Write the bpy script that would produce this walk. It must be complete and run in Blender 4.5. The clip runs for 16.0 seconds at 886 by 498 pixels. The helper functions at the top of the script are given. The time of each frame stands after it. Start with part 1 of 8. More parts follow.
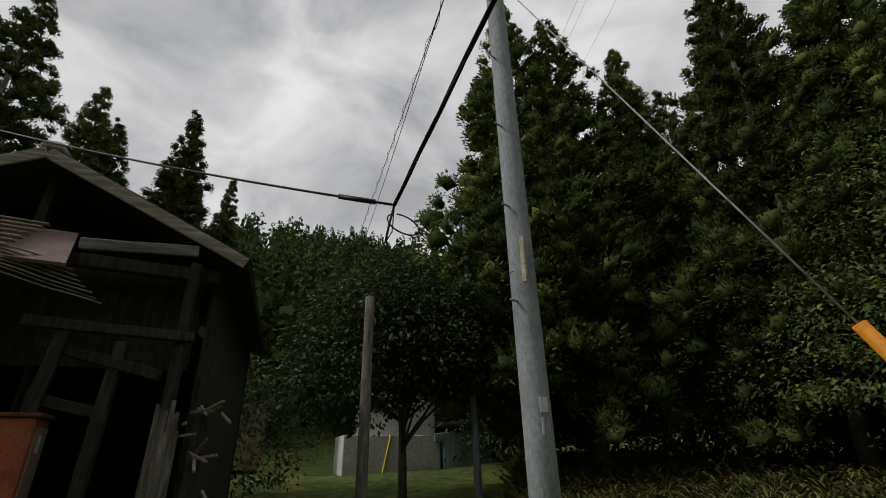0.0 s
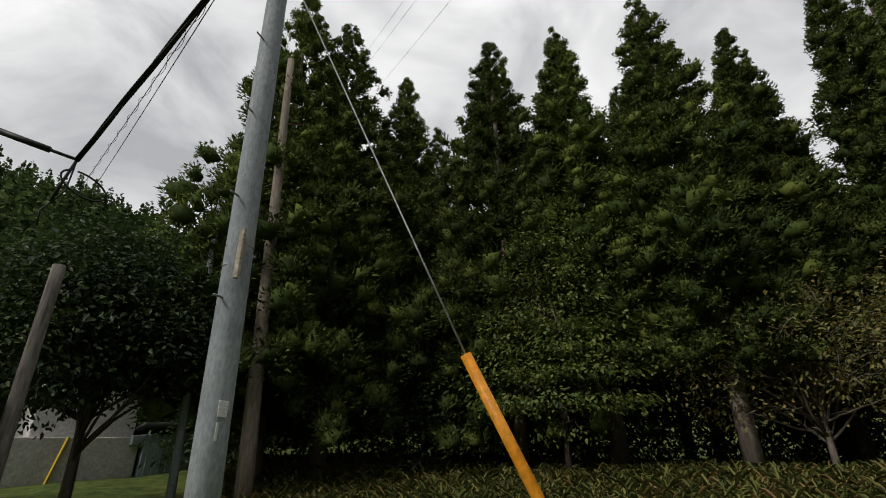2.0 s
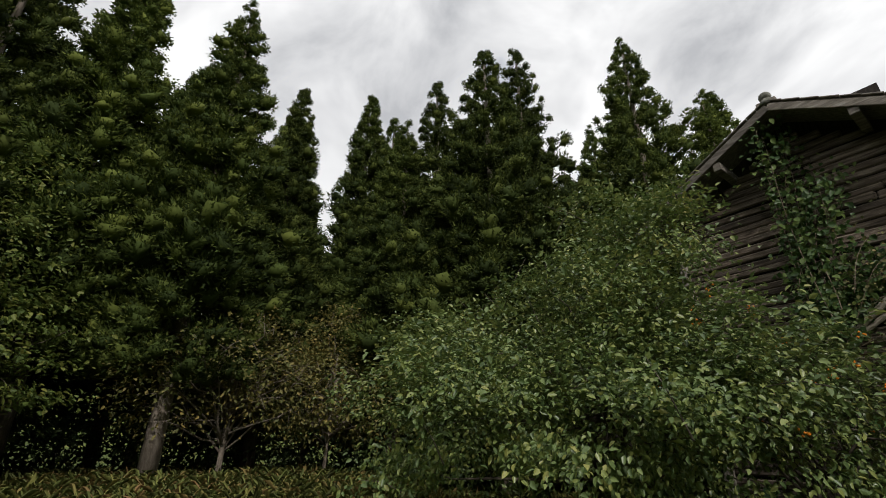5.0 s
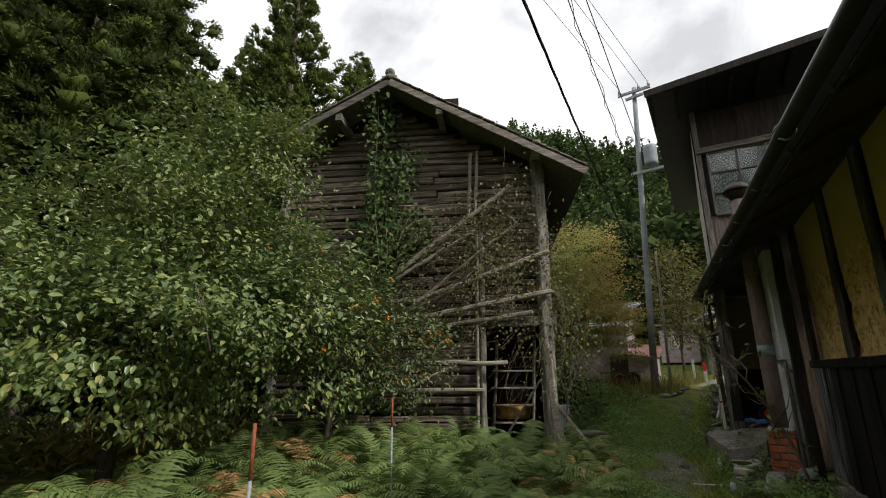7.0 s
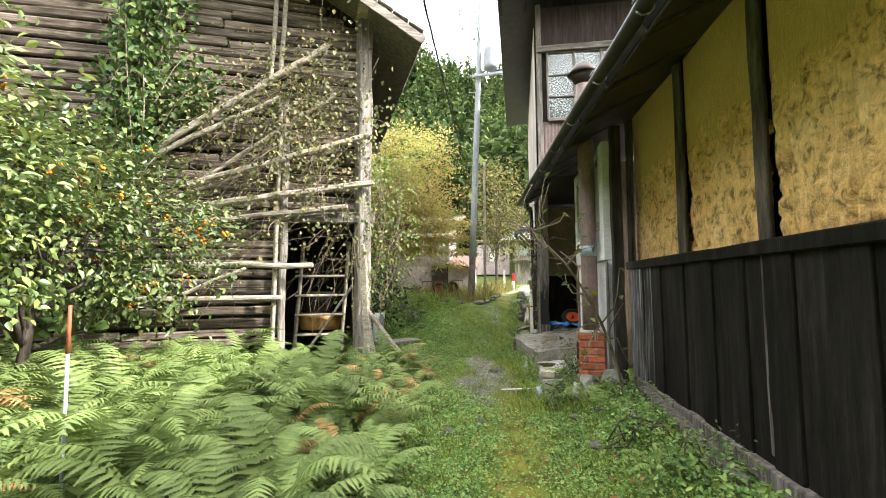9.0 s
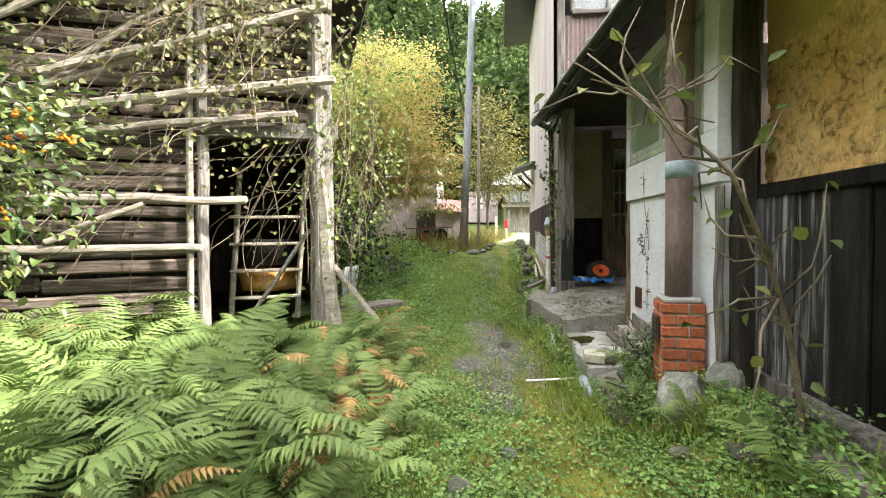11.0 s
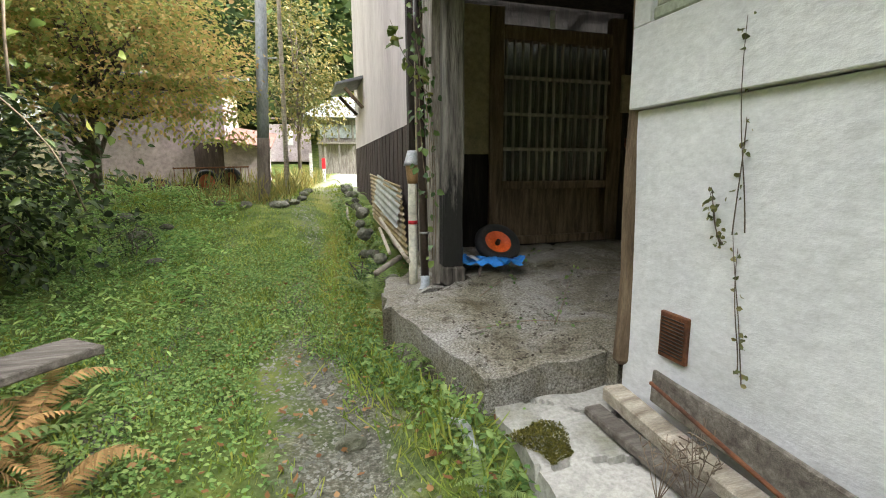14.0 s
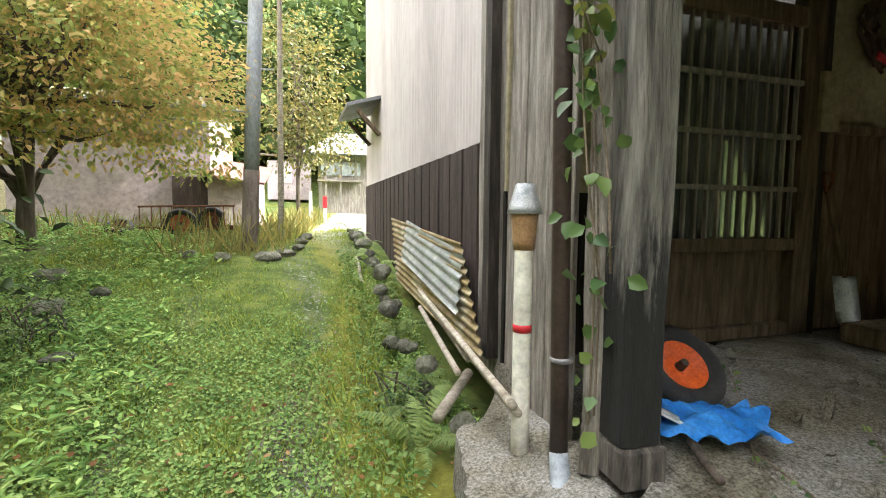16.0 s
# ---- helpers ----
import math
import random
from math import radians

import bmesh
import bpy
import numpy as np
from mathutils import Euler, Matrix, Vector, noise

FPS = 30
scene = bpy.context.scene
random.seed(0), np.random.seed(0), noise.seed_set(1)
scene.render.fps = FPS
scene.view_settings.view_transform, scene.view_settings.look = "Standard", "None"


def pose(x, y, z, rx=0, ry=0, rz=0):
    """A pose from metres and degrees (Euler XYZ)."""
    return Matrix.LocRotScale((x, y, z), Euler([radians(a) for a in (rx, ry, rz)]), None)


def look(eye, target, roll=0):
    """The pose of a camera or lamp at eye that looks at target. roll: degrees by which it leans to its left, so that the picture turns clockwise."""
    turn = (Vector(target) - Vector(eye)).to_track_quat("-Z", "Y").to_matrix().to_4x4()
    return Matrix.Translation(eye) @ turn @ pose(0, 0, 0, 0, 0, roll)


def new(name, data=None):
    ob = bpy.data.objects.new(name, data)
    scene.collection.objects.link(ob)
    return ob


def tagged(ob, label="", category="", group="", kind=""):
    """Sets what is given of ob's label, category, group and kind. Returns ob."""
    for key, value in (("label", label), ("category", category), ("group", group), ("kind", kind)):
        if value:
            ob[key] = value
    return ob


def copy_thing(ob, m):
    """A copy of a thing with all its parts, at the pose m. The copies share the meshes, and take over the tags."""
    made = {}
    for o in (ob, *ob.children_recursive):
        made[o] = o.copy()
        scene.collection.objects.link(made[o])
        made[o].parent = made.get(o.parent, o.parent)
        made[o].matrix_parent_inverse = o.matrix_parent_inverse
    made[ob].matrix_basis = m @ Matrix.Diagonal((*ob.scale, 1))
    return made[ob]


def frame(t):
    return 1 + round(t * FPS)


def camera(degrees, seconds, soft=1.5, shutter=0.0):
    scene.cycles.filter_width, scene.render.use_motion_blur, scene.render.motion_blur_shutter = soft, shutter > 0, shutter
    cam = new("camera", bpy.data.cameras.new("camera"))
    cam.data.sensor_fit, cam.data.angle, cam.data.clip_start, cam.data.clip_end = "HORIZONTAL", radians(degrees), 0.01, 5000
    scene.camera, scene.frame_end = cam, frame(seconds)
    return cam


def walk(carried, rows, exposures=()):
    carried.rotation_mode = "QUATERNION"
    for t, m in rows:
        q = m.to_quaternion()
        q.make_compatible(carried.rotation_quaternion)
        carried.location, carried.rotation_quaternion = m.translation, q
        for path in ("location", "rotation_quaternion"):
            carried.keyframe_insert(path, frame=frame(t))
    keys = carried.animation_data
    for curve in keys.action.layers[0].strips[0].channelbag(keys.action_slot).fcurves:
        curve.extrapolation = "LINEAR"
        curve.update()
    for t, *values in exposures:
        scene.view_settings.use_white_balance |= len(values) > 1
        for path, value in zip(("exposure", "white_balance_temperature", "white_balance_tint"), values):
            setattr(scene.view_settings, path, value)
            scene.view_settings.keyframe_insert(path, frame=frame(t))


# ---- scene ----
cam = camera(87.4, 16.0, soft=1.0)
PATH = [
    (0, 0.022, 0.026, 1.512, 113.64, 0.57, 162.25),
    (0.5, -0.070, 0.079, 1.518, 113.61, 0.95, 154.68),
    (1, -0.149, 0.141, 1.528, 113.61, 1.15, 147.65),
    (1.5, -0.221, 0.193, 1.531, 113.60, 1.17, 140.50),
    (2, -0.313, 0.265, 1.534, 113.42, 1.13, 132.57),
    (2.5, -0.386, 0.341, 1.519, 113.30, 1.08, 123.30),
    (3, -0.413, 0.357, 1.528, 113.62, 0.93, 113.48),
    (3.5, -0.387, 0.402, 1.535, 113.77, 1.00, 103.57),
    (3.7, -0.373, 0.424, 1.540, 113.78, 1.06, 99.49),
    (5.8, -0.456, 0.888, 1.515, 110.59, 0.52, 56.75),
    (6, -0.423, 0.886, 1.600, 109.18, 0.84, 52.31),
    (6.5, -0.334, 1.152, 1.481, 107.48, 0.33, 40.57),
    (7, -0.293, 1.322, 1.431, 104.92, 0.39, 27.76),
    (7.5, -0.393, 1.595, 1.381, 102.47, 0.31, 18.49),
    (8, -0.411, 1.942, 1.327, 99.59, 0.24, 13.40),
    (8.5, -0.421, 2.337, 1.325, 96.70, 0.36, 9.33),
    (9, -0.476, 2.778, 1.319, 94.25, 0.44, 7.17),
    (9.2, -0.471, 2.977, 1.294, 93.38, 0.54, 6.83),
    (11.3, -0.875, 5.025, 1.256, 87.44, 0.51, 4.54),
    (11.5, -0.889, 5.237, 1.282, 87.10, 0.47, 3.92),
    (12, -0.841, 5.757, 1.301, 85.51, 0.48, -0.10),
    (12.5, -0.798, 6.252, 1.303, 82.70, 0.82, -5.49),
    (13, -0.747, 6.703, 1.286, 80.74, 0.71, -10.81),
    (13.5, -0.743, 7.236, 1.268, 79.85, 0.46, -14.39),
    (14, -0.794, 7.738, 1.291, 80.53, 0.31, -17.22),
    (14.5, -0.783, 8.266, 1.312, 82.30, -0.16, -20.86),
    (15, -0.757, 8.769, 1.360, 83.69, -0.20, -23.09),
    (15.5, -0.709, 9.228, 1.356, 85.00, -0.24, -22.23),
    (16, -0.775, 9.721, 1.346, 85.37, -0.49, -17.59),
]
# the clip's own camera opens up as the sky leaves its picture
EXPOSURES = [(0, -1.0), (3.5, -0.5), (5.8, -0.45), (6.5, -0.3), (7, -0.02), (7.5, 0.38), (8, 1.3), (8.5, 2.1), (9, 2.45), (11.3, 2.6), (12, 2.6), (14.8, 2.6), (15.5, 2.95), (16, 3.1)]
walk(cam, [(t, pose(*p)) for t, *p in PATH], EXPOSURES)

# ---- world and light ----
SUN_EL, SUN_AZ = 38.0, 95.7
world = bpy.data.worlds.new("world")
scene.world = world
world.use_nodes = True
wt = world.node_tree
wt.nodes.clear()
w_out = wt.nodes.new("ShaderNodeOutputWorld")
w_bg = wt.nodes.new("ShaderNodeBackground")
w_bg.inputs["Strength"].default_value = 0.135
w_sky = wt.nodes.new("ShaderNodeTexSky")
w_sky.sky_type = "NISHITA"
w_sky.sun_disc = False
w_sky.sun_elevation, w_sky.sun_rotation = radians(SUN_EL), radians(SUN_AZ)
w_co = wt.nodes.new("ShaderNodeTexCoord")
w_map = wt.nodes.new("ShaderNodeMapping")
w_map.inputs["Scale"].default_value = (1.0, 1.0, 1.5)
w_n1 = wt.nodes.new("ShaderNodeTexNoise")
w_n1.inputs["Scale"].default_value = 3.2
w_n1.inputs["Detail"].default_value = 7
w_n1.inputs["Roughness"].default_value = 0.55
w_n1.inputs["Distortion"].default_value = 0.5
w_r1 = wt.nodes.new("ShaderNodeValToRGB")
w_r1.color_ramp.elements[0].position, w_r1.color_ramp.elements[0].color = 0.32, (5.4, 5.5, 5.75, 1)
w_r1.color_ramp.elements[1].position, w_r1.color_ramp.elements[1].color = 0.66, (11.8, 11.8, 11.8, 1)
w_n2 = wt.nodes.new("ShaderNodeTexNoise")
w_n2.inputs["Scale"].default_value = 2.1
w_n2.inputs["Detail"].default_value = 5
w_r2 = wt.nodes.new("ShaderNodeValToRGB")
w_r2.color_ramp.elements[0].position, w_r2.color_ramp.elements[0].color = 0.24, (0, 0, 0, 1)
w_r2.color_ramp.elements[1].position, w_r2.color_ramp.elements[1].color = 0.36, (1, 1, 1, 1)
w_mix = wt.nodes.new("ShaderNodeMix")
w_mix.data_type = "RGBA"
wl = wt.links.new
wl(w_co.outputs["Generated"], w_map.inputs["Vector"])
wl(w_map.outputs["Vector"], w_n1.inputs["Vector"])
wl(w_map.outputs["Vector"], w_n2.inputs["Vector"])
wl(w_n1.outputs["Fac"], w_r1.inputs["Fac"])
wl(w_n2.outputs["Fac"], w_r2.inputs["Fac"])
wl(w_r2.outputs["Color"], w_mix.inputs["Factor"])
wl(w_sky.outputs["Color"], w_mix.inputs["A"])
wl(w_r1.outputs["Color"], w_mix.inputs["B"])
wl(w_mix.outputs["Result"], w_bg.inputs["Color"])
wl(w_bg.outputs["Background"], w_out.inputs["Surface"])

sun_data = bpy.data.lights.new("sun", "SUN")
sun_data.energy, sun_data.angle, sun_data.color = 2.7, radians(2.5), (1.0, 0.96, 0.9)
sun = new("sun", sun_data)
sun.matrix_world = look((39.4, -3.9, 30.8), (0, 0, 0))


# ---- materials ----
def node_mat(name):
    m = bpy.data.materials.new(name)
    m.use_nodes = True
    nt = m.node_tree
    return m, nt, nt.nodes["Principled BSDF"]


def noise_node(nt, vec, scale, detail=5, rough=0.6, distort=0.0):
    n = nt.nodes.new("ShaderNodeTexNoise")
    n.inputs["Scale"].default_value, n.inputs["Detail"].default_value = scale, detail
    n.inputs["Roughness"].default_value, n.inputs["Distortion"].default_value = rough, distort
    nt.links.new(vec, n.inputs["Vector"])
    return n.outputs["Fac"]


def ramp_node(nt, fac, stops):
    r = nt.nodes.new("ShaderNodeValToRGB")
    el = r.color_ramp.elements
    while len(el) < len(stops):
        el.new(0.5)
    for e, (p, c) in zip(el, stops):
        e.position, e.color = p, (*c, 1) if len(c) == 3 else c
    nt.links.new(fac, r.inputs["Fac"])
    return r.outputs["Color"]


def mix_node(nt, fac, a, b, blend="MIX"):
    m = nt.nodes.new("ShaderNodeMix")
    m.data_type, m.blend_type = "RGBA", blend
    for key, v in (("Factor", fac), ("A", a), ("B", b)):
        if hasattr(v, "links"):
            nt.links.new(v, m.inputs[key])
        elif key == "Factor":
            m.inputs[key].default_value = v
        else:
            m.inputs[key].default_value = (*v, 1)
    return m.outputs["Result"]


def coords(nt, stretch=(1, 1, 1), rot=(0, 0, 0)):
    co = nt.nodes.new("ShaderNodeTexCoord")
    mp = nt.nodes.new("ShaderNodeMapping")
    mp.inputs["Scale"].default_value = stretch
    mp.inputs["Rotation"].default_value = rot
    nt.links.new(co.outputs["Object"], mp.inputs["Vector"])
    return mp.outputs["Vector"]


def surface(name, dark, mid, light, scale=5.0, stretch=(1, 1, 1), rough=0.85, bump=0.4, metal=0.0, vary=0.25, fine=9.0, rot=(0, 0, 0), dist=0.02, spec=0.3, grain_amount=0.75):
    """Two scales of variation, bump, and a value shift from piece to piece."""
    m, nt, b = node_mat(name)
    v = coords(nt, stretch, rot)
    big = noise_node(nt, v, scale, 6, 0.62, 0.3)
    small = noise_node(nt, v, scale * fine, 4, 0.7)
    col = ramp_node(nt, big, [(0.3, dark), (0.5, mid), (0.72, light)])
    grain = ramp_node(nt, small, [(0.3, (0.55, 0.55, 0.55)), (0.7, (1.25, 1.25, 1.25))])
    col = mix_node(nt, grain_amount, col, grain, "MULTIPLY")
    info = nt.nodes.new("ShaderNodeObjectInfo")
    hsv = nt.nodes.new("ShaderNodeHueSaturation")
    mr = nt.nodes.new("ShaderNodeMapRange")
    mr.inputs["To Min"].default_value, mr.inputs["To Max"].default_value = 1 - vary, 1 + vary
    nt.links.new(info.outputs["Random"], mr.inputs["Value"])
    nt.links.new(mr.outputs["Result"], hsv.inputs["Value"])
    nt.links.new(col, hsv.inputs["Color"])
    nt.links.new(hsv.outputs["Color"], b.inputs["Base Color"])
    b.inputs["Roughness"].default_value, b.inputs["Metallic"].default_value = rough, metal
    b.inputs["Specular IOR Level"].default_value = spec
    bp = nt.nodes.new("ShaderNodeBump")
    bp.inputs["Strength"].default_value, bp.inputs["Distance"].default_value = bump, dist
    mixv = mix_node(nt, 0.5, big, small)
    nt.links.new(mixv, bp.inputs["Height"])
    nt.links.new(bp.outputs["Normal"], b.inputs["Normal"])
    return m


LEAF_GAIN = 1.9


def leafy(name, stops, rough=0.5, trans=0.3, spec=0.35, patch=0.8, patch_amount=0.5):
    """Foliage: colour from leaf to leaf, and in drifts."""
    stops = [(p, tuple(min(0.6, LEAF_GAIN * q * w) for q, w in zip(c, (1.12, 0.98, 0.96)))) for p, c in stops]
    m, nt, b = node_mat(name)
    geo = nt.nodes.new("ShaderNodeNewGeometry")
    v = coords(nt)
    drift = noise_node(nt, v, patch, 3, 0.6)
    mth = nt.nodes.new("ShaderNodeMix")
    mth.inputs["Factor"].default_value = patch_amount
    nt.links.new(geo.outputs["Random Per Island"], mth.inputs["A"])
    nt.links.new(drift, mth.inputs["B"])
    col = ramp_node(nt, mth.outputs["Result"], stops)
    info = nt.nodes.new("ShaderNodeObjectInfo")
    hsv = nt.nodes.new("ShaderNodeHueSaturation")
    mr = nt.nodes.new("ShaderNodeMapRange")
    mr.inputs["To Min"].default_value, mr.inputs["To Max"].default_value = 0.72, 1.28
    nt.links.new(info.outputs["Random"], mr.inputs["Value"])
    nt.links.new(mr.outputs["Result"], hsv.inputs["Value"])
    nt.links.new(col, hsv.inputs["Color"])
    col = hsv.outputs["Color"]
    nt.links.new(col, b.inputs["Base Color"])
    b.inputs["Roughness"].default_value = rough
    b.inputs["Specular IOR Level"].default_value = spec
    tr = nt.nodes.new("ShaderNodeBsdfTranslucent")
    nt.links.new(col, tr.inputs["Color"])
    ms = nt.nodes.new("ShaderNodeMixShader")
    ms.inputs["Fac"].default_value = trans
    nt.links.new(b.outputs["BSDF"], ms.inputs[1])
    nt.links.new(tr.outputs["BSDF"], ms.inputs[2])
    nt.links.new(ms.outputs["Shader"], nt.nodes["Material Output"].inputs["Surface"])
    return m


M = {}
M["old_wood"] = surface("old_wood", (0.10, 0.085, 0.07), (0.20, 0.175, 0.15), (0.36, 0.33, 0.29), 3.0, (1, 9, 9), bump=0.6, vary=0.35)
M["old_wood_v"] = surface("old_wood_v", (0.11, 0.095, 0.08), (0.22, 0.195, 0.17), (0.38, 0.35, 0.31), 3.0, (9, 9, 1), bump=0.7, vary=0.3)
M["plank"] = surface("plank", (0.03, 0.022, 0.017), (0.15, 0.115, 0.09), (0.36, 0.30, 0.245), 2.2, (1, 12, 12), bump=0.7, vary=0.45)
M["pole_wood"] = surface("pole_wood", (0.2, 0.165, 0.125), (0.34, 0.30, 0.24), (0.5, 0.45, 0.37), 3.0, (1.4, 8, 8), bump=0.5, vary=0.25)
M["brown_wood"] = surface("brown_wood", (0.055, 0.038, 0.024), (0.125, 0.088, 0.057), (0.22, 0.165, 0.11), 3.0, (8, 8, 1), bump=0.5)
# dark timber; in barn and shed its near-black also stands for shade
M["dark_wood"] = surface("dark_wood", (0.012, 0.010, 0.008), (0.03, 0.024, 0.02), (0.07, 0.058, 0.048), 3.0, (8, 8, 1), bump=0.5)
M["char"] = surface("char", (0.005, 0.0045, 0.004), (0.014, 0.0125, 0.011), (0.034, 0.03, 0.026), 2.0, (7, 7, 0.8), rough=0.85, spec=0.12, bump=0.4, vary=0.3)
M["char_worn"] = surface("char_worn", (0.008, 0.008, 0.008), (0.02, 0.0195, 0.019), (0.42, 0.41, 0.39), 1.6, (14, 14, 0.9), rough=0.7, bump=0.4, vary=0.2)
M["burnt_post"] = surface("burnt_post", (0.025, 0.022, 0.02), (0.15, 0.132, 0.115), (0.32, 0.29, 0.255), 2.6, (9, 9, 0.9), bump=0.8, dist=0.03)
M["cement"] = surface("cement", (0.56, 0.565, 0.58), (0.67, 0.675, 0.7), (0.74, 0.745, 0.76), 1.3, (1.2, 1.2, 2.2), bump=0.35, vary=0.02, fine=14, rough=0.9, grain_amount=0.35)
M["pole_foot"] = surface("pole_foot", (0.12, 0.095, 0.075), (0.20, 0.165, 0.135), (0.29, 0.245, 0.205), 6.0, (3, 3, 0.6), bump=0.5)
M["step_concrete"] = surface("step_concrete", (0.13, 0.13, 0.07), (0.36, 0.35, 0.32), (0.5, 0.485, 0.45), 1.9, bump=0.7, fine=24, vary=0.06, rough=0.95, grain_amount=0.7)
M["moss_stone"] = surface("moss_stone", (0.05, 0.055, 0.03), (0.13, 0.13, 0.095), (0.27, 0.26, 0.22), 7.0, bump=1.0, fine=7, vary=0.35, dist=0.05)
M["stone"] = surface("stone", (0.11, 0.11, 0.085), (0.24, 0.24, 0.205), (0.46, 0.45, 0.41), 6.0, bump=0.9, fine=7, vary=0.25, dist=0.05)
M["flat_stone"] = surface("flat_stone", (0.25, 0.22, 0.13), (0.4, 0.37, 0.27), (0.52, 0.5, 0.43), 5.0, bump=0.5, vary=0.15)
M["brick"] = surface("brick", (0.26, 0.065, 0.03), (0.40, 0.11, 0.05), (0.5, 0.17, 0.085), 7.0, bump=0.4, vary=0.2)
M["mortar"] = surface("mortar", (0.28, 0.27, 0.25), (0.38, 0.37, 0.35), (0.46, 0.45, 0.43), 12.0, bump=0.5, vary=0.05)
M["flue"] = surface("flue", (0.17, 0.115, 0.105), (0.22, 0.155, 0.142), (0.27, 0.195, 0.18), 3.0, (2, 2, 0.6), rough=0.55, bump=0.12, vary=0.0)
M["band"] = surface("band", (0.2, 0.27, 0.30), (0.30, 0.38, 0.41), (0.40, 0.46, 0.48), 14.0, rough=0.5, bump=0.15, vary=0.0)
M["rust"] = surface("rust", (0.06, 0.025, 0.014), (0.13, 0.05, 0.025), (0.22, 0.09, 0.04), 9.0, rough=0.8, bump=0.4, vary=0.1)
M["rust_red"] = surface("rust_red", (0.2, 0.05, 0.025), (0.32, 0.085, 0.04), (0.4, 0.13, 0.065), 4.0, rough=0.6, bump=0.25, vary=0.05)
M["iron"] = surface("iron", (0.025, 0.018, 0.015), (0.05, 0.036, 0.03), (0.085, 0.06, 0.05), 10.0, rough=0.6, bump=0.3, vary=0.0, metal=0.4)
M["orange"] = surface("orange", (0.62, 0.22, 0.012), (0.72, 0.27, 0.015), (0.78, 0.32, 0.03), 3.0, rough=0.45, bump=0.05, vary=0.0)
M["red_rim"] = surface("red_rim", (0.5, 0.07, 0.012), (0.62, 0.10, 0.018), (0.68, 0.15, 0.035), 8.0, rough=0.5, bump=0.15, vary=0.05)
M["rubber"] = surface("rubber", (0.012, 0.012, 0.012), (0.02, 0.02, 0.02), (0.035, 0.034, 0.032), 9.0, rough=0.7, bump=0.3)
M["pvc"] = surface("pvc", (0.66, 0.63, 0.54), (0.75, 0.72, 0.63), (0.8, 0.78, 0.7), 2.5, rough=0.4, bump=0.05, vary=0.0)
M["brown_pipe"] = surface("brown_pipe", (0.035, 0.024, 0.02), (0.05, 0.034, 0.028), (0.07, 0.05, 0.04), 5.0, rough=0.4, bump=0.08, vary=0.0)
M["grey_pipe"] = surface("grey_pipe", (0.24, 0.27, 0.30), (0.32, 0.35, 0.38), (0.4, 0.42, 0.45), 6.0, rough=0.5, bump=0.1, vary=0.05)
M["gutter"] = surface("gutter", (0.012, 0.012, 0.012), (0.022, 0.022, 0.021), (0.04, 0.039, 0.037), 8.0, rough=0.45, bump=0.15, vary=0.0)
M["tarp"] = surface("tarp", (0.01, 0.10, 0.36), (0.02, 0.19, 0.58), (0.06, 0.30, 0.72), 9.0, rough=0.45, bump=0.5, vary=0.0)
M["tape"] = surface("tape", (0.30, 0.17, 0.08), (0.40, 0.235, 0.12), (0.46, 0.29, 0.16), 9.0, rough=0.4, bump=0.2, vary=0.0)
M["red_tape"] = surface("red_tape", (0.55, 0.02, 0.03), (0.62, 0.03, 0.045), (0.66, 0.05, 0.06), 5.0, rough=0.4, bump=0.05, vary=0.0)
M["foil"] = surface("foil", (0.3, 0.32, 0.34), (0.45, 0.47, 0.49), (0.6, 0.61, 0.62), 16.0, rough=0.35, bump=0.6, vary=0.0, metal=0.5)
M["cladding"] = surface("cladding", (0.40, 0.355, 0.345), (0.50, 0.45, 0.44), (0.57, 0.525, 0.51), 1.2, (1, 1, 0.4), rough=0.55, bump=0.06, vary=0.03, grain_amount=0.25)
M["brown_clad"] = surface("brown_clad", (0.028, 0.019, 0.017), (0.052, 0.036, 0.032), (0.09, 0.066, 0.06), 3.0, (7, 7, 0.7), bump=0.4, vary=0.25)
M["zinc"] = surface("zinc", (0.25, 0.27, 0.28), (0.42, 0.45, 0.46), (0.62, 0.65, 0.66), 5.0, rough=0.4, bump=0.2, metal=0.55, vary=0.05)
M["rusty_sheet"] = surface("rusty_sheet", (0.18, 0.12, 0.05), (0.33, 0.25, 0.13), (0.5, 0.46, 0.38), 4.0, rough=0.6, bump=0.3, metal=0.2, vary=0.05)
M["pole_grey"] = surface("pole_grey", (0.23, 0.255, 0.28), (0.32, 0.345, 0.37), (0.40, 0.42, 0.44), 2.5, (2, 2, 0.7), rough=0.75, bump=0.2, vary=0.03)
M["wire"] = surface("wire", (0.008, 0.008, 0.008), (0.012, 0.012, 0.012), (0.02, 0.02, 0.02), 9.0, rough=0.5, bump=0.1, vary=0.0)
M["steel_wire"] = surface("steel_wire", (0.2, 0.2, 0.2), (0.3, 0.3, 0.3), (0.4, 0.4, 0.4), 20.0, rough=0.5, bump=0.1, metal=0.5, vary=0.0)
M["plaster_white"] = surface("plaster_white", (0.50, 0.48, 0.45), (0.62, 0.60, 0.57), (0.72, 0.70, 0.67), 1.5, bump=0.2, vary=0.04)
M["plaster_pink"] = surface("plaster_pink", (0.30, 0.24, 0.25), (0.38, 0.31, 0.32), (0.45, 0.38, 0.385), 1.2, bump=0.2, vary=0.04)
M["red_roof"] = surface("red_roof", (0.12, 0.06, 0.05), (0.2, 0.095, 0.075), (0.27, 0.15, 0.12), 3.0, rough=0.6, bump=0.2, vary=0.1)
M["grey_roof"] = surface("grey_roof", (0.11, 0.115, 0.12), (0.17, 0.175, 0.185), (0.24, 0.245, 0.26), 3.0, rough=0.6, bump=0.3, vary=0.1)
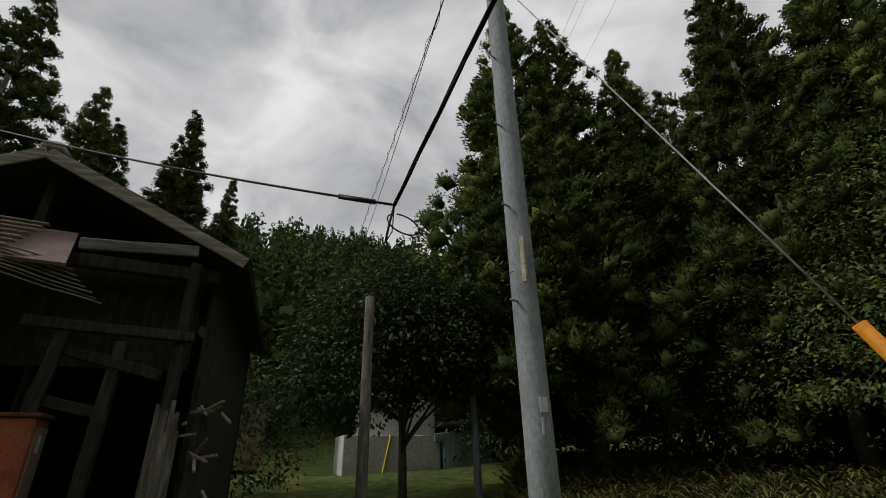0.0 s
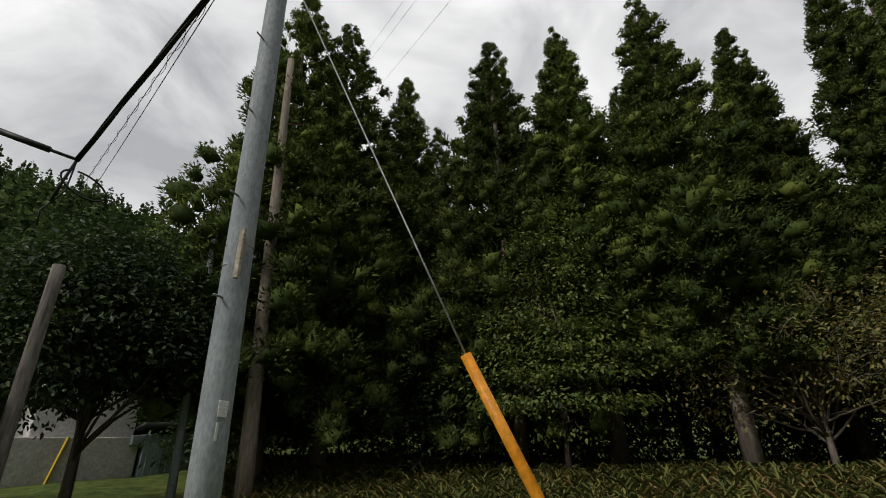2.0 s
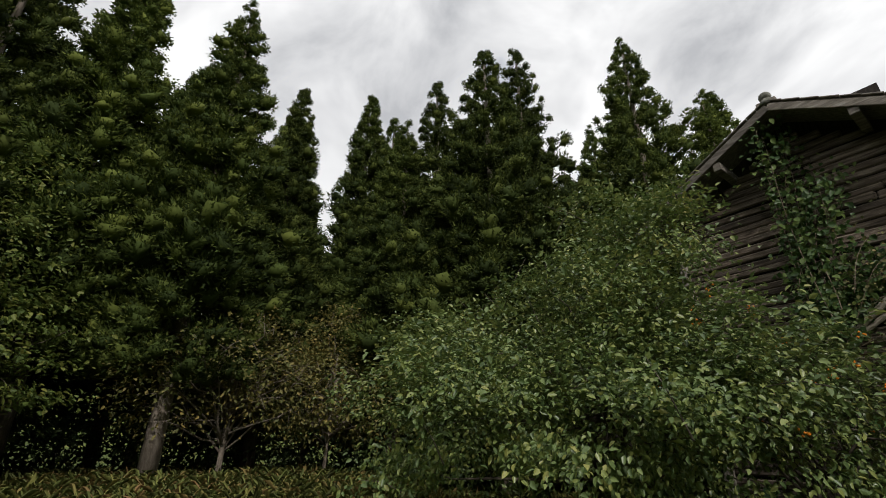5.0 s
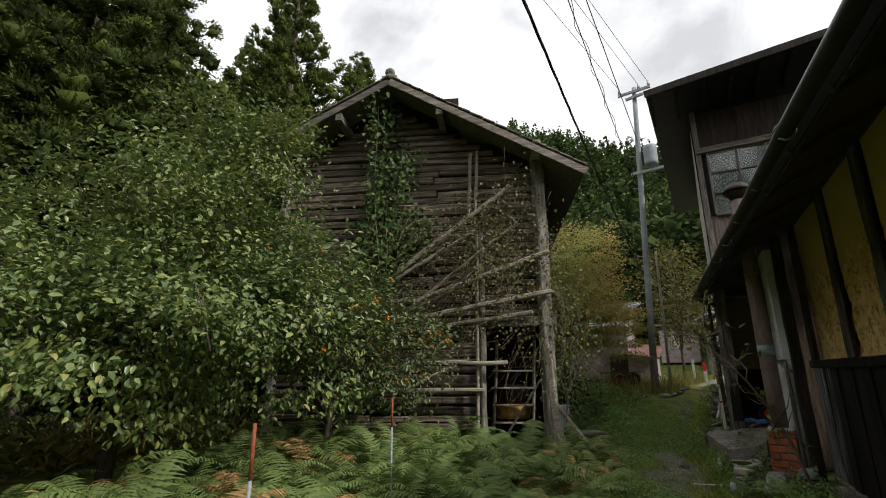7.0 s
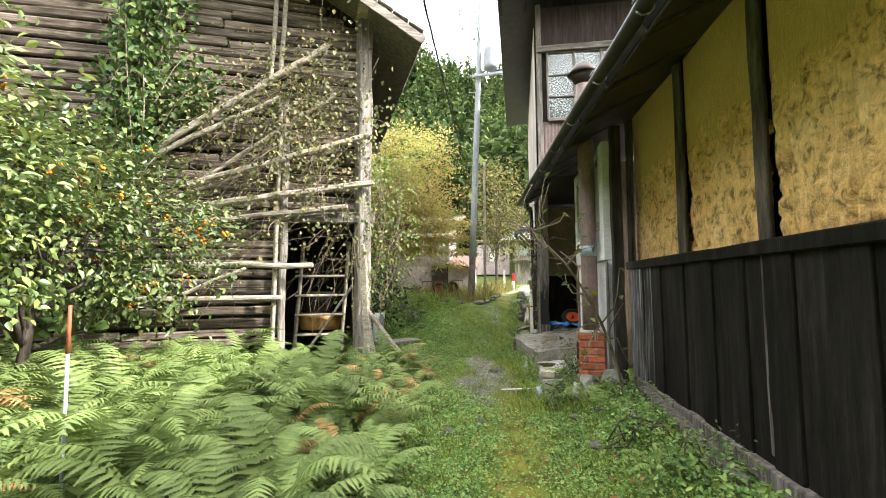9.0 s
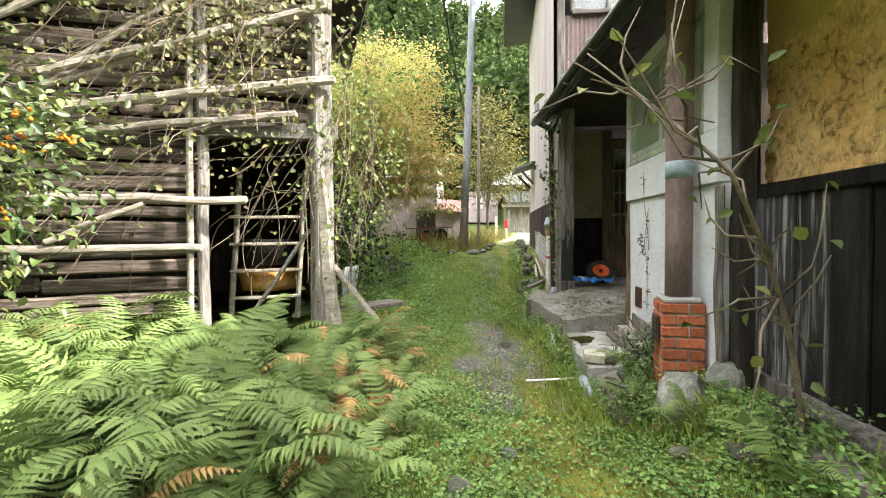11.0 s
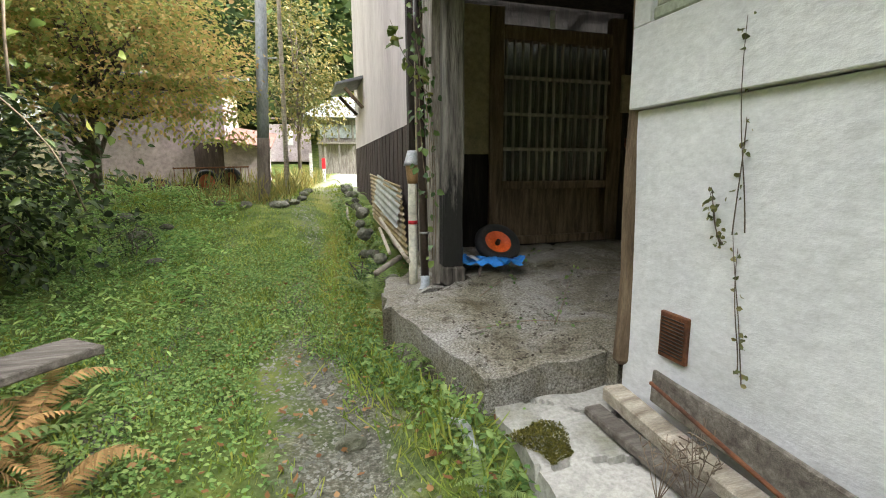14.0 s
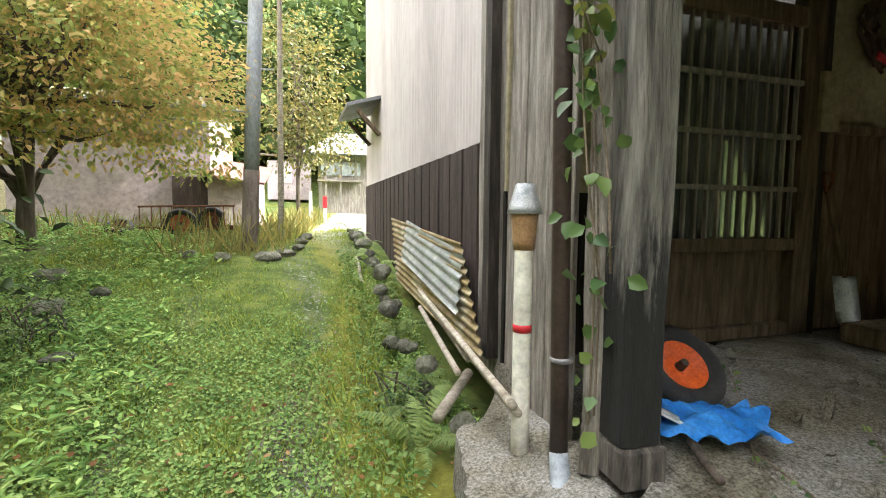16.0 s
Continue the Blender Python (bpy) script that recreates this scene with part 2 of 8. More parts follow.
M["blue_sheet"] = surface("blue_sheet", (0.28, 0.34, 0.42), (0.36, 0.43, 0.52), (0.43, 0.5, 0.58), 2.0, rough=0.55, bump=0.1, vary=0.05)
M["twig"] = surface("twig", (0.10, 0.075, 0.055), (0.18, 0.14, 0.10), (0.28, 0.22, 0.17), 9.0, bump=0.3, vary=0.2)
M["bark"] = surface("bark", (0.05, 0.04, 0.032), (0.10, 0.08, 0.064), (0.17, 0.14, 0.115), 4.0, (5, 5, 0.8), bump=0.7, vary=0.2)
M["pale_bark"] = surface("pale_bark", (0.16, 0.13, 0.10), (0.25, 0.205, 0.165), (0.35, 0.3, 0.25), 4.0, (5, 5, 0.8), bump=0.6, vary=0.2)
M["soil"] = surface("soil", (0.03, 0.024, 0.017), (0.06, 0.048, 0.035), (0.11, 0.09, 0.068), 6.0, bump=0.8)
M["cream"] = surface("cream", (0.2, 0.17, 0.105), (0.3, 0.26, 0.165), (0.36, 0.32, 0.215), 2.0, bump=0.15, vary=0.05)
M["window_green"] = surface("window_green", (0.30, 0.34, 0.27), (0.40, 0.44, 0.36), (0.48, 0.51, 0.43), 4.0, rough=0.5, bump=0.1, vary=0.0)
M["white_plate"] = surface("white_plate", (0.66, 0.66, 0.66), (0.74, 0.74, 0.74), (0.8, 0.8, 0.8), 6.0, rough=0.5, bump=0.05, vary=0.0)
M["yellow"] = surface("yellow", (0.6, 0.4, 0.02), (0.7, 0.48, 0.03), (0.75, 0.55, 0.06), 6.0, rough=0.5, bump=0.1, vary=0.0)
M["enamel"] = surface("enamel", (0.20, 0.075, 0.015), (0.42, 0.22, 0.06), (0.55, 0.36, 0.15), 5.0, rough=0.4, bump=0.2, vary=0.0)
M["wreath"] = surface("wreath", (0.06, 0.035, 0.025), (0.11, 0.07, 0.05), (0.18, 0.12, 0.09), 14.0, bump=0.9, vary=0.0)
M["far_cedar"] = leafy("far_cedar", [(0.25, (0.013, 0.025, 0.010)), (0.5, (0.028, 0.05, 0.017)), (0.75, (0.06, 0.09, 0.028))], rough=0.8, trans=0.15, spec=0.1, patch=0.06)
M["cedar"] = leafy("cedar", [(0.2, (0.012, 0.021, 0.006)), (0.5, (0.031, 0.05, 0.012)), (0.8, (0.075, 0.1, 0.022))], rough=0.8, trans=0.2, spec=0.15, patch=0.25)
M["bush"] = leafy("bush", [(0.15, (0.026, 0.05, 0.018)), (0.5, (0.068, 0.108, 0.034)), (0.75, (0.11, 0.142, 0.042)), (0.95, (0.19, 0.175, 0.055))], rough=0.36, trans=0.22, spec=0.5, patch=0.7, patch_amount=0.4)
# leaf colour taken darker to hold the shade under the crowns
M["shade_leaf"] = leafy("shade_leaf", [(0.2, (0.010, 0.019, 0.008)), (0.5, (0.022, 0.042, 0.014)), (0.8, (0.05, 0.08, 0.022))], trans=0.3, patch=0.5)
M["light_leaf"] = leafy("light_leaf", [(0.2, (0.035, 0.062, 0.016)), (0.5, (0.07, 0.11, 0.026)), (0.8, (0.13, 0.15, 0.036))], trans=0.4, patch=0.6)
M["yellow_leaf"] = leafy("yellow_leaf", [(0.2, (0.04, 0.055, 0.016)), (0.5, (0.08, 0.09, 0.028)), (0.8, (0.15, 0.13, 0.04))], trans=0.35, patch=0.6)
M["maple"] = leafy("maple", [(0.22, (0.085, 0.14, 0.04)), (0.45, (0.16, 0.2, 0.06)), (0.55, (0.25, 0.215, 0.08)), (0.7, (0.34, 0.2, 0.1))], trans=0.5, patch=0.35, patch_amount=0.7, spec=0.2)
M["ivy"] = leafy("ivy", [(0.2, (0.02, 0.05, 0.016)), (0.5, (0.05, 0.10, 0.03)), (0.8, (0.12, 0.18, 0.05))], trans=0.3, patch=1.2, rough=0.4)
M["creeper"] = leafy("creeper", [(0.2, (0.03, 0.04, 0.016)), (0.5, (0.065, 0.08, 0.03)), (0.75, (0.12, 0.11, 0.045)), (0.92, (0.15, 0.08, 0.04))], trans=0.3, patch=1.0)
M["fern"] = leafy("fern", [(0.15, (0.032, 0.06, 0.02)), (0.5, (0.088, 0.138, 0.044)), (0.85, (0.18, 0.24, 0.085))], trans=0.35, patch=0.9, spec=0.2, patch_amount=0.8)
M["meadow"] = leafy("meadow", [(0.2, (0.03, 0.035, 0.014)), (0.45, (0.055, 0.075, 0.022)), (0.6, (0.09, 0.10, 0.03)), (0.8, (0.12, 0.085, 0.04))], trans=0.25, patch=0.6, spec=0.1)
M["dead_fern"] = leafy("dead_fern", [(0.2, (0.12, 0.08, 0.035)), (0.5, (0.20, 0.14, 0.06)), (0.8, (0.28, 0.2, 0.09))], trans=0.3, patch=0.9, spec=0.1)
M["grass"] = leafy("grass", [(0.2, (0.045, 0.085, 0.016)), (0.5, (0.10, 0.15, 0.028)), (0.8, (0.18, 0.21, 0.05))], trans=0.35, patch=0.5, spec=0.15)
M["clover"] = leafy("clover", [(0.2, (0.042, 0.095, 0.028)), (0.5, (0.09, 0.17, 0.05)), (0.8, (0.165, 0.245, 0.085))], trans=0.3, patch=0.8, spec=0.15)
M["fallen"] = leafy("fallen", [(0.2, (0.06, 0.03, 0.014)), (0.5, (0.12, 0.07, 0.03)), (0.8, (0.2, 0.14, 0.07))], trans=0.2, patch=0.9, spec=0.1)
M["moss_leaf"] = leafy("moss_leaf", [(0.2, (0.02, 0.024, 0.006)), (0.5, (0.045, 0.05, 0.012)), (0.8, (0.085, 0.085, 0.02))], trans=0.15, patch=6.0, spec=0.1)
M["berry"] = surface("berry", (0.6, 0.16, 0.01), (0.7, 0.22, 0.015), (0.75, 0.28, 0.03), 9.0, rough=0.35, bump=0.05)


def glass_mat(name, tint, rough=0.05):
    m, nt, b = node_mat(name)
    b.inputs["Base Color"].default_value = (*tint, 1)
    b.inputs["Transmission Weight"].default_value = 0.85
    b.inputs["Roughness"].default_value = rough
    v = coords(nt)
    bp = nt.nodes.new("ShaderNodeBump")
    bp.inputs["Strength"].default_value, bp.inputs["Distance"].default_value = 0.05, 0.01
    nt.links.new(noise_node(nt, v, 3.0), bp.inputs["Height"])
    nt.links.new(bp.outputs["Normal"], b.inputs["Normal"])
    return m


M["glass"] = glass_mat("glass", (0.75, 0.82, 0.8))
M["frosted"] = glass_mat("frosted", (0.55, 0.66, 0.5), 0.35)


def mud_mat():
    m, nt, b = node_mat("mud_plaster")
    v = coords(nt)
    big = noise_node(nt, v, 1.7, 5, 0.6)
    mid = noise_node(nt, v, 14, 6, 0.7, 0.6)
    small = noise_node(nt, v, 70, 3, 0.7)
    col = ramp_node(nt, big, [(0.3, (0.78, 0.49, 0.19)), (0.55, (0.9, 0.63, 0.28)), (0.75, (0.92, 0.72, 0.38))])
    skin = ramp_node(nt, big, [(0.3, (0.60, 0.41, 0.13)), (0.7, (0.72, 0.52, 0.19))])
    sep = nt.nodes.new("ShaderNodeSeparateXYZ")
    nt.links.new(v, sep.inputs["Vector"])
    hgt = nt.nodes.new("ShaderNodeMath")
    hgt.operation = "MULTIPLY_ADD"
    nt.links.new(noise_node(nt, v, 5, 5, 0.65), hgt.inputs[0])
    hgt.inputs[1].default_value = 0.9
    nt.links.new(sep.outputs["Z"], hgt.inputs[2])
    half = nt.nodes.new("ShaderNodeMath")
    half.operation = "MULTIPLY"
    nt.links.new(hgt.outputs[0], half.inputs[0])
    half.inputs[1].default_value = 0.2
    old_skin = ramp_node(nt, half.outputs[0], [(0.545, (0, 0, 0)), (0.57, (1, 1, 1))])
    # pits darkened by colour, adding the shade their bump barely shows
    pit_shade = ramp_node(nt, mid, [(0.36, (0.22, 0.16, 0.1)), (0.47, (0.85, 0.8, 0.72)), (0.6, (1.12, 1.1, 1.05))])
    col = mix_node(nt, 0.85, col, pit_shade, "MULTIPLY")
    col = mix_node(nt, old_skin, col, skin)
    straw = noise_node(nt, coords(nt, (30, 30, 4), (0.4, 0.2, 0.3)), 4.0, 3)
    col = mix_node(nt, 0.4, col, ramp_node(nt, straw, [(0.4, (0.7, 0.65, 0.6)), (0.65, (1.2, 1.15, 1.05))]), "MULTIPLY")
    nt.links.new(col, b.inputs["Base Color"])
    b.inputs["Roughness"].default_value = 0.95
    bp = nt.nodes.new("ShaderNodeBump")
    bp.inputs["Strength"].default_value, bp.inputs["Distance"].default_value = 0.9, 0.03
    nt.links.new(mix_node(nt, 0.4, mid, small), bp.inputs["Height"])
    nt.links.new(bp.outputs["Normal"], b.inputs["Normal"])
    return m


M["mud"] = mud_mat()


def speckled_concrete():
    """Worn concrete: pale grit showing in a dark matrix, with brown and mossy stains."""
    m, nt, b = node_mat("concrete")
    v = coords(nt)
    big = noise_node(nt, v, 1.8, 6, 0.65, 0.5)
    grit = noise_node(nt, v, 85, 4, 0.8)
    mid = noise_node(nt, v, 11, 5, 0.7, 0.4)
    base = ramp_node(nt, grit, [(0.34, (0.09, 0.085, 0.072)), (0.46, (0.21, 0.2, 0.18)), (0.58, (0.36, 0.345, 0.32)), (0.7, (0.5, 0.485, 0.455))])
    stain = ramp_node(nt, big, [(0.3, (0.36, 0.33, 0.22)), (0.45, (0.72, 0.69, 0.58)), (0.6, (1, 1, 1)), (0.8, (1.1, 1.1, 1.1))])
    spots = ramp_node(nt, mid, [(0.3, (0.4, 0.38, 0.33)), (0.46, (1, 1, 1))])
    col = mix_node(nt, 1.0, mix_node(nt, 1.0, base, stain, "MULTIPLY"), spots, "MULTIPLY")
    nt.links.new(col, b.inputs["Base Color"])
    b.inputs["Roughness"].default_value = 0.95
    b.inputs["Specular IOR Level"].default_value = 0.2
    bp = nt.nodes.new("ShaderNodeBump")
    bp.inputs["Strength"].default_value, bp.inputs["Distance"].default_value = 0.9, 0.02
    nt.links.new(mix_node(nt, 0.5, mid, grit), bp.inputs["Height"])
    nt.links.new(bp.outputs["Normal"], b.inputs["Normal"])
    return m


M["concrete"] = speckled_concrete()


# bare gravelly spots in the track: centre and half axes
BARE = [(-0.72, 10.5, 0.15, 0.42), (-1.0, 9.1, 0.2, 0.3), (-0.36, 8.95, 0.12, 0.4), (-0.55, 9.75, 0.14, 0.3), (-0.22, 8.2, 0.12, 0.3)]


def ground_mat():
    """Moss, thin grass, bare soil and two gravelly wheel tracks."""
    m, nt, b = node_mat("ground")
    v = coords(nt)
    big = noise_node(nt, v, 0.55, 5, 0.6, 0.4)
    mid = noise_node(nt, v, 3.2, 6, 0.65, 0.3)
    fine = noise_node(nt, v, 42, 4, 0.75)
    green = ramp_node(nt, mid, [(0.3, (0.04, 0.062, 0.018)), (0.5, (0.10, 0.14, 0.035)), (0.7, (0.2, 0.22, 0.06))])
    moss = ramp_node(nt, mid, [(0.3, (0.1, 0.09, 0.018)), (0.55, (0.19, 0.185, 0.035)), (0.8, (0.28, 0.25, 0.055))])
    soil = ramp_node(nt, fine, [(0.3, (0.045, 0.042, 0.034)), (0.52, (0.12, 0.113, 0.096)), (0.72, (0.32, 0.305, 0.27))])
    sep = nt.nodes.new("ShaderNodeSeparateXYZ")
    nt.links.new(v, sep.inputs["Vector"])

    def math_node(op, a, c):
        n = nt.nodes.new("ShaderNodeMath")
        n.operation = op
        for i, q in enumerate((a, c)):
            if hasattr(q, "links"):
                nt.links.new(q, n.inputs[i])
            else:
                n.inputs[i].default_value = q
        return n.outputs[0]

    # yellow moss keeps to the strip between the gravel and the slabs
    strip = math_node("MAXIMUM", math_node("SUBTRACT", 1.0, math_node("DIVIDE", math_node("ABSOLUTE", math_node("ADD", math_node("ADD", sep.outputs["X"], math_node("MULTIPLY", math_node("SUBTRACT", mid, 0.5), 1.1)), 0.36), 0), 0.5)), 0.0)
    mossy = math_node("ADD", big, math_node("MULTIPLY", strip, 0.24))
    col = mix_node(nt, ramp_node(nt, mossy, [(0.56, (0, 0, 0)), (0.68, (0.9, 0.9, 0.9))]), green, moss)
    wob = math_node("MULTIPLY", math_node("SUBTRACT", big, 0.5), 0.9)
    xs = math_node("ADD", sep.outputs["X"], wob)
    tracks = None
    for c, wide in ((-0.72, 0.42), (-1.75, 0.22)):
        d = math_node("ABSOLUTE", math_node("SUBTRACT", xs, c), 0)
        k = math_node("SUBTRACT", 1.0, math_node("DIVIDE", d, wide))
        k = math_node("MAXIMUM", k, 0.0)
        tracks = k if tracks is None else math_node("MAXIMUM", tracks, k)
    worn = noise_node(nt, v, 1.1, 4, 0.6, 0.5)
    near = math_node("MULTIPLY", tracks, math_node("MULTIPLY", mid, math_node("MULTIPLY", worn, 3.4)))
    near = math_node("MULTIPLY", near, math_node("GREATER_THAN", sep.outputs["Y"], 8.0))
    near = math_node("MULTIPLY", near, math_node("MAXIMUM", math_node("SUBTRACT", 1.0, math_node("DIVIDE", math_node("MAXIMUM", math_node("SUBTRACT", sep.outputs["Y"], 10.0), 0.0), 9.0)), 0.3))
    for px_, py_, pa, pb in BARE:
        ex = math_node("POWER", math_node("DIVIDE", math_node("SUBTRACT", sep.outputs["X"], px_), pa), 2.0)
        ey = math_node("POWER", math_node("DIVIDE", math_node("SUBTRACT", sep.outputs["Y"], py_), pb), 2.0)
        inside = math_node("SUBTRACT", math_node("ADD", 0.55, mid), math_node("ADD", ex, ey))
        near = math_node("MAXIMUM", near, math_node("MAXIMUM", inside, 0.0))
    # pale gravel lane where the track climbs to the far houses
    lane = math_node("SUBTRACT", xs, math_node("MULTIPLY", sep.outputs["Y"], 0.12))
    lane_at = math_node("ABSOLUTE", math_node("ADD", lane, 2.1), 0)
    lane_k = math_node("MAXIMUM", math_node("SUBTRACT", 1.0, math_node("DIVIDE", lane_at, 1.1)), 0.0)
    rise = math_node("MINIMUM", math_node("MAXIMUM", math_node("DIVIDE", math_node("SUBTRACT", sep.outputs["Y"], 14.5), 6.0), 0.0), 1.0)
    lane_k = math_node("MULTIPLY", math_node("MULTIPLY", lane_k, rise), math_node("ADD", mid, 0.5))
    pale = ramp_node(nt, fine, [(0.3, (0.13, 0.125, 0.11)), (0.7, (0.29, 0.28, 0.25))])
    col = mix_node(nt, ramp_node(nt, lane_k, [(0.2, (0, 0, 0)), (0.55, (0.9, 0.9, 0.9))]), col, pale)
    col = mix_node(nt, ramp_node(nt, near, [(0.28, (0, 0, 0)), (0.75, (0.9, 0.9, 0.9))]), col, soil)
    col = mix_node(nt, 0.55, col, ramp_node(nt, fine, [(0.3, (0.6, 0.6, 0.6)), (0.7, (1.3, 1.3, 1.3))]), "MULTIPLY")
    nt.links.new(col, b.inputs["Base Color"])
    b.inputs["Roughness"].default_value = 0.95
    b.inputs["Specular IOR Level"].default_value = 0.15
    bp = nt.nodes.new("ShaderNodeBump")
    bp.inputs["Strength"].default_value, bp.inputs["Distance"].default_value = 0.8, 0.04
    nt.links.new(mix_node(nt, 0.5, mid, fine), bp.inputs["Height"])
    nt.links.new(bp.outputs["Normal"], b.inputs["Normal"])
    return m


M["ground"] = ground_mat()


def charred_mat():
    """Grey cracked timber whose lower part is burnt black with a ragged edge."""
    m, nt, b = node_mat("charred_post")
    v = coords(nt, (9, 9, 0.9))
    grey = ramp_node(nt, noise_node(nt, v, 2.6, 6, 0.62, 0.3), [(0.3, (0.03, 0.027, 0.024)), (0.5, (0.17, 0.155, 0.138)), (0.72, (0.34, 0.315, 0.285))])
    sep = nt.nodes.new("ShaderNodeSeparateXYZ")
    nt.links.new(coords(nt), sep.inputs["Vector"])
    up = nt.nodes.new("ShaderNodeMath")
    up.operation = "MULTIPLY_ADD"
    nt.links.new(noise_node(nt, coords(nt, (14, 14, 2.2)), 1.6, 5, 0.7), up.inputs[0])
    up.inputs[1].default_value = 1.3
    nt.links.new(sep.outputs["Z"], up.inputs[2])
    half = nt.nodes.new("ShaderNodeMath")
    half.operation = "MULTIPLY"
    nt.links.new(up.outputs[0], half.inputs[0])
    half.inputs[1].default_value = 0.4
    edge_k = ramp_node(nt, half.outputs[0], [(0.50, (0, 0, 0)), (0.62, (1, 1, 1))])
    nt.links.new(mix_node(nt, edge_k, (0.012, 0.0115, 0.011), grey), b.inputs["Base Color"])
    b.inputs["Roughness"].default_value = 0.85
    bp = nt.nodes.new("ShaderNodeBump")
    bp.inputs["Strength"].default_value, bp.inputs["Distance"].default_value = 0.8, 0.03
    nt.links.new(noise_node(nt, v, 6.0, 5), bp.inputs["Height"])
    nt.links.new(bp.outputs["Normal"], b.inputs["Normal"])
    return m


M["charred_post"] = charred_mat()


# ---- mesh helpers ----
rng = np.random.default_rng(7)


def link(name, me, material, parent=None, label="", smooth=False):
    me.materials.append(M[material] if isinstance(material, str) else material)
    if smooth:
        me.polygons.foreach_set("use_smooth", [True] * len(me.polygons))
    ob = new(name, me)
    if parent is not None:
        ob.parent = parent
    return tagged(ob, label)


def raw(name, verts, faces, material, parent=None, label="", smooth=False):
    me = bpy.data.meshes.new(name)
    me.from_pydata([tuple(map(float, q)) for q in verts], [], [tuple(int(i) for i in f) for f in faces])
    me.update()
    return link(name, me, material, parent, label, smooth)


def part(name, bm, material, parent, label="", smooth=False):
    me = bpy.data.meshes.new(name)
    bm.to_mesh(me)
    bm.free()
    return link(name, me, material, parent, label, smooth)


def thing(name, x, y, z, label, category, group="", rz=0, kind=""):
    e = new(name)
    e.empty_display_size = 0.1
    e.matrix_world = pose(x, y, z, 0, 0, rz)
    return tagged(e, label, category, group, kind)


def box(sx, sy, sz, m=None, bevel=0.008, cuts=0, wob=0.0, seed=0):
    """A worn box about its own centre, moved by m."""
    bm = bmesh.new()
    bmesh.ops.create_cube(bm, size=1)
    bmesh.ops.scale(bm, vec=(sx, sy, sz), verts=bm.verts)
    if cuts:
        ax = max(range(3), key=lambda i: (sx, sy, sz)[i])
        es = [e for e in bm.edges if abs((e.verts[0].co - e.verts[1].co)[ax]) > 0.9 * (sx, sy, sz)[ax]]
        bmesh.ops.subdivide_edges(bm, edges=es, cuts=cuts)
    if bevel:
        es = [e for e in bm.edges if e.calc_face_angle(0) > 0.5]
        bmesh.ops.bevel(bm, geom=es, offset=min(bevel, 0.3 * min(sx, sy, sz)), segments=1, affect="EDGES")
    if wob:
        for v in bm.verts:
            v.co += wob * noise.noise_vector(v.co * 2.3 + Vector((seed * 7.1, seed * 3.3, seed)))
    if m is not None:
        bmesh.ops.transform(bm, matrix=m, verts=bm.verts)
    return bm


def at(x, y, z, rx=0, ry=0, rz=0):
    return pose(x, y, z, rx, ry, rz)


def beam(p, q, w, h, cuts=6, wob=0.012, bevel=0.008, seed=0, roll=0):
    """A timber of section w x h from p to q."""
    p, q = Vector(p), Vector(q)
    d = q - p
    turn = d.to_track_quat("X", "Z").to_matrix().to_4x4()
    return box(d.length, w, h, Matrix.Translation((p + q) / 2) @ turn @ pose(0, 0, 0, roll), bevel, cuts, wob, seed)


def tube_data(paths, sides=8):
    """Verts and faces of round limbs: paths of (points, radii)."""
    V, F = [], []
    for pts, rad in paths:
        pts = [Vector(p) for p in pts]
        base = len(V)
        n = len(pts)
        for i, p in enumerate(pts):
            d = (pts[min(i + 1, n - 1)] - pts[max(i - 1, 0)]).normalized()
            a = d.orthogonal().normalized() if abs(d.z) > 0.95 else d.cross(Vector((0, 0, 1))).normalized()
            c = d.cross(a)
            for k in range(sides):
                w = 2 * math.pi * k / sides
                V.append(p + (math.cos(w) * a + math.sin(w) * c) * float(rad[i]))
        for i in range(n - 1):
            for k in range(sides):
                a0, a1 = base + i * sides + k, base + i * sides + (k + 1) % sides
                F.append((a0, a1, a1 + sides, a0 + sides))
        F.append(tuple(base + k for k in range(sides))[::-1])
        F.append(tuple(base + (n - 1) * sides + k for k in range(sides)))
    return V, F


def tubes(name, paths, material, parent=None, label="", sides=8):
    V, F = tube_data(paths, sides)
    return raw(name, V, F, material, parent, label, True)


def sag(p, q, drop, n=24):
    p, q = Vector(p), Vector(q)
    return [p.lerp(q, i / n) - Vector((0, 0, drop * 4 * (i / n) * (1 - i / n))) for i in range(n + 1)]


def unit(a):
    return a / np.maximum(np.linalg.norm(a, axis=-1, keepdims=True), 1e-9)


def leaf_arrays(P, D, N, L, W, droop=0.15):
    """Six-cornered leaves, folded along the rib. P base, D direction, N upper side."""
    D = unit(D)
    S = unit(np.cross(D, N))
    U = np.cross(S, D)
    L, W = L[:, None], W[:, None]
    tip = P + D * L - U * L * droop
    r1, l1 = P + D * L * 0.35 + S * W * 0.5 + U * W * 0.18, P + D * L * 0.35 - S * W * 0.5 + U * W * 0.18
    r2, l2 = P + D * L * 0.72 + S * W * 0.36 + U * W * 0.08, P + D * L * 0.72 - S * W * 0.36 + U * W * 0.08
    V = np.stack([P, r1, r2, tip, l2, l1], 1).reshape(-1, 3)
    i = np.arange(len(P))[:, None] * 6
    F = np.concatenate([i + np.array([0, 1, 2, 3]), i + np.array([0, 3, 4, 5])], 0)
    return V, F


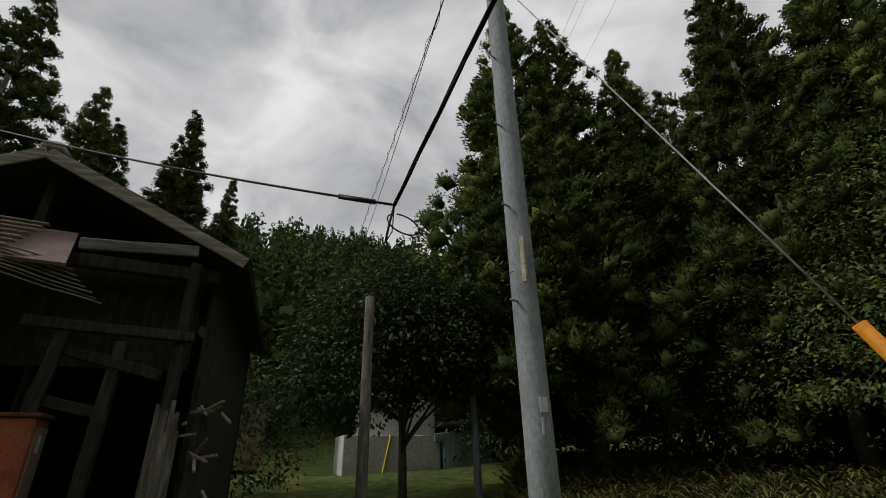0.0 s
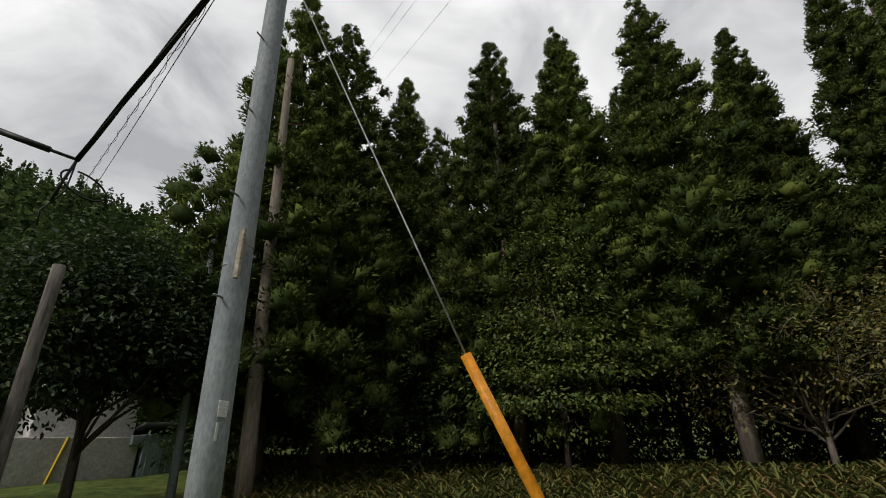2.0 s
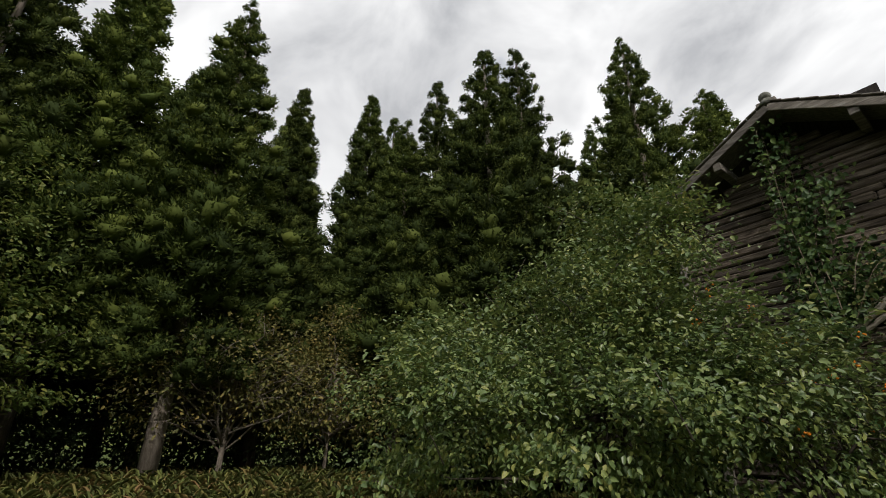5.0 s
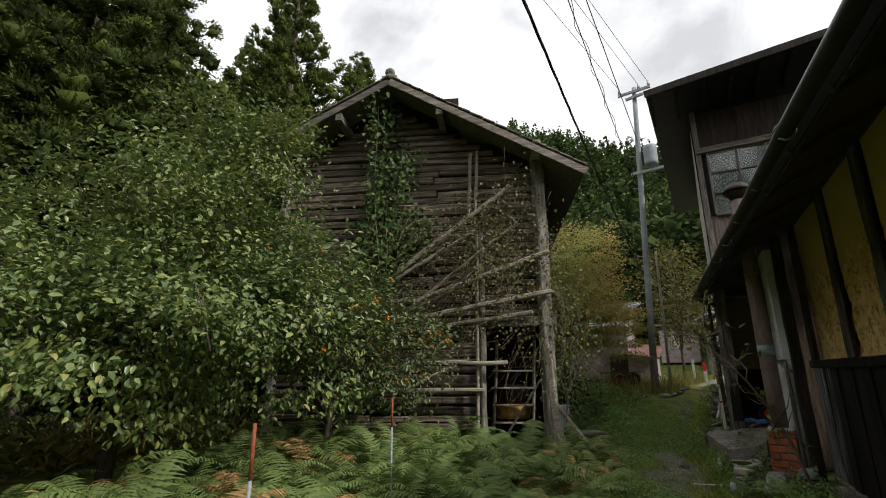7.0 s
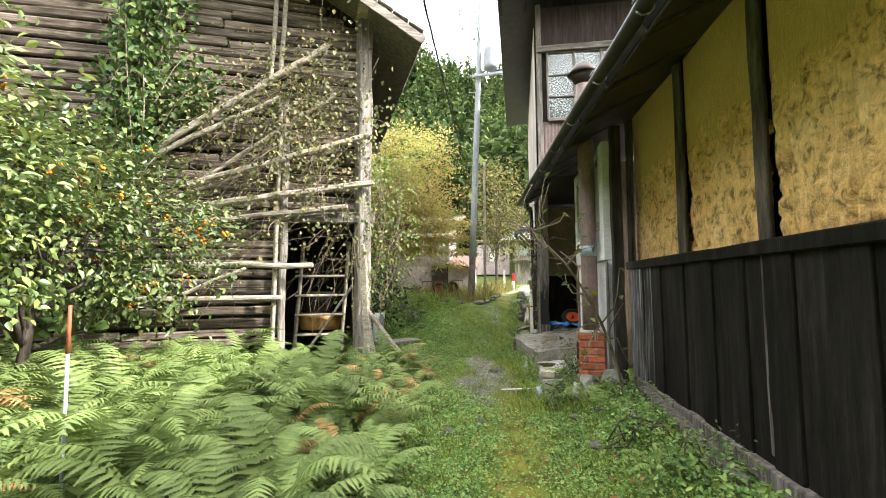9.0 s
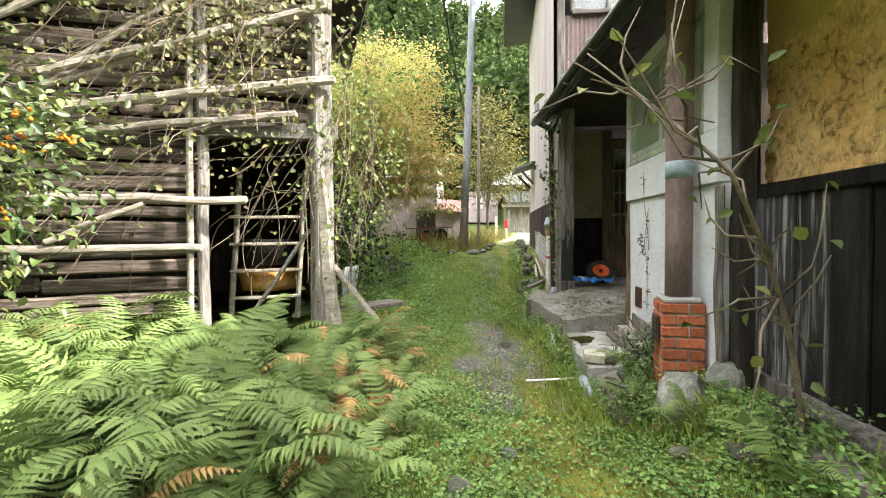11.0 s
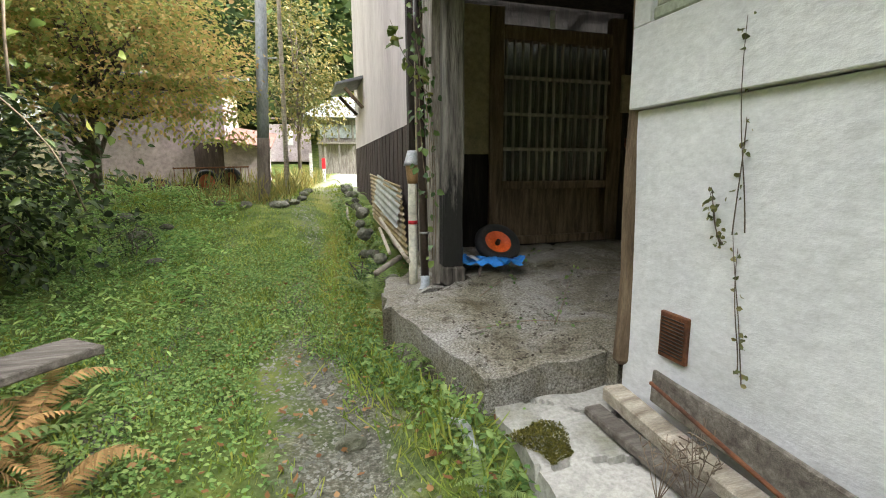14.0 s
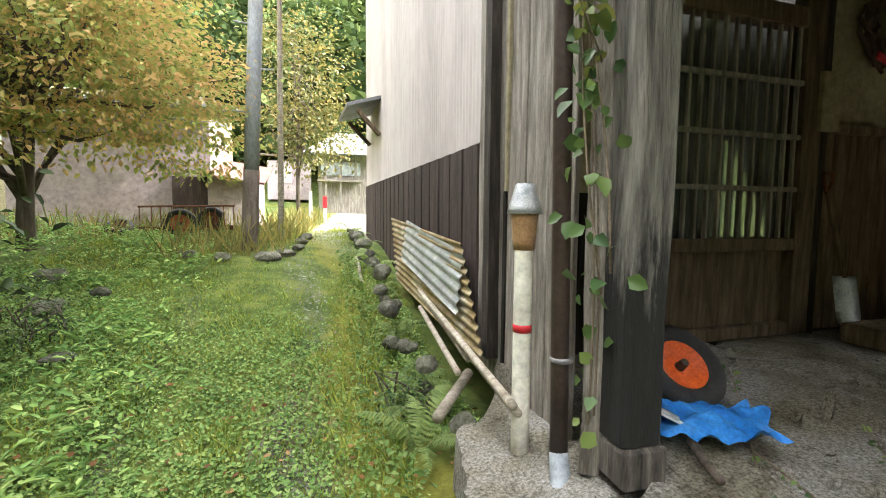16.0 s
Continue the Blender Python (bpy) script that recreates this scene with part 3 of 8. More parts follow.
def strip_arrays(P, D, L, W, r):
    """Narrow needle sprays: a tapered quad each."""
    D = unit(D)
    S = unit(np.cross(D, r.normal(size=D.shape)))
    L, W = L[:, None], W[:, None]
    V = np.stack([P - S * W * 0.3, P + S * W * 0.3, P + D * L + S * W * 0.5, P + D * L * 1.15, P + D * L - S * W * 0.5], 1).reshape(-1, 3)
    i = np.arange(len(P))[:, None] * 5
    return V, i + np.array([0, 1, 2, 3, 4])


def np_mesh(name, V, F, material, parent=None, label=""):
    me = bpy.data.meshes.new(name)
    k = F.shape[1]
    me.vertices.add(len(V))
    me.vertices.foreach_set("co", np.asarray(V, np.float32).ravel())
    me.loops.add(F.size)
    me.loops.foreach_set("vertex_index", F.ravel().astype(np.int32))
    me.polygons.add(len(F))
    me.polygons.foreach_set("loop_start", np.arange(0, F.size, k, dtype=np.int32))
    me.polygons.foreach_set("loop_total", np.full(len(F), k, np.int32))
    me.update(calc_edges=True)
    return link(name, me, material, parent, label)


# ---- ground: one sheet out to the hills ----
def smooth(a, b, v):
    t = np.clip((v - a) / (b - a), 0, 1)
    return t * t * (3 - 2 * t)


def gz(x, y):
    x, y = np.asarray(x, float), np.asarray(y, float)
    z = 0.85 * smooth(11.2, 17.0, y) + 0.02 * np.clip(y - 17, 0, 40)
    z = z + 0.75 * smooth(-7, -19, y)
    z = z + 0.55 * smooth(-5.0, -11.0, x) * smooth(5.0, 1.5, y)
    z = z + 0.18 * smooth(-1.6, -4.0, x) * smooth(12, 9, y)
    z = z + 0.30 * smooth(0.0, 0.55, x) * smooth(8.6, 8.1, y) * smooth(3.0, 4.5, y)
    z = z + 0.03 * np.sin(x * 2.1 + 0.7 * y) * np.sin(y * 1.7 - 0.4 * x) + 0.015 * np.sin(5.3 * x + 1.1) * np.sin(4.7 * y)
    z = z - 0.03 * np.exp(-((x + 0.3) / 0.2) ** 2) * smooth(2, 4, y) + 0.05 * smooth(-1.9, -3.2, x) * smooth(10, 12, y) * (np.sin(3.1 * x + y) * np.sin(2.3 * y))
    z = z + 0.15 * smooth(-0.6, -0.15, x) * smooth(8.9, 9.5, y) * smooth(12.6, 11.3, y)
    r = np.hypot(x, y - 5)
    az = np.arctan2(y - 5, x)
    hill = smooth(30, 115, r) * (27 + 20 * smooth(0, 40, y) + 6 * np.sin(3 * az + 0.6) + 4 * np.sin(7 * az))
    hill = hill + smooth(30, 60, r) * 2.0 * np.sin(x * 0.11) * np.sin(y * 0.13)
    return z + hill


def steps(spans):
    out = []
    for a, b, s in spans:
        out.append(np.arange(a, b, s))
    return np.unique(np.round(np.concatenate(out), 4))


gx = steps([(-400, -60, 20), (-60, -20, 4), (-20, -7, 1), (-7, -3, 0.4), (-3, 1.6, 0.11), (1.6, 8, 0.8), (8, 60, 4), (60, 401, 20)])
gy = steps([(-400, -60, 20), (-60, -20, 4), (-20, 1, 1), (1, 4, 0.3), (4, 17, 0.12), (17, 26, 0.5), (26, 60, 3), (60, 401, 20)])
GX, GY = np.meshgrid(gx, gy)
GZ = gz(GX, GY)
nx = len(gx)
idx = (np.arange(len(gy) - 1)[:, None] * nx + np.arange(nx - 1)[None, :]).ravel()
ground = np_mesh("ground", np.stack([GX.ravel(), GY.ravel(), GZ.ravel()], 1), np.stack([idx, idx + 1, idx + 1 + nx, idx + nx], 1), "ground")
ground.data.polygons.foreach_set("use_smooth", [True] * len(ground.data.polygons))
tagged(ground, "mossy green ground with two worn gravel wheel tracks", "ground", kind="structure")


# ---- farmhouse with mud walls ----
farm = thing("farmhouse", 0.9, 5, 0, "old farmhouse with yellow mud wall panels above charred black boards", "house")
WX = 0.92
inv = farm.matrix_world.inverted()


def fpart(name, bm, material, parent=farm, label="", smooth_on=False):
    bmesh.ops.transform(bm, matrix=parent.matrix_world.inverted() if parent is farm else inv, verts=bm.verts)
    return part(name, bm, material, parent, label, smooth_on)


POSTS = [1.7, 2.95, 4.21, 5.36, 6.47, 7.86]
for i, y in enumerate(POSTS):
    w = 0.17 if i == 2 else 0.062
    fpart("post", beam((WX - 0.03, y, 0.45), (WX - 0.01, y + 0.02, 3.15), w, w, 8, 0.02, seed=i), "burnt_post", label="dark crooked wall post")


def mud_panel(y0, y1, seed):
    bm = bmesh.new()
    bmesh.ops.create_grid(bm, x_segments=64, y_segments=80, size=0.5)
    for v in bm.verts:
        y, z = y0 + (v.co.x + 0.5) * (y1 - y0), 1.5 + (v.co.y + 0.5) * 1.62
        rough = 1 - float(smooth(1.9, 2.6, np.float64(z)))
        d = 0.006 * noise.noise(Vector((y * 1.5, z * 1.5, seed)))
        d += rough * (0.02 * max(0.0, noise.noise(Vector((y * 9, z * 7, seed)))) + 0.05 * max(0.0, noise.noise(Vector((y * 26, z * 22, seed))) - 0.1))
        crack = abs(noise.noise(Vector((y * 3.1, z * 0.7, seed + 5.0))))
        if crack < 0.03:
            d += 0.045 * rough
        v.co = Vector((WX + 0.02 + d, y, z))
    bmesh.ops.reverse_faces(bm, faces=bm.faces)
    return bm


for i in range(5):
    fpart("mud_panel", mud_panel(POSTS[i] + 0.03, POSTS[i + 1] - 0.03, i), "mud", label="crumbling yellow mud plaster panel", smooth_on=True)
fpart("wall_core", box(0.1, 6.2, 3.0, at(WX + 0.2, 4.78, 1.7)), "dark_wood")
fpart("rail", beam((WX - 0.05, 1.65, 1.49), (WX - 0.05, 7.9, 1.49), 0.07, 0.08, 14, 0.012), "char", label="black top rail of the boarding")
y = 1.68
k = 0
while y < 7.85:
    w = 0.19 + 0.08 * rng.random()
    w = min(w, 7.88 - y)
    fpart("black_board", box(0.022, w - 0.006, 1.1, at(WX - 0.045 - 0.012 * (k % 2), y + w / 2, 0.93, 0, 0, rng.normal() * 0.4), 0.004, 3, 0.004, k), "char_worn" if y > 6.95 else "char")
    y += w
    k += 1
fpart("sill", beam((WX - 0.05, 1.6, 0.36), (WX - 0.03, 7.7, 0.34), 0.13, 0.1, 16, 0.02), "burnt_post", label="rotten sill beam")
fpart("footing", box(0.2, 6.2, 0.34, at(WX + 0.03, 4.75, 0.16), 0.02, 14, 0.02), "concrete", label="stained concrete footing")
# cement wall by the flue
fpart("cement_panel_low", box(0.12, 1.78, 1.56, at(0.66, 8.55, 0.76), 0.006), "cement", label="pale cement wall")
for ya, yb, za, zb in ((7.66, 9.46, 1.545, 1.87), (7.66, 7.84, 1.87, 2.78), (9.36, 9.46, 1.87, 2.78), (7.84, 9.36, 2.68, 2.78)):
    fpart("cement_panel_high", box(0.14, yb - ya - 0.001, zb - za - 0.001, at(0.64, (ya + yb) / 2, (za + zb) / 2), 0.004), "cement")
fpart("grey_board", beam((0.585, 7.64, 0.34), (0.59, 7.66, 1.52), 0.13, 0.03, 12, 0.02, roll=90), "burnt_post", label="grey weathered edge board")
fpart("corner_timber", beam((0.68, 7.58, 0.3), (0.68, 7.58, 2.9), 0.1, 0.1, 10, 0.015), "dark_wood", label="cracked dark corner post")
fpart("corner_log", beam((0.61, 9.44, 0.4), (0.66, 9.5, 2.85), 0.09, 0.09, 10, 0.012, 0.03), "brown_wood", label="brown peeled corner log")
win = fpart("window_frame", box(0.06, 1.5, 0.05, at(0.6, 8.6, 1.895)), "window_green", label="pale green sliding window")
for ya, yb, za, zb in ((7.86, 7.91, 1.92, 2.66), (9.29, 9.34, 1.92, 2.66), (7.91, 9.29, 2.62, 2.66), (8.56, 8.62, 1.92, 2.62), (8.62, 9.29, 1.92, 1.98), (7.91, 8.56, 1.92, 1.98)):
    o = fpart("bar", box(0.045, yb - ya, zb - za, at(0.6, (ya + yb) / 2, (za + zb) / 2), 0.004), "window_green", win)
for ya, yb in ((7.91, 8.56), (8.62, 9.29)):
    o = fpart("pane", box(0.006, yb - ya, 0.64, at(0.615, (ya + yb) / 2, 2.3), 0), "frosted", win, "dull green glass pane")
    o.visible_shadow = False
vent = fpart("vent", box(0.02, 0.14, 0.19, at(0.592, 9.14, 0.64), 0.004), "rust", label="small rusty iron vent cover")
for j in range(11):
    fpart("slat", box(0.006, 0.115, 0.006, at(0.581, 9.14, 0.567 + 0.0145 * j), 0.001), "iron", vent)
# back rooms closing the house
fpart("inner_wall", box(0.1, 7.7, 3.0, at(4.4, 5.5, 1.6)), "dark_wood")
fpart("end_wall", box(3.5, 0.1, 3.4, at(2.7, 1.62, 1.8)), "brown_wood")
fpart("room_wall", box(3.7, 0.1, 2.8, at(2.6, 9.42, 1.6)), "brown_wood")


def roof_sheet(a, b, c, d, th, nu=10, nv=22, wav=0.01, seed=0):
    """A thick sheet between four corners (a-b lower edge, d-c upper edge)."""
    a, b, c, d = map(Vector, (a, b, c, d))
    up = (b - a).cross(d - a).normalized()
    V, F = [], []
    for s in (0, 1):
        for i in range(nu + 1):
            for j in range(nv + 1):
                u, v = i / nu, j / nv
                p = a.lerp(b, v).lerp(d.lerp(c, v), u)
                V.append(p + up * (th * s + wav * noise.noise(p * 1.3 + Vector((seed, 0, 0)))))
    n = (nu + 1) * (nv + 1)
    q = lambda i, j, s: s * n + i * (nv + 1) + j
    for i in range(nu):
        for j in range(nv):
            F.append((q(i, j, 0), q(i + 1, j, 0), q(i + 1, j + 1, 0), q(i, j + 1, 0)))
            F.append((q(i, j, 1), q(i, j + 1, 1), q(i + 1, j + 1, 1), q(i + 1, j, 1)))
    for i in range(nu):
        for j in (0, nv):
            F.append((q(i, j, 0), q(i, j, 1), q(i + 1, j, 1), q(i + 1, j, 0)))
    for j in range(nv):
        for i in (0, nu):
            F.append((q(i, j, 0), q(i, j + 1, 0), q(i, j + 1, 1), q(i, j, 1)))
    return V, F


def local(V, parent):
    m = parent.matrix_world.inverted()
    return [m @ Vector(v) for v in V]


EA, EB = Vector((0.60, 1.4, 2.80)), Vector((-0.08, 11.25, 2.78))
def eave(y):
    return EA.lerp(EB, (y - 1.4) / 9.85)


def roof_at(x, y):
    e = eave(y)
    return (x, y, e.z + (4.75 - e.z) * (x - e.x) / (4.5 - e.x))


for ya, yb, xa, xb in ((1.4, 11.25, None, 4.5),):
    a = tuple(eave(ya)) if xa is None else roof_at(xa, ya)
    b = tuple(eave(yb)) if xa is None else roof_at(xa, yb)
    V, F = roof_sheet(a, b, roof_at(xb, yb), roof_at(xb, ya), 0.07)
    raw("roof", local(V, farm), F, "gutter", farm, "low dark tin roof")
for i in range(13):
    p = EA.lerp(EB, (i + 0.4) / 13.2)
    fpart("rafter", beam((p.x + 0.02, p.y, p.z - 0.05), (1.2, p.y, p.z - 0.05 + 0.5 * (1.18 - p.x)), 0.07, 0.08, 3, 0.006), "dark_wood")
fpart("eave_board", beam(EA - Vector((-0.05, 0, 0.03)), EB - Vector((-0.05, 0, 0.03)), 0.02, 0.1, 12, 0.01), "dark_wood")
gpts = [EA.lerp(EB, i / 20) + Vector((-0.06, 0, -0.04 + 0.008 * math.sin(i * 1.3))) for i in range(21)]
gut = tubes("gutter", [([inv @ p for p in gpts], [0.045] * 21)], "gutter", farm, "black rain gutter along the eave", 10)
for i in range(9):
    p = EA.lerp(EB, 0.3 + i * 0.085)
    tubes("bracket", [([inv @ (p + Vector((-0.06 + 0.056 * math.cos(a), 0, -0.04 + 0.056 * math.sin(a)))) for a in np.linspace(-2.4, 3.0, 9)], [0.006] * 9)], "steel_wire", gut, "", 5)
sign = fpart("round_board", box(0.03, 0.5, 0.5, at(0.83, 4.13, 1.78), 0), "rust", label="round reddish-brown wooden sign with faded yellow writing")
bm = bmesh.new()
bmesh.ops.create_cone(bm, segments=32, radius1=0.215, radius2=0.205, depth=0.035, cap_ends=True)
bmesh.ops.transform(bm, matrix=inv @ at(0.82, 4.13, 1.78, 0, 90, 0) @ Matrix.Diagonal((1.3, 1, 1, 1)), verts=bm.verts)
bm.to_mesh(sign.data)
for q in sign.data.vertices:
    q.co.y, q.co.z = -0.87 + 0.55 * (q.co.y + 0.87), 1.77 + 0.55 * (q.co.z - 1.77)
bm.free()
for dy, dz, w, h in ((-0.02, 0.12, 0.012, 0.09), (0.03, 0.1, 0.012, 0.06), (0.0, 0.03, 0.09, 0.014), (0.02, -0.03, 0.07, 0.012), (-0.03, -0.07, 0.012, 0.07), (0.03, -0.08, 0.012, 0.08), (0.0, 0.17, 0.05, 0.012)):
    fpart("mark", box(0.004, 0.5 * w, 0.5 * h, at(0.8, 4.13 + 0.5 * dy, 1.77 + 0.5 * dz, 12, 0, 0), 0), "yellow", sign)

# ---- porch: recess with the lattice door ----
def slab(name, outline, tops, bottom, material, parent=None, label="", seed=0, n=14, rough=0.02):
    """A worn slab over a four-cornered outline with a height for each corner."""
    a, b, c, d = [Vector((x, y, z)) for (x, y), z in zip(outline, tops)]
    V, F = [], []
    for i in range(n + 1):
        for j in range(n + 1):
            u, v = i / n, j / n
            p = a.lerp(b, u).lerp(d.lerp(c, u), v)
            e = 1.0 if i in (0, n) or j in (0, n) else 0.4
            if n > 20:
                c1 = abs(noise.noise(p * 1.7 + Vector((seed * 3.1, 0, 0)))) + 0.1 * abs(noise.noise(p * 9))
                p = p - Vector((0, 0, 0.05 if c1 < 0.03 else 0.0)) + Vector((0, 0, 0.012 * noise.noise(p * 2.2)))
                e *= 1 + 1.4 * abs(noise.noise(p * 3.3 + Vector((0, 0, seed))))
            V.append(p + Vector((rough * 1.6 * e * noise.noise(p * 5 + Vector((seed, 0, 0))), rough * 1.6 * e * noise.noise(p * 5 + Vector((0, seed, 9))), rough * noise.noise(p * 6 + Vector((9, seed, 0))))))
    q = lambda i, j: i * (n + 1) + j
    for i in range(n):
        for j in range(n):
            F.append((q(i, j), q(i + 1, j), q(i + 1, j + 1), q(i, j + 1)))
    rim = [q(i, 0) for i in range(n)] + [q(n, j) for j in range(n)] + [q(i, n) for i in range(n, 0, -1)] + [q(0, j) for j in range(n, 0, -1)]
    base = len(V)
    for r in rim:
        V.append(Vector((V[r].x, V[r].y, bottom)) + Vector((rough * noise.noise(V[r] * 4), rough * noise.noise(V[r] * 4 + Vector((3, 3, 3))), 0)))
    m = len(rim)
    for i in range(m):
        F.append((rim[i], base + i, base + (i + 1) % m, rim[(i + 1) % m]))
    return tagged(raw(name, V, F, material, parent, label, False), category="paving") if parent is None else raw(name, V, F, material, parent, label)


s1 = slab("porch_slab", [(-0.02, 9.62), (0.62, 9.55), (0.62, 10.95), (-0.27, 10.7)], [0.33, 0.41, 0.55, 0.42], -0.1, "concrete", label="worn concrete porch slab with broken edges", seed=1, n=80)
s2 = slab("porch_floor", [(0.62, 9.5), (4.3, 9.5), (4.3, 11.88), (0.22, 11.88)], [0.42, 0.56, 0.58, 0.57], -0.1, "concrete", label="rough concrete floor of the entrance recess", seed=2, n=100)
s3 = slab("step_slab", [(-0.02, 8.45), (0.6, 8.45), (0.6, 9.56), (0.03, 9.6)], [0.17, 0.2, 0.24, 0.2], -0.15, "step_concrete", label="lower concrete step with mossy edge", seed=3, n=60)
s4 = slab("kerb_slab", [(0.02, 7.75), (0.16, 7.7), (0.2, 8.5), (0.04, 8.5)], [0.08, 0.12, 0.16, 0.14], -0.15, "concrete", label="narrow concrete kerb beside the step", seed=4, n=30)
s5 = slab("footing_ledge", [(-0.3, 10.72), (0.3, 10.9), (0.3, 11.9), (-0.12, 11.6)], [0.38, 0.46, 0.42, 0.36], -0.1, "concrete", label="lumpy concrete ledge under the drainpipe", seed=5, rough=0.05)

entry = thing("entrance_door", 1.66, 11.88, 0.58, "brown wooden lattice sliding door in the entrance", "door", kind="structure")
ei = entry.matrix_world.inverted()


def epart(name, bm, material, parent=entry, label=""):
    bmesh.ops.transform(bm, matrix=ei, verts=bm.verts)
    return part(name, bm, material, parent, label)


for xa, xb, za, zb, nm in ((0.93, 1.07, 0.58, 2.75, "jamb"), (2.22, 2.38, 0.58, 2.75, "jamb"), (1.07, 2.22, 2.48, 2.6, "head"), (1.07, 2.22, 1.12, 1.2, "mid_rail"), (1.07, 2.22, 0.58, 0.66, "bottom_rail")):
    epart(nm, box(xb - xa, 0.1, zb - za, at((xa + xb) / 2, 11.88, (za + zb) / 2), 0.006, 5, 0.003), "brown_wood")
epart("lower_panel", box(1.15, 0.03, 0.5, at(1.645, 11.9, 0.9)), "brown_wood")
for i in range(14):
    x = 1.1 + 1.09 * i / 13
    epart("lattice_bar", box(0.02, 0.025, 1.29, at(x, 11.86, 1.84), 0.003), "old_wood_v")
for z in (1.5, 1.82, 2.15):
    epart("lattice_rail", box(1.15, 0.03, 0.03, at(1.645, 11.85, z), 0.003), "old_wood_v")
epart("dark_pane", box(1.15, 0.01, 1.3, at(1.645, 11.93, 1.84), 0), "glass")
epart("plate", box(0.05, 0.012, 0.16, at(1.55, 11.83, 2.68), 0.002), "white_plate", label="small white name plate")
wallp = thing("wall_porch", 3.3, 11.95, 0.58, "porch back wall of brown boards below cream plaster", "wall", kind="structure")
wi = wallp.matrix_world.inverted()


def wpart(name, bm, material, parent=wallp, label=""):
    bmesh.ops.transform(bm, matrix=wi, verts=bm.verts)
    return part(name, bm, material, parent, label)


for i in range(9):
    wpart("board", box(0.215, 0.025, 1.3, at(2.49 + 0.22 * i, 11.9, 1.23, 0, 0, 0), 0.004, 3, 0.003, i), "brown_wood")
for i in range(2):
    wpart("cream_panel", box(0.9, 0.03, 1.1, at(2.92 + 0.98 * i, 11.91, 2.47), 0.004), "cream", label="cream plaster panel")
for x in (2.44, 3.42, 4.3):
    wpart("stud", box(0.08, 0.07, 2.6, at(x, 11.89, 1.85), 0.005, 4, 0.004), "dark_wood")
wpart("rail", box(1.9, 0.06, 0.06, at(3.35, 11.87, 1.9), 0.005), "brown_wood")
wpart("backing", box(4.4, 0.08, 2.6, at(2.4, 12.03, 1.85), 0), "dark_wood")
wpart("side_wall", box(0.1, 1.55, 2.6, at(4.38, 11.175, 1.85), 0), "brown_wood")
wpart("side_lintel", box(0.1, 1.4, 0.4, at(4.38, 10.15, 2.95), 0), "brown_wood")
wpart("left_board", box(0.7, 0.03, 1.3, at(0.58, 11.86, 2.1), 0.004), "cream")
wpart("left_dark_board", box(0.7, 0.03, 0.9, at(0.58, 11.87, 1.0), 0.004), "char")
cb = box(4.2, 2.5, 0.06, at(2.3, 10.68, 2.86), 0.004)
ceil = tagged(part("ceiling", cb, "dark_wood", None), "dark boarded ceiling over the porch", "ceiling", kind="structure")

# posts and boards at the porch corner
cp = thing("porch_post", 0.26, 10.93, 0.5, "weathered grey porch post, charred black near its foot", "post")
ci = cp.matrix_world.inverted()
bm = box(0.145, 0.145, 2.25, at(0.265, 10.94, 1.73, 0, 0.5, -4), 0.012, 14, 0.012)
bmesh.ops.transform(bm, matrix=ci, verts=bm.verts)
part("shaft", bm, "charred_post", cp)
bm = box(0.165, 0.165, 0.14, at(0.26, 10.935, 0.545, 0, 0, -4), 0.012, 2, 0.01)
bmesh.ops.transform(bm, matrix=ci, verts=bm.verts)
part("foot_block", bm, "burnt_post", cp, "brown foot block")

# ---- two-storey house beyond the porch ----
tall = thing("two_storey_house", 2.5, 15, 0.5, "two-storey house clad in pinkish corrugated metal and brown boards", "house")
ti = tall.matrix_world.inverted()


def tpart(name, bm, material, parent=tall, label="", sm=False):
    bmesh.ops.transform(bm, matrix=ti, verts=bm.verts)
    return part(name, bm, material, parent, label, sm)


def sx(y):
    return 0.24 + 0.037 * (y - 11.2)


def corrugated(p, du, dv, nu, pitch, amp, th=0.002):
    """A ribbed sheet from corner p, ribs along dv."""
    p, du, dv = Vector(p), Vector(du), Vector(dv)
    nrm = du.cross(dv).normalized()
    bm = bmesh.new()
    rows = []
    n = max(4, int(du.length / pitch * 4))
    for j in range(nu + 1):
        row = []
        for i in range(n + 1):
            s = du.length * i / n
            row.append(bm.verts.new(p + du * (i / n) + dv * (j / nu) + nrm * amp * math.sin(2 * math.pi * s / pitch)))
        rows.append(row)
    for j in range(nu):
        for i in range(n):
            bm.faces.new((rows[j][i], rows[j][i + 1], rows[j + 1][i + 1], rows[j + 1][i]))
    return bm


for i in range(8):
    ya, yb = 12.3 + 0.78 * i, 12.3 + 0.78 * (i + 1) - 0.004
    tpart("cladding_sheet", corrugated((sx(yb), yb, 1.76), (sx(ya) - sx(yb), ya - yb, 0), (0, 0, 4.9), 6, 0.13 if i > 1 else 0.065, 0.007), "cladding")
for i in range(5):
    ya, yb = 11.25 + 0.21 * i, 11.25 + 0.21 * (i + 1) - 0.006
    tpart("grey_plank", box(0.024, 0.204, 2.95, at(sx(ya) + 0.004 * (i % 2), (ya + yb) / 2, 1.92, 0, 0.3 * (i % 3 - 1), -2), 0.004, 8, 0.006, i), "old_wood_v", label="grey bare wall plank")
y = 12.31
k = 0
while y < 18.4:
    w = 0.15
    tpart("brown_board", box(0.02, w - 0.008, 1.22, at(sx(y) - 0.012 + 0.008 * (k % 2), y + w / 2, 1.14 + 0.02 * (y - 12.3) * 0.4, 0, 0, -2), 0.003), "brown_clad")
    y += w
    k += 1
tpart("core", box(5.5, 6.9, 6.0, at(3.45, 15.45, 3.4), 0), "dark_wood")
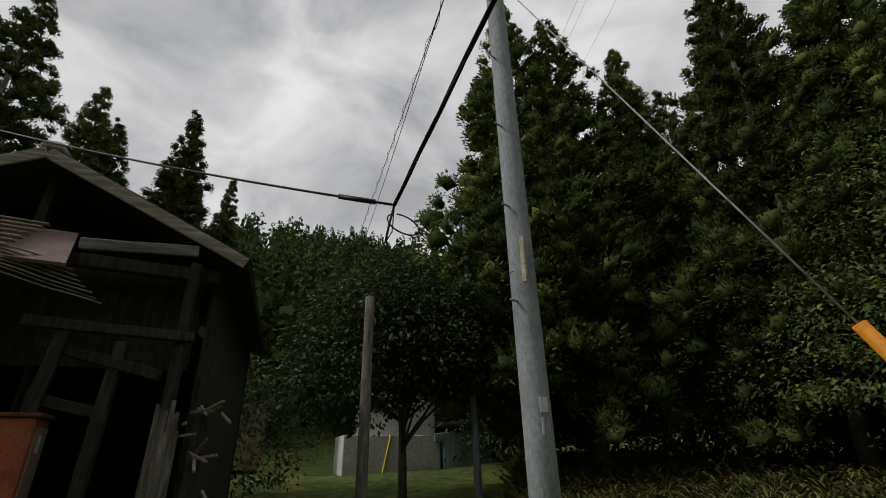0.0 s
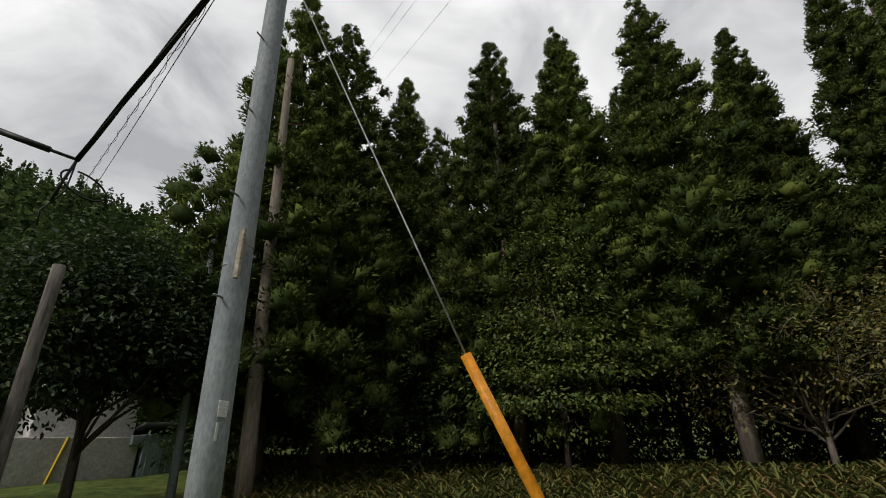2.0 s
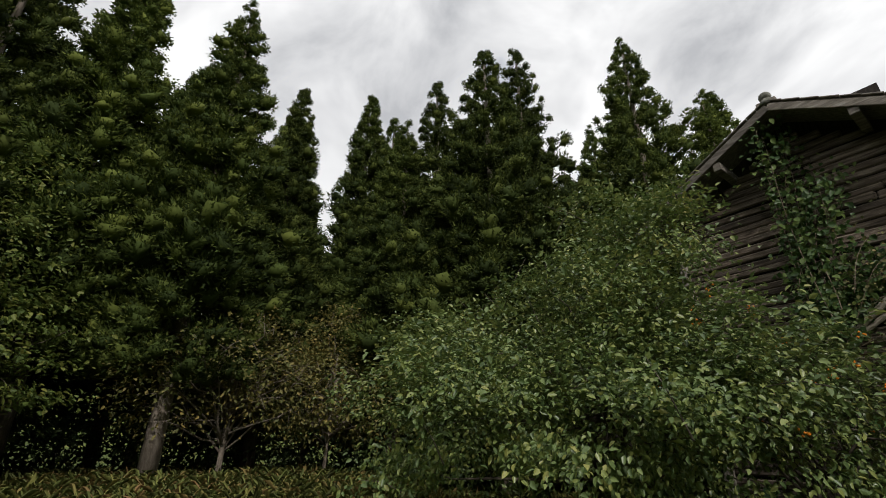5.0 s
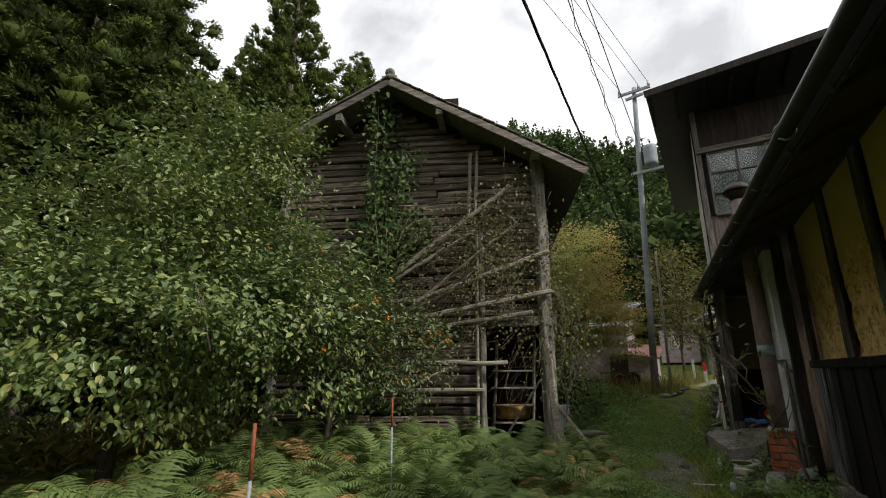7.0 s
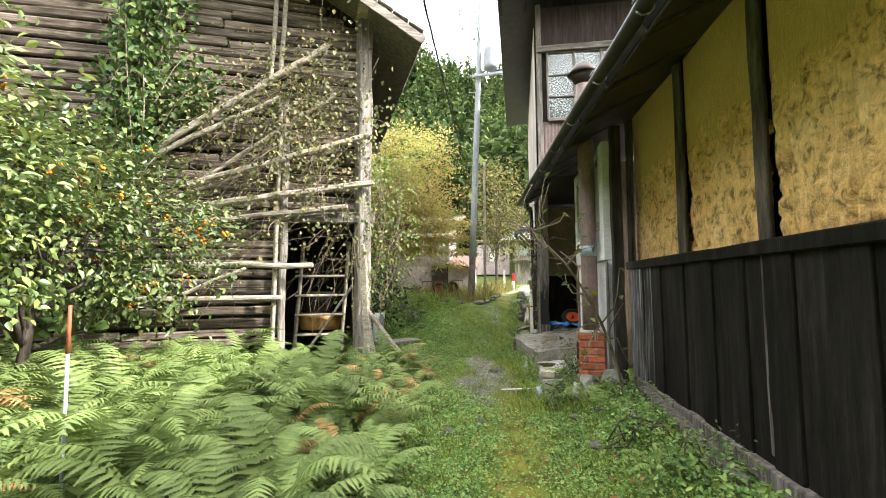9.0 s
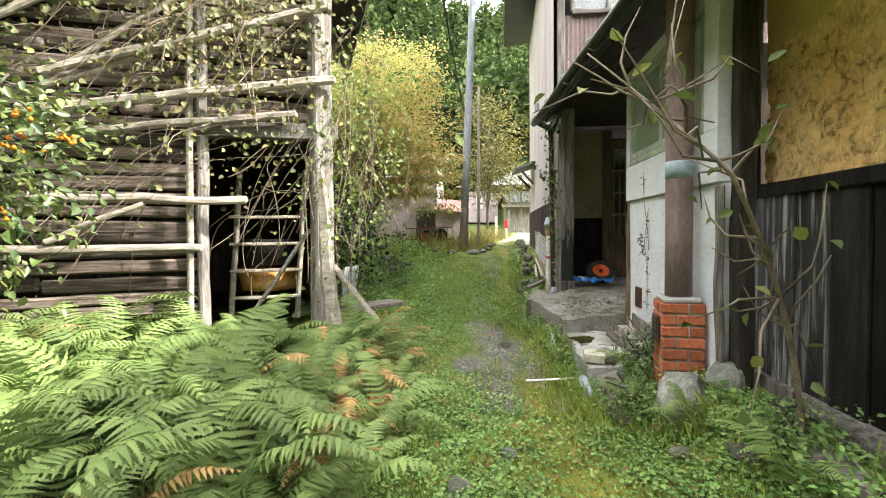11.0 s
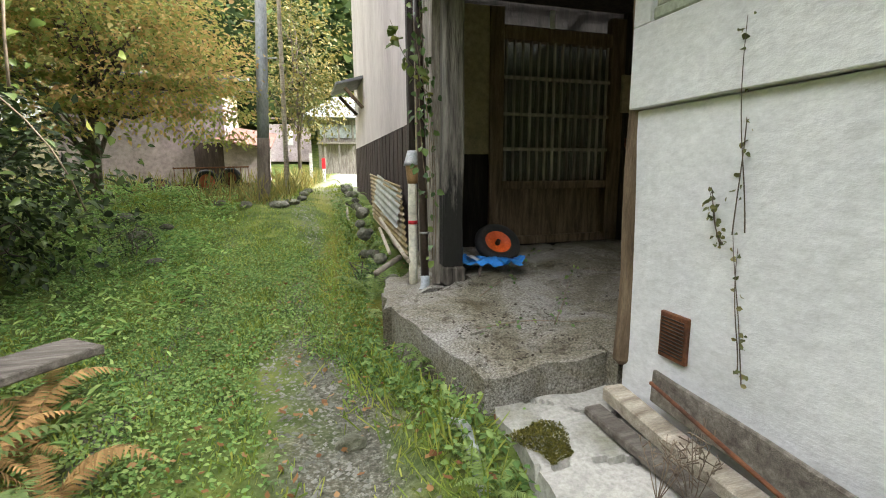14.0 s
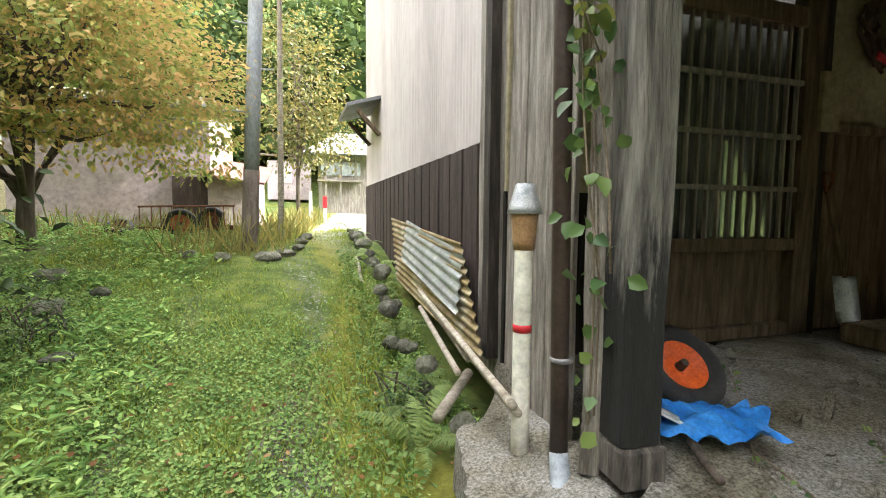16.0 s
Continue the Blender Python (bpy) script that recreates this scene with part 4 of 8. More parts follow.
tpart("front_core", box(5.2, 0.16, 4.2, at(3.0, 12.06, 4.75), 0), "dark_wood")
# front cladding is brownish-red, and taken darker to hold this side's shadow
for i in range(7):
    xa = 0.36 + 0.75 * i
    tpart("front_sheet", corrugated((xa, 11.95, 3.0), (0.745, 0, 0), (0, 0, 1.5), 3, 0.065, 0.007), "flue")
    tpart("front_panel", box(0.74, 0.02, 0.9, at(xa + 0.37, 11.94, 6.4), 0.003), "brown_clad", label="faded red-brown boarding")
tpart("corner_board", beam((0.34, 11.93, 2.9), (0.34, 11.93, 6.9), 0.1, 0.1, 8, 0.006), "old_wood_v")
tpart("lintel", beam((0.3, 11.88, 5.95), (4.5, 11.88, 6.0), 0.1, 0.12, 8, 0.006), "old_wood")
w2 = tpart("upper_window", box(3.0, 0.06, 0.06, at(2.0, 11.9, 4.52), 0.004), "old_wood", label="wooden upper window with many panes")
for i in range(5):
    tpart("mullion", box(0.04, 0.05, 1.36, at(0.5 + 0.52 * i, 11.9, 5.22), 0.003), "old_wood_v", w2)
for z in (4.98, 5.42, 5.88):
    tpart("glazing_bar", box(2.1, 0.03, 0.025, at(1.54, 11.9, z), 0.002), "old_wood", w2)
for i in range(4):
    for z in (4.76, 5.2, 5.65):
        o = tpart("pane", box(0.48, 0.006, 0.41, at(0.76 + 0.52 * i, 11.92, z), 0), "glass", w2)
V, F = roof_sheet((-0.5, 10.9, 7.05), (-0.2, 19.4, 7.05), (4.0, 19.4, 7.6), (4.0, 10.9, 7.5), 0.09, 6, 12)
raw("main_roof", local(V, tall), F, "gutter", tall, "wide dark roof with deep eaves")
for i in range(9):
    tpart("roof_joist", beam((-0.42 + 0.5 * i, 10.98, 6.97 + 0.045 * i), (-0.4 + 0.5 * i, 12.2, 6.95 + 0.045 * i), 0.07, 0.09, 2, 0.004), "dark_wood")
tpart("fascia", beam((-0.52, 10.88, 7.03), (4.0, 10.88, 7.5), 0.03, 0.16, 6, 0.006), "dark_wood")
hood = tpart("door_hood", box(0.7, 1.3, 0.05, at(0.28, 17.2, 2.95, 0, -16, 0), 0.005), "grey_roof", label="small tiled hood over the side door")
tpart("hood_bracket", beam((0.1, 16.6, 2.8), (0.42, 16.6, 2.45), 0.06, 0.06, 2, 0.004), "brown_wood", hood)
tpart("hood_bracket", beam((0.1, 17.7, 2.8), (0.45, 17.7, 2.45), 0.06, 0.06, 2, 0.004), "brown_wood", hood)
tpart("wall_box", box(0.08, 0.14, 0.16, at(sx(15.2) - 0.05, 15.2, 4.0), 0.01), "grey_pipe", label="small grey meter box")

# ---- barn ----
barn = thing("barn", -2.5, 9.45, 0, "old grey log-boarded barn with a gable roof, overgrown by creepers", "barn", rz=21.5)


def bpart(name, bm, material, parent=barn, label="", sm=False):
    return part(name, bm, material, parent, label, sm)


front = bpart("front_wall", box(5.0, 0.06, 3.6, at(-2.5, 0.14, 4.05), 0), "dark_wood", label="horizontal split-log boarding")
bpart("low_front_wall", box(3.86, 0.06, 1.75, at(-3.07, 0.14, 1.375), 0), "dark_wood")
RIDGE, RZ, SL = -2.8, 6.98, 0.535
z, k = 0.55, 0
while z < 6.9:
    h = 0.115 + 0.04 * rng.random()
    xl = max(-4.95, RIDGE - (RZ - 0.3 - z) / SL)
    xr = min(-0.05, RIDGE + (RZ - 0.3 - z) / SL)
    if z < 2.2:
        xr = -1.12
    if xr - xl > 0.3:
        cut = xl + (xr - xl) * (0.35 + 0.3 * rng.random())
        for xa, xb in ((xl, cut), (cut + 0.01, xr)):
            bpart("plank", beam((xa, 0.05 + 0.03 * rng.random(), z + 0.015 * rng.normal()), (xb, 0.05 + 0.03 * rng.random(), z + 0.02 * rng.normal()), 0.07, h - 0.018, 5, 0.012, 0.02, k), "plank", front)
            k += 1
    z += h
for (xa, za, zb, w, lean) in ((0.0, 0.3, 5.5, 0.2, 0.03), (-4.97, 0.3, 5.6, 0.14, 0), (-1.12, 0.3, 4.0, 0.1, 0.02)):
    bpart("post", beam((xa - lean, -0.03, za), (xa, -0.02, zb), w, w, 12, 0.02, 0.02, int(w * 100)), "old_wood_v", label="grey weathered barn post")
bpart("post_foot", beam((0.06, -0.08, 0.3), (-0.02, -0.06, 1.9), 0.2, 0.12, 10, 0.03, 0.02, 8), "pole_wood", label="pale split post foot")
for x, za, zb in ((-1.33, 4.2, 5.55), (-1.2, 4.3, 5.6), (-1.25, 0.4, 3.9)):
    bpart("stake", beam((x, -0.14, za), (x + 0.06, -0.1, zb), 0.06, 0.05, 6, 0.01, 0.01), "pole_wood", label="bleached upright stake")


def bl(p, out):
    q = barn.matrix_world.inverted() @ Vector(p)
    q.y = -out
    return q


for i, (a, b, r, o) in enumerate((((-5.21, 8.4, 3.0), (-3.0, 9.26, 4.79), 0.05, 0.22), ((-5.21, 8.4, 2.98), (-3.6, 9.0, 3.95), 0.04, 0.18), ((-4.69, 8.6, 2.66), (-2.42, 9.48, 3.51), 0.045, 0.2), ((-4.84, 8.54, 2.33), (-2.37, 9.5, 2.8), 0.05, 0.2), ((-4.83, 8.55, 2.13), (-2.72, 9.36, 2.44), 0.045, 0.16), ((-4.8, 8.56, 1.6), (-3.17, 9.19, 1.58), 0.045, 0.2), ((-5.41, 8.32, 1.15), (-3.55, 9.04, 1.13), 0.045, 0.16), ((-4.7, 8.6, 1.2), (-4.0, 8.9, 1.55), 0.03, 0.2), ((-4.5, 8.6, 2.75), (-2.9, 9.3, 4.1), 0.03, 0.16), ((-4.8, 8.5, 2.5), (-3.5, 9.05, 3.1), 0.03, 0.14))):
    bpart("drying_pole", beam(bl(a, o), bl(b, o + 0.02), 1.8 * r, 1.6 * r, 9, 0.025, 0.02, i), "pole_wood", label="bleached split pole tied across the wall")
EL, ER, OV = -5.5, 0.8, -0.6
for s, xe in ((-1, EL), (1, ER)):
    SL = 0.535 if s < 0 else 0.585
    ze = RZ - SL * abs(xe - RIDGE)
    V, F = roof_sheet((RIDGE, OV, RZ), (RIDGE, 5.6, RZ), (xe, 5.6, ze), (xe, OV, ze), -0.05 * s, 8, 10)
    raw("roof", V, F, "old_wood", barn, "grey shingled barn roof")
    bpart("bargeboard", beam((RIDGE, OV - 0.03, RZ - 0.06), (xe, OV - 0.03, ze - 0.06), 0.035, 0.13, 8, 0.008), "old_wood", label="pale grey bargeboard")
    n = 16
    for i in range(n):
        t0 = i / n
        x0 = RIDGE + (xe - RIDGE) * (t0 + 0.5 / n)
        z0 = RZ - SL * abs(x0 - RIDGE) + 0.08
        bpart("edge_tile", box(abs(xe - RIDGE) / n * 1.1, 0.3, 0.022, at(x0, OV + 0.1, z0, 0, s * math.degrees(math.atan(SL)) + s * -3, 0), 0.004), "old_wood")
    bpart("purlin", beam((RIDGE + s * 0.98, OV - 0.02, RZ - 0.75), (RIDGE + s * 0.98, 0.2, RZ - 0.75), 0.13, 0.15, 2, 0.008), "old_wood")
bpart("purlin", beam((-0.05, OV, 5.42), (-0.05, 0.3, 5.42), 0.16, 0.18, 2, 0.008), "pole_wood")
bm = bmesh.new()
bmesh.ops.create_icosphere(bm, subdivisions=2, radius=0.1, matrix=at(RIDGE, OV + 0.06, RZ + 0.2))
bmesh.ops.create_cone(bm, segments=12, radius1=0.15, radius2=0.05, depth=0.16, cap_ends=True, matrix=at(RIDGE, OV + 0.06, RZ + 0.1))
bpart("ridge_finial", bm, "stone", sm=True)
bpart("ridge_cap", beam((RIDGE, OV - 0.02, RZ + 0.06), (RIDGE, 5.6, RZ + 0.06), 0.3, 0.08, 8, 0.01), "old_wood")
# inner walls and loft near-black, so the opening's shade is in their colour
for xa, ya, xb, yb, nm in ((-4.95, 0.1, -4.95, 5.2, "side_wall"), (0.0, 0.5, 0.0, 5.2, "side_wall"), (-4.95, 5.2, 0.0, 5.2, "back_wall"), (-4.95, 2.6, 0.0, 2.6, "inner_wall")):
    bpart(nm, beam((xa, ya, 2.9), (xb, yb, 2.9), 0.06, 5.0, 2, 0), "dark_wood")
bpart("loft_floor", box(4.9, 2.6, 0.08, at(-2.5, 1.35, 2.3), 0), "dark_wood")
bpart("lintel", beam((-1.3, -0.02, 2.28), (0.15, -0.02, 2.3), 0.14, 0.16, 5, 0.01), "old_wood")
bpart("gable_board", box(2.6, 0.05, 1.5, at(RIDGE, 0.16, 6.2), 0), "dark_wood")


# ---- trees and shrubs ----
def needle_arrays(P, D, L, W, r):
    """One slim triangle each: base wide, tip sharp."""
    D = unit(D)
    S = unit(np.cross(D, r.normal(size=D.shape)))
    L, W = L[:, None], W[:, None]
    V = np.stack([P - S * W * 0.5, P + S * W * 0.5, P + D * L], 1).reshape(-1, 3)
    return V, np.arange(len(P))[:, None] * 3 + np.array([0, 1, 2])


def cedar_crown(seed, H, R, zb, tufts_per=10, gap=0.42):
    """Needle tufts on whorled, upturned branches: a dense conical crown with gaps low down."""
    r = np.random.default_rng(seed)
    cs, rs, ds = [], [], []
    z = zb
    while z < H - 0.1:
        f = (z - zb) / (H - zb)
        rad = R * (1 - f ** 1.35) * (0.7 + 0.3 * min(1, f * 4)) * (0.86 + 0.28 * r.random()) + 0.06
        n = max(4, int(tufts_per * (0.4 + rad / R)))
        a0 = r.random() * 6.28
        for i in range(n):
            if r.random() < 0.10:
                continue
            a = a0 + 6.283 * i / n + r.normal() * 0.2
            reach = rad * (0.7 + 0.42 * r.random())
            for q in (1.0, 0.7, 0.4):
                if q < 1 and (reach * (1 - q) < 0.22 or r.random() < 0.12):
                    continue
                cs.append((reach * q * math.cos(a), reach * q * math.sin(a), z + r.normal() * 0.12 - 0.28 * reach * q + 0.16 * q * q))
                rs.append((0.13 + 0.27 * rad / R) * (0.7 + 0.5 * r.random()) * (0.7 + 0.3 * q))
                ds.append((math.cos(a), math.sin(a), 0.9))
        z += gap * (0.8 + 0.4 * r.random()) * (0.55 + 0.45 * rad / R)
    cs, rs, ds = np.array(cs), np.array(rs), unit(np.array(ds))
    k = 130
    C, RR, DD = np.repeat(cs, k, 0), np.repeat(rs, k), np.repeat(ds, k, 0)
    d = unit(r.normal(size=C.shape) + 0.55 * DD)
    P = C + d * (RR * (0.25 + 0.85 * r.random(len(C)) ** 0.7))[:, None]
    # each tuft is a lumpy dense heart with needles standing out of it
    ball = bmesh.new()
    bmesh.ops.create_icosphere(ball, subdivisions=1, radius=1.0)
    ball.verts.index_update()
    bv = np.array([tuple(q.co) for q in ball.verts])
    bf = np.array([[q.index for q in f.verts] for f in ball.faces])
    ball.free()
    lump = 0.22 + 0.6 * r.random((len(cs), len(bv), 1))
    along = 1 + 0.45 * np.abs(bv[None] @ ds[:, :, None])
    hv = (cs[:, None] + bv[None] * lump * along * rs[:, None, None]).reshape(-1, 3)
    hf = (np.arange(len(cs))[:, None, None] * len(bv) + bf[None]).reshape(-1, 3)
    nv, nf = needle_arrays(P, d + 0.4 * r.normal(size=d.shape) + 0.5 * DD, RR * (0.2 + 0.24 * r.random(len(C))), 0.035 + 0.035 * r.random(len(C)), r)
    return np.concatenate([hv, nv]), np.concatenate([hf, nf + len(hv)])


def trunk_paths(H, r0, bend, seed, limbs=()):
    r = np.random.default_rng(seed)
    pts = [Vector((bend * math.sin(2.2 * f + seed), bend * math.cos(1.7 * f + seed) - bend * math.cos(seed), H * f)) for f in np.linspace(0, 1, 9)]
    return [(pts, [r0 * (1 - 0.88 * f) + 0.012 for f in np.linspace(0, 1, 9)])]


def cedar(seed, H=16.0, R=2.1, zb=4.0):
    e = thing("cedar_tree", 0, 0, 0, "tall dark green conical cedar with clumped needle tufts", "tree", "cedars of the grove")
    paths = trunk_paths(H * 0.97, 0.2, 0.08, seed)
    r = np.random.default_rng(seed + 50)
    for i in range(14):
        z = 1.6 + i * 0.25 + 2 * r.random()
        a = r.random() * 6.28
        L = 0.5 + 0.9 * r.random()
        paths.append(([(0.1 * math.cos(a), 0.1 * math.sin(a), z), (L * math.cos(a), L * math.sin(a), z - 0.2 * L)], [0.02, 0.006]))
    tubes("trunk", paths, "pale_bark" if seed % 2 else "bark", e, "", 7)
    V, F = cedar_crown(seed, H, R, zb)
    np_mesh("crown", V, F, "cedar", e)
    return e


kinds = [cedar(1, 16, 2.3, 3.0), cedar(2, 16, 2.0, 4.0), cedar(3, 16, 2.9, 2.2), cedar(4, 16, 1.8, 3.4), cedar(5, 16, 3.5, 1.8)]
CEDARS = [(-12.0, -7.6, 16.4, 4), (-12.9, -5.2, 16.0, 1), (-13.0, -2.3, 15.4, 0), (-17.5, 2.4, 16.6, 3), (-16.2, 5.2, 16.8, 4), (-14.2, 8.1, 17.6, 4), (-12.0, 11.8, 17.0, 4), (-11.6, 14.8, 14.6, 0), (-6.9, -12.7, 18.9, 2), (-8.6, -12.2, 18.2, 4), (-11.1, -11.4, 16.6, 1), (-13.6, -8.9, 17.6, 4), (-8.6, -17.2, 14.6, 2), (-15.6, -0.4, 14.6, 3), (-15.2, 3.6, 13.6, 0), (-13.6, 6.4, 16.4, 4), (-17.0, 7.4, 17.2, 0), (-16.8, -4.6, 15.4, 3), (-10.2, -14.6, 17.0, 0), (-14.8, -13.0, 16.6, 2), (-18.4, -8.6, 16.4, 0), (-20.5, -1.0, 17.5, 1), (-20.8, 4.0, 18.0, 2), (-18.6, 10.6, 19.0, 2), (-15.0, 14.0, 18.0, 0), (-19.5, 15.5, 19.0, 2), (-14.0, 18.5, 18.0, 1), (-17.5, -16.5, 18.0, 2), (-22.5, -12.0, 19.0, 2), (-23.5, -5.5, 19.0, 0), (-24.0, 8.0, 19.5, 2), (-12.6, -18.5, 18.0, 2), (-9.0, -19.5, 16.0, 0), (8.7, -31.5, 24.5, 3), (12.2, -29.0, 21.0, 1), (17.0, -26.5, 28.0, 2), (6.2, -36.0, 22.0, 3), (14.5, -31.0, 25.0, 1), (20.0, -24.0, 27.0, 0), (10.2, -35.0, 20.0, 2)]
for i, (x, y, top, k) in enumerate(CEDARS):
    z = float(gz(x, y)) - 0.05
    s = (top - z) / 16.0
    ob = copy_thing(kinds[k], pose(x, y, z, 0, 0, 67 * i))
    ob.scale = (s * (1.05 + 0.1 * math.sin(i)), s * (1.05 + 0.1 * math.sin(i)), s)
for e in kinds:
    for o in list(e.children):
        bpy.data.objects.remove(o)
    bpy.data.objects.remove(e)

# far woods on the slopes
r = np.random.default_rng(21)
FV, FF, off = [], [], 0
cnt = 0
while cnt < 2600:
    a, d = radians((60 + 50 * r.random()) if cnt % 2 else (235 + 75 * r.random())), 36 + 85 * r.random() ** 0.8
    x, y = d * math.cos(a), 5 + d * math.sin(a)
    if x > 40 and abs(y) < 30:
        continue
    if abs(x) < 4 and 0 < y < 45:
        continue
    h = 9 + 6 * r.random()
    n = 110
    f = r.random(n) ** 0.8
    ang = r.random(n) * 6.283
    rad = (1 - f ** 1.4) * h * 0.17 * (0.6 + 0.5 * r.random(n)) + 0.1
    z0 = float(gz(x, y))
    P = np.stack([x + rad * 0.5 * np.cos(ang), y + rad * 0.5 * np.sin(ang), z0 + h * (0.12 + 0.86 * f)], 1)
    D = np.stack([np.cos(ang), np.sin(ang), 0.25 * r.normal(size=n) + 0.2], 1)
    V, F = strip_arrays(P, D, rad * 0.6 + 0.15, 0.25 + 0.3 * r.random(n) + 0.2 * rad, r)
    FV.append(V)
    FF.append(F + off)
    off += len(V)
    cnt += 1
woods = np_mesh("far_woods", np.concatenate(FV), np.concatenate(FF), "far_cedar")
tagged(woods, "dense conifer woods covering the valley slopes", "forest", kind="stuff")


def broadleaf(name, x, y, lobes, n, size, material, label, stem, seed, branches=26, layered=0.0, category="tree", bark="bark", up=0.3, berries=0, twigs=0, tight=0.35, sprays=14):
    """Trunk with limbs, and a crown of single leaves on the skins of its lobes (cx, cy, cz, rx, ry, rz)."""
    r = np.random.default_rng(seed)
    z0 = float(gz(x, y)) - 0.05
    e = thing(name, x, y, z0, label, category)
    lob = np.array(lobes, float)
    area = (lob[:, 3] * lob[:, 4] * lob[:, 5]) ** (2 / 3)
    # leaves hang in sprays: cluster centres first
    nc = max(60, n // sprays)
    pc = r.choice(len(lob), size=nc, p=area / area.sum())
    dc = unit(r.normal(size=(nc, 3)) + np.array([0, 0, 0.25]))
    C = lob[pc, :3] + dc * lob[pc, 3:] * (1 - tight * r.random(nc)[:, None] ** 1.5) * (0.9 + 0.25 * r.random(nc)[:, None])
    if layered:
        C[:, 2] = np.round(C[:, 2] / layered) * layered + 0.10 * layered * r.normal(size=nc)
    w = r.integers(0, nc, n)
    spread = size * (2.6 if sprays < 20 else 2.9)
    sc = np.array([1, 1, 0.35 if layered else (0.8 if sprays < 20 else 0.55)])
    P = C[w] + r.normal(size=(n, 3)) * spread * sc
    keep = P[:, 2] > 0.05
    P, w = P[keep], w[keep]
    n = len(P)
    outw = dc[w]
    D = unit(outw * 0.7 + 0.8 * r.normal(size=(n, 3)) * np.array([1, 1, 0.5]) + np.array([0, 0, -0.35]))
    N = unit(outw * 0.5 + np.array([0, 0, 0.9]) + 0.45 * r.normal(size=(n, 3)))
    s = size * (0.65 + 0.7 * r.random(n))
    V, F = leaf_arrays(P, D, N, s, s * (0.5 + 0.15 * r.random(n)))
    np_mesh("crown", V, F, material, e)
    h, r0, lean = stem
    paths = [([Vector((lean * f * f, 0.3 * lean * f, h * f)) for f in np.linspace(0, 1, 6)], [r0 * (1 - 0.6 * f) for f in np.linspace(0, 1, 6)])]
    for i in range(branches):
        c = Vector(C[r.integers(nc)])
        f = 0.25 + 0.7 * r.random()
        b = Vector((lean * f * f, 0.3 * lean * f, h * f))
        midp = b.lerp(c, 0.5) + Vector(r.normal(size=3) * 0.12)
        paths.append(([b, b.lerp(midp, 0.5) + Vector(r.normal(size=3) * 0.04), midp, midp.lerp(c, 0.5) + Vector(r.normal(size=3) * 0.06), c], [r0 * 0.4 * (1 - 0.5 * f) + 0.004, r0 * 0.28 + 0.004, r0 * 0.18 + 0.003, 0.008, 0.004]))
    for i in range(twigs):
        c = Vector(C[r.integers(nc)])
        d = Vector(r.normal(size=3)).normalized() * (0.3 + 0.4 * r.random())
        paths.append(([c - d * 0.5, c + Vector((0, 0, 0.05)), c + d * 0.6], [0.008, 0.006, 0.003]))
    wood = tubes("stem" if category == "weed" else "trunk", paths, bark, e, "", 6)
    if category == "weed":
        tagged(wood, kind="stuff")
    if berries:
        k = r.choice(n, berries)
        bmv, bmf = [], []
        ico = [(0, 0, 1), (1, 0, 0), (0, 1, 0), (-1, 0, 0), (0, -1, 0), (0, 0, -1)]
        tri = [(0, 1, 2), (0, 2, 3), (0, 3, 4), (0, 4, 1), (5, 2, 1), (5, 3, 2), (5, 4, 3), (5, 1, 4)]
        for p in P[k]:
            for _ in range(6):
                c = p + r.normal(size=3) * 0.03
                b0 = len(bmv)
                bmv += [tuple(c + 0.019 * np.array(q)) for q in ico]
                bmf += [tuple(b0 + j for j in t) for t in tri]
        tagged(raw("berry_cluster", bmv, bmf, "berry", e, "small orange berries", True), kind="stuff")
    return e


broadleaf("big_shrub", -6.2, 4.5, [(0, 0, 2.4, 2.2, 2.0, 1.5), (-1.0, -1.4, 2.0, 1.5, 1.5, 1.3), (0.4, 0.6, 3.7, 1.4, 1.3, 1.3), (1.3, 0.6, 2.0, 1.5, 1.4, 1.2), (0.2, -1.9, 1.9, 1.4, 1.2, 1.0), (1.6, -0.6, 1.7, 1.1, 1.1, 0.9), (0.7, 1.0, 4.3, 0.8, 0.7, 0.8)], 50000, 0.07, "bush", "large dense green shrub with glossy oval leaves beside the barn", (2.6, 0.09, 0.3), 3, 40, category="shrub", twigs=90, tight=0.6, sprays=130)
broadleaf("berry_shrub", -4.9, 6.6, [(0, 0, 1.9, 1.15, 1.0, 1.0), (0.5, 0.7, 1.6, 0.9, 0.8, 0.8), (-0.6, -0.5, 2.3, 1.0, 0.9, 0.9)], 13000, 0.066, "bush", "glossy dark shrub with clusters of orange berries", (1.9, 0.06, 0.2), 4, 30, category="shrub", berries=80, twigs=50, sprays=90)
broadleaf("maple_tree", -3.9, 16.6, [(0, 0, 3.0, 2.0, 1.8, 1.0), (0.9, -0.4, 2.2, 1.5, 1.4, 0.9), (-0.9, 0.5, 3.9, 1.8, 1.6, 1.1), (0.6, 0.3, 4.5, 1.5, 1.3, 0.9), (-1.7, -0.8, 2.5, 1.7, 1.4, 1.1), (1.6, 0.2, 1.8, 1.0, 0.9, 0.7), (-0.6, -1.0, 1.5, 1.6, 1.0, 0.5)], 44000, 0.075, "maple", "maple tree turning from green to orange", (2.4, 0.11, 0.2), 5, 46, layered=0.38, tight=0.5)
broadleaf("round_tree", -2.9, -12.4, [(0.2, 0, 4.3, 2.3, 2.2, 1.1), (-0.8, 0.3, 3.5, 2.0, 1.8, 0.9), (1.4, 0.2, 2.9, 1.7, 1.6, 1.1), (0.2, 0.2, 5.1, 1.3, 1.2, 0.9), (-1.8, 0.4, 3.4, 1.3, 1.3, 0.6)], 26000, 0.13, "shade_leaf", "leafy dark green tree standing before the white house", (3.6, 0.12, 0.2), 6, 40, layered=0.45)
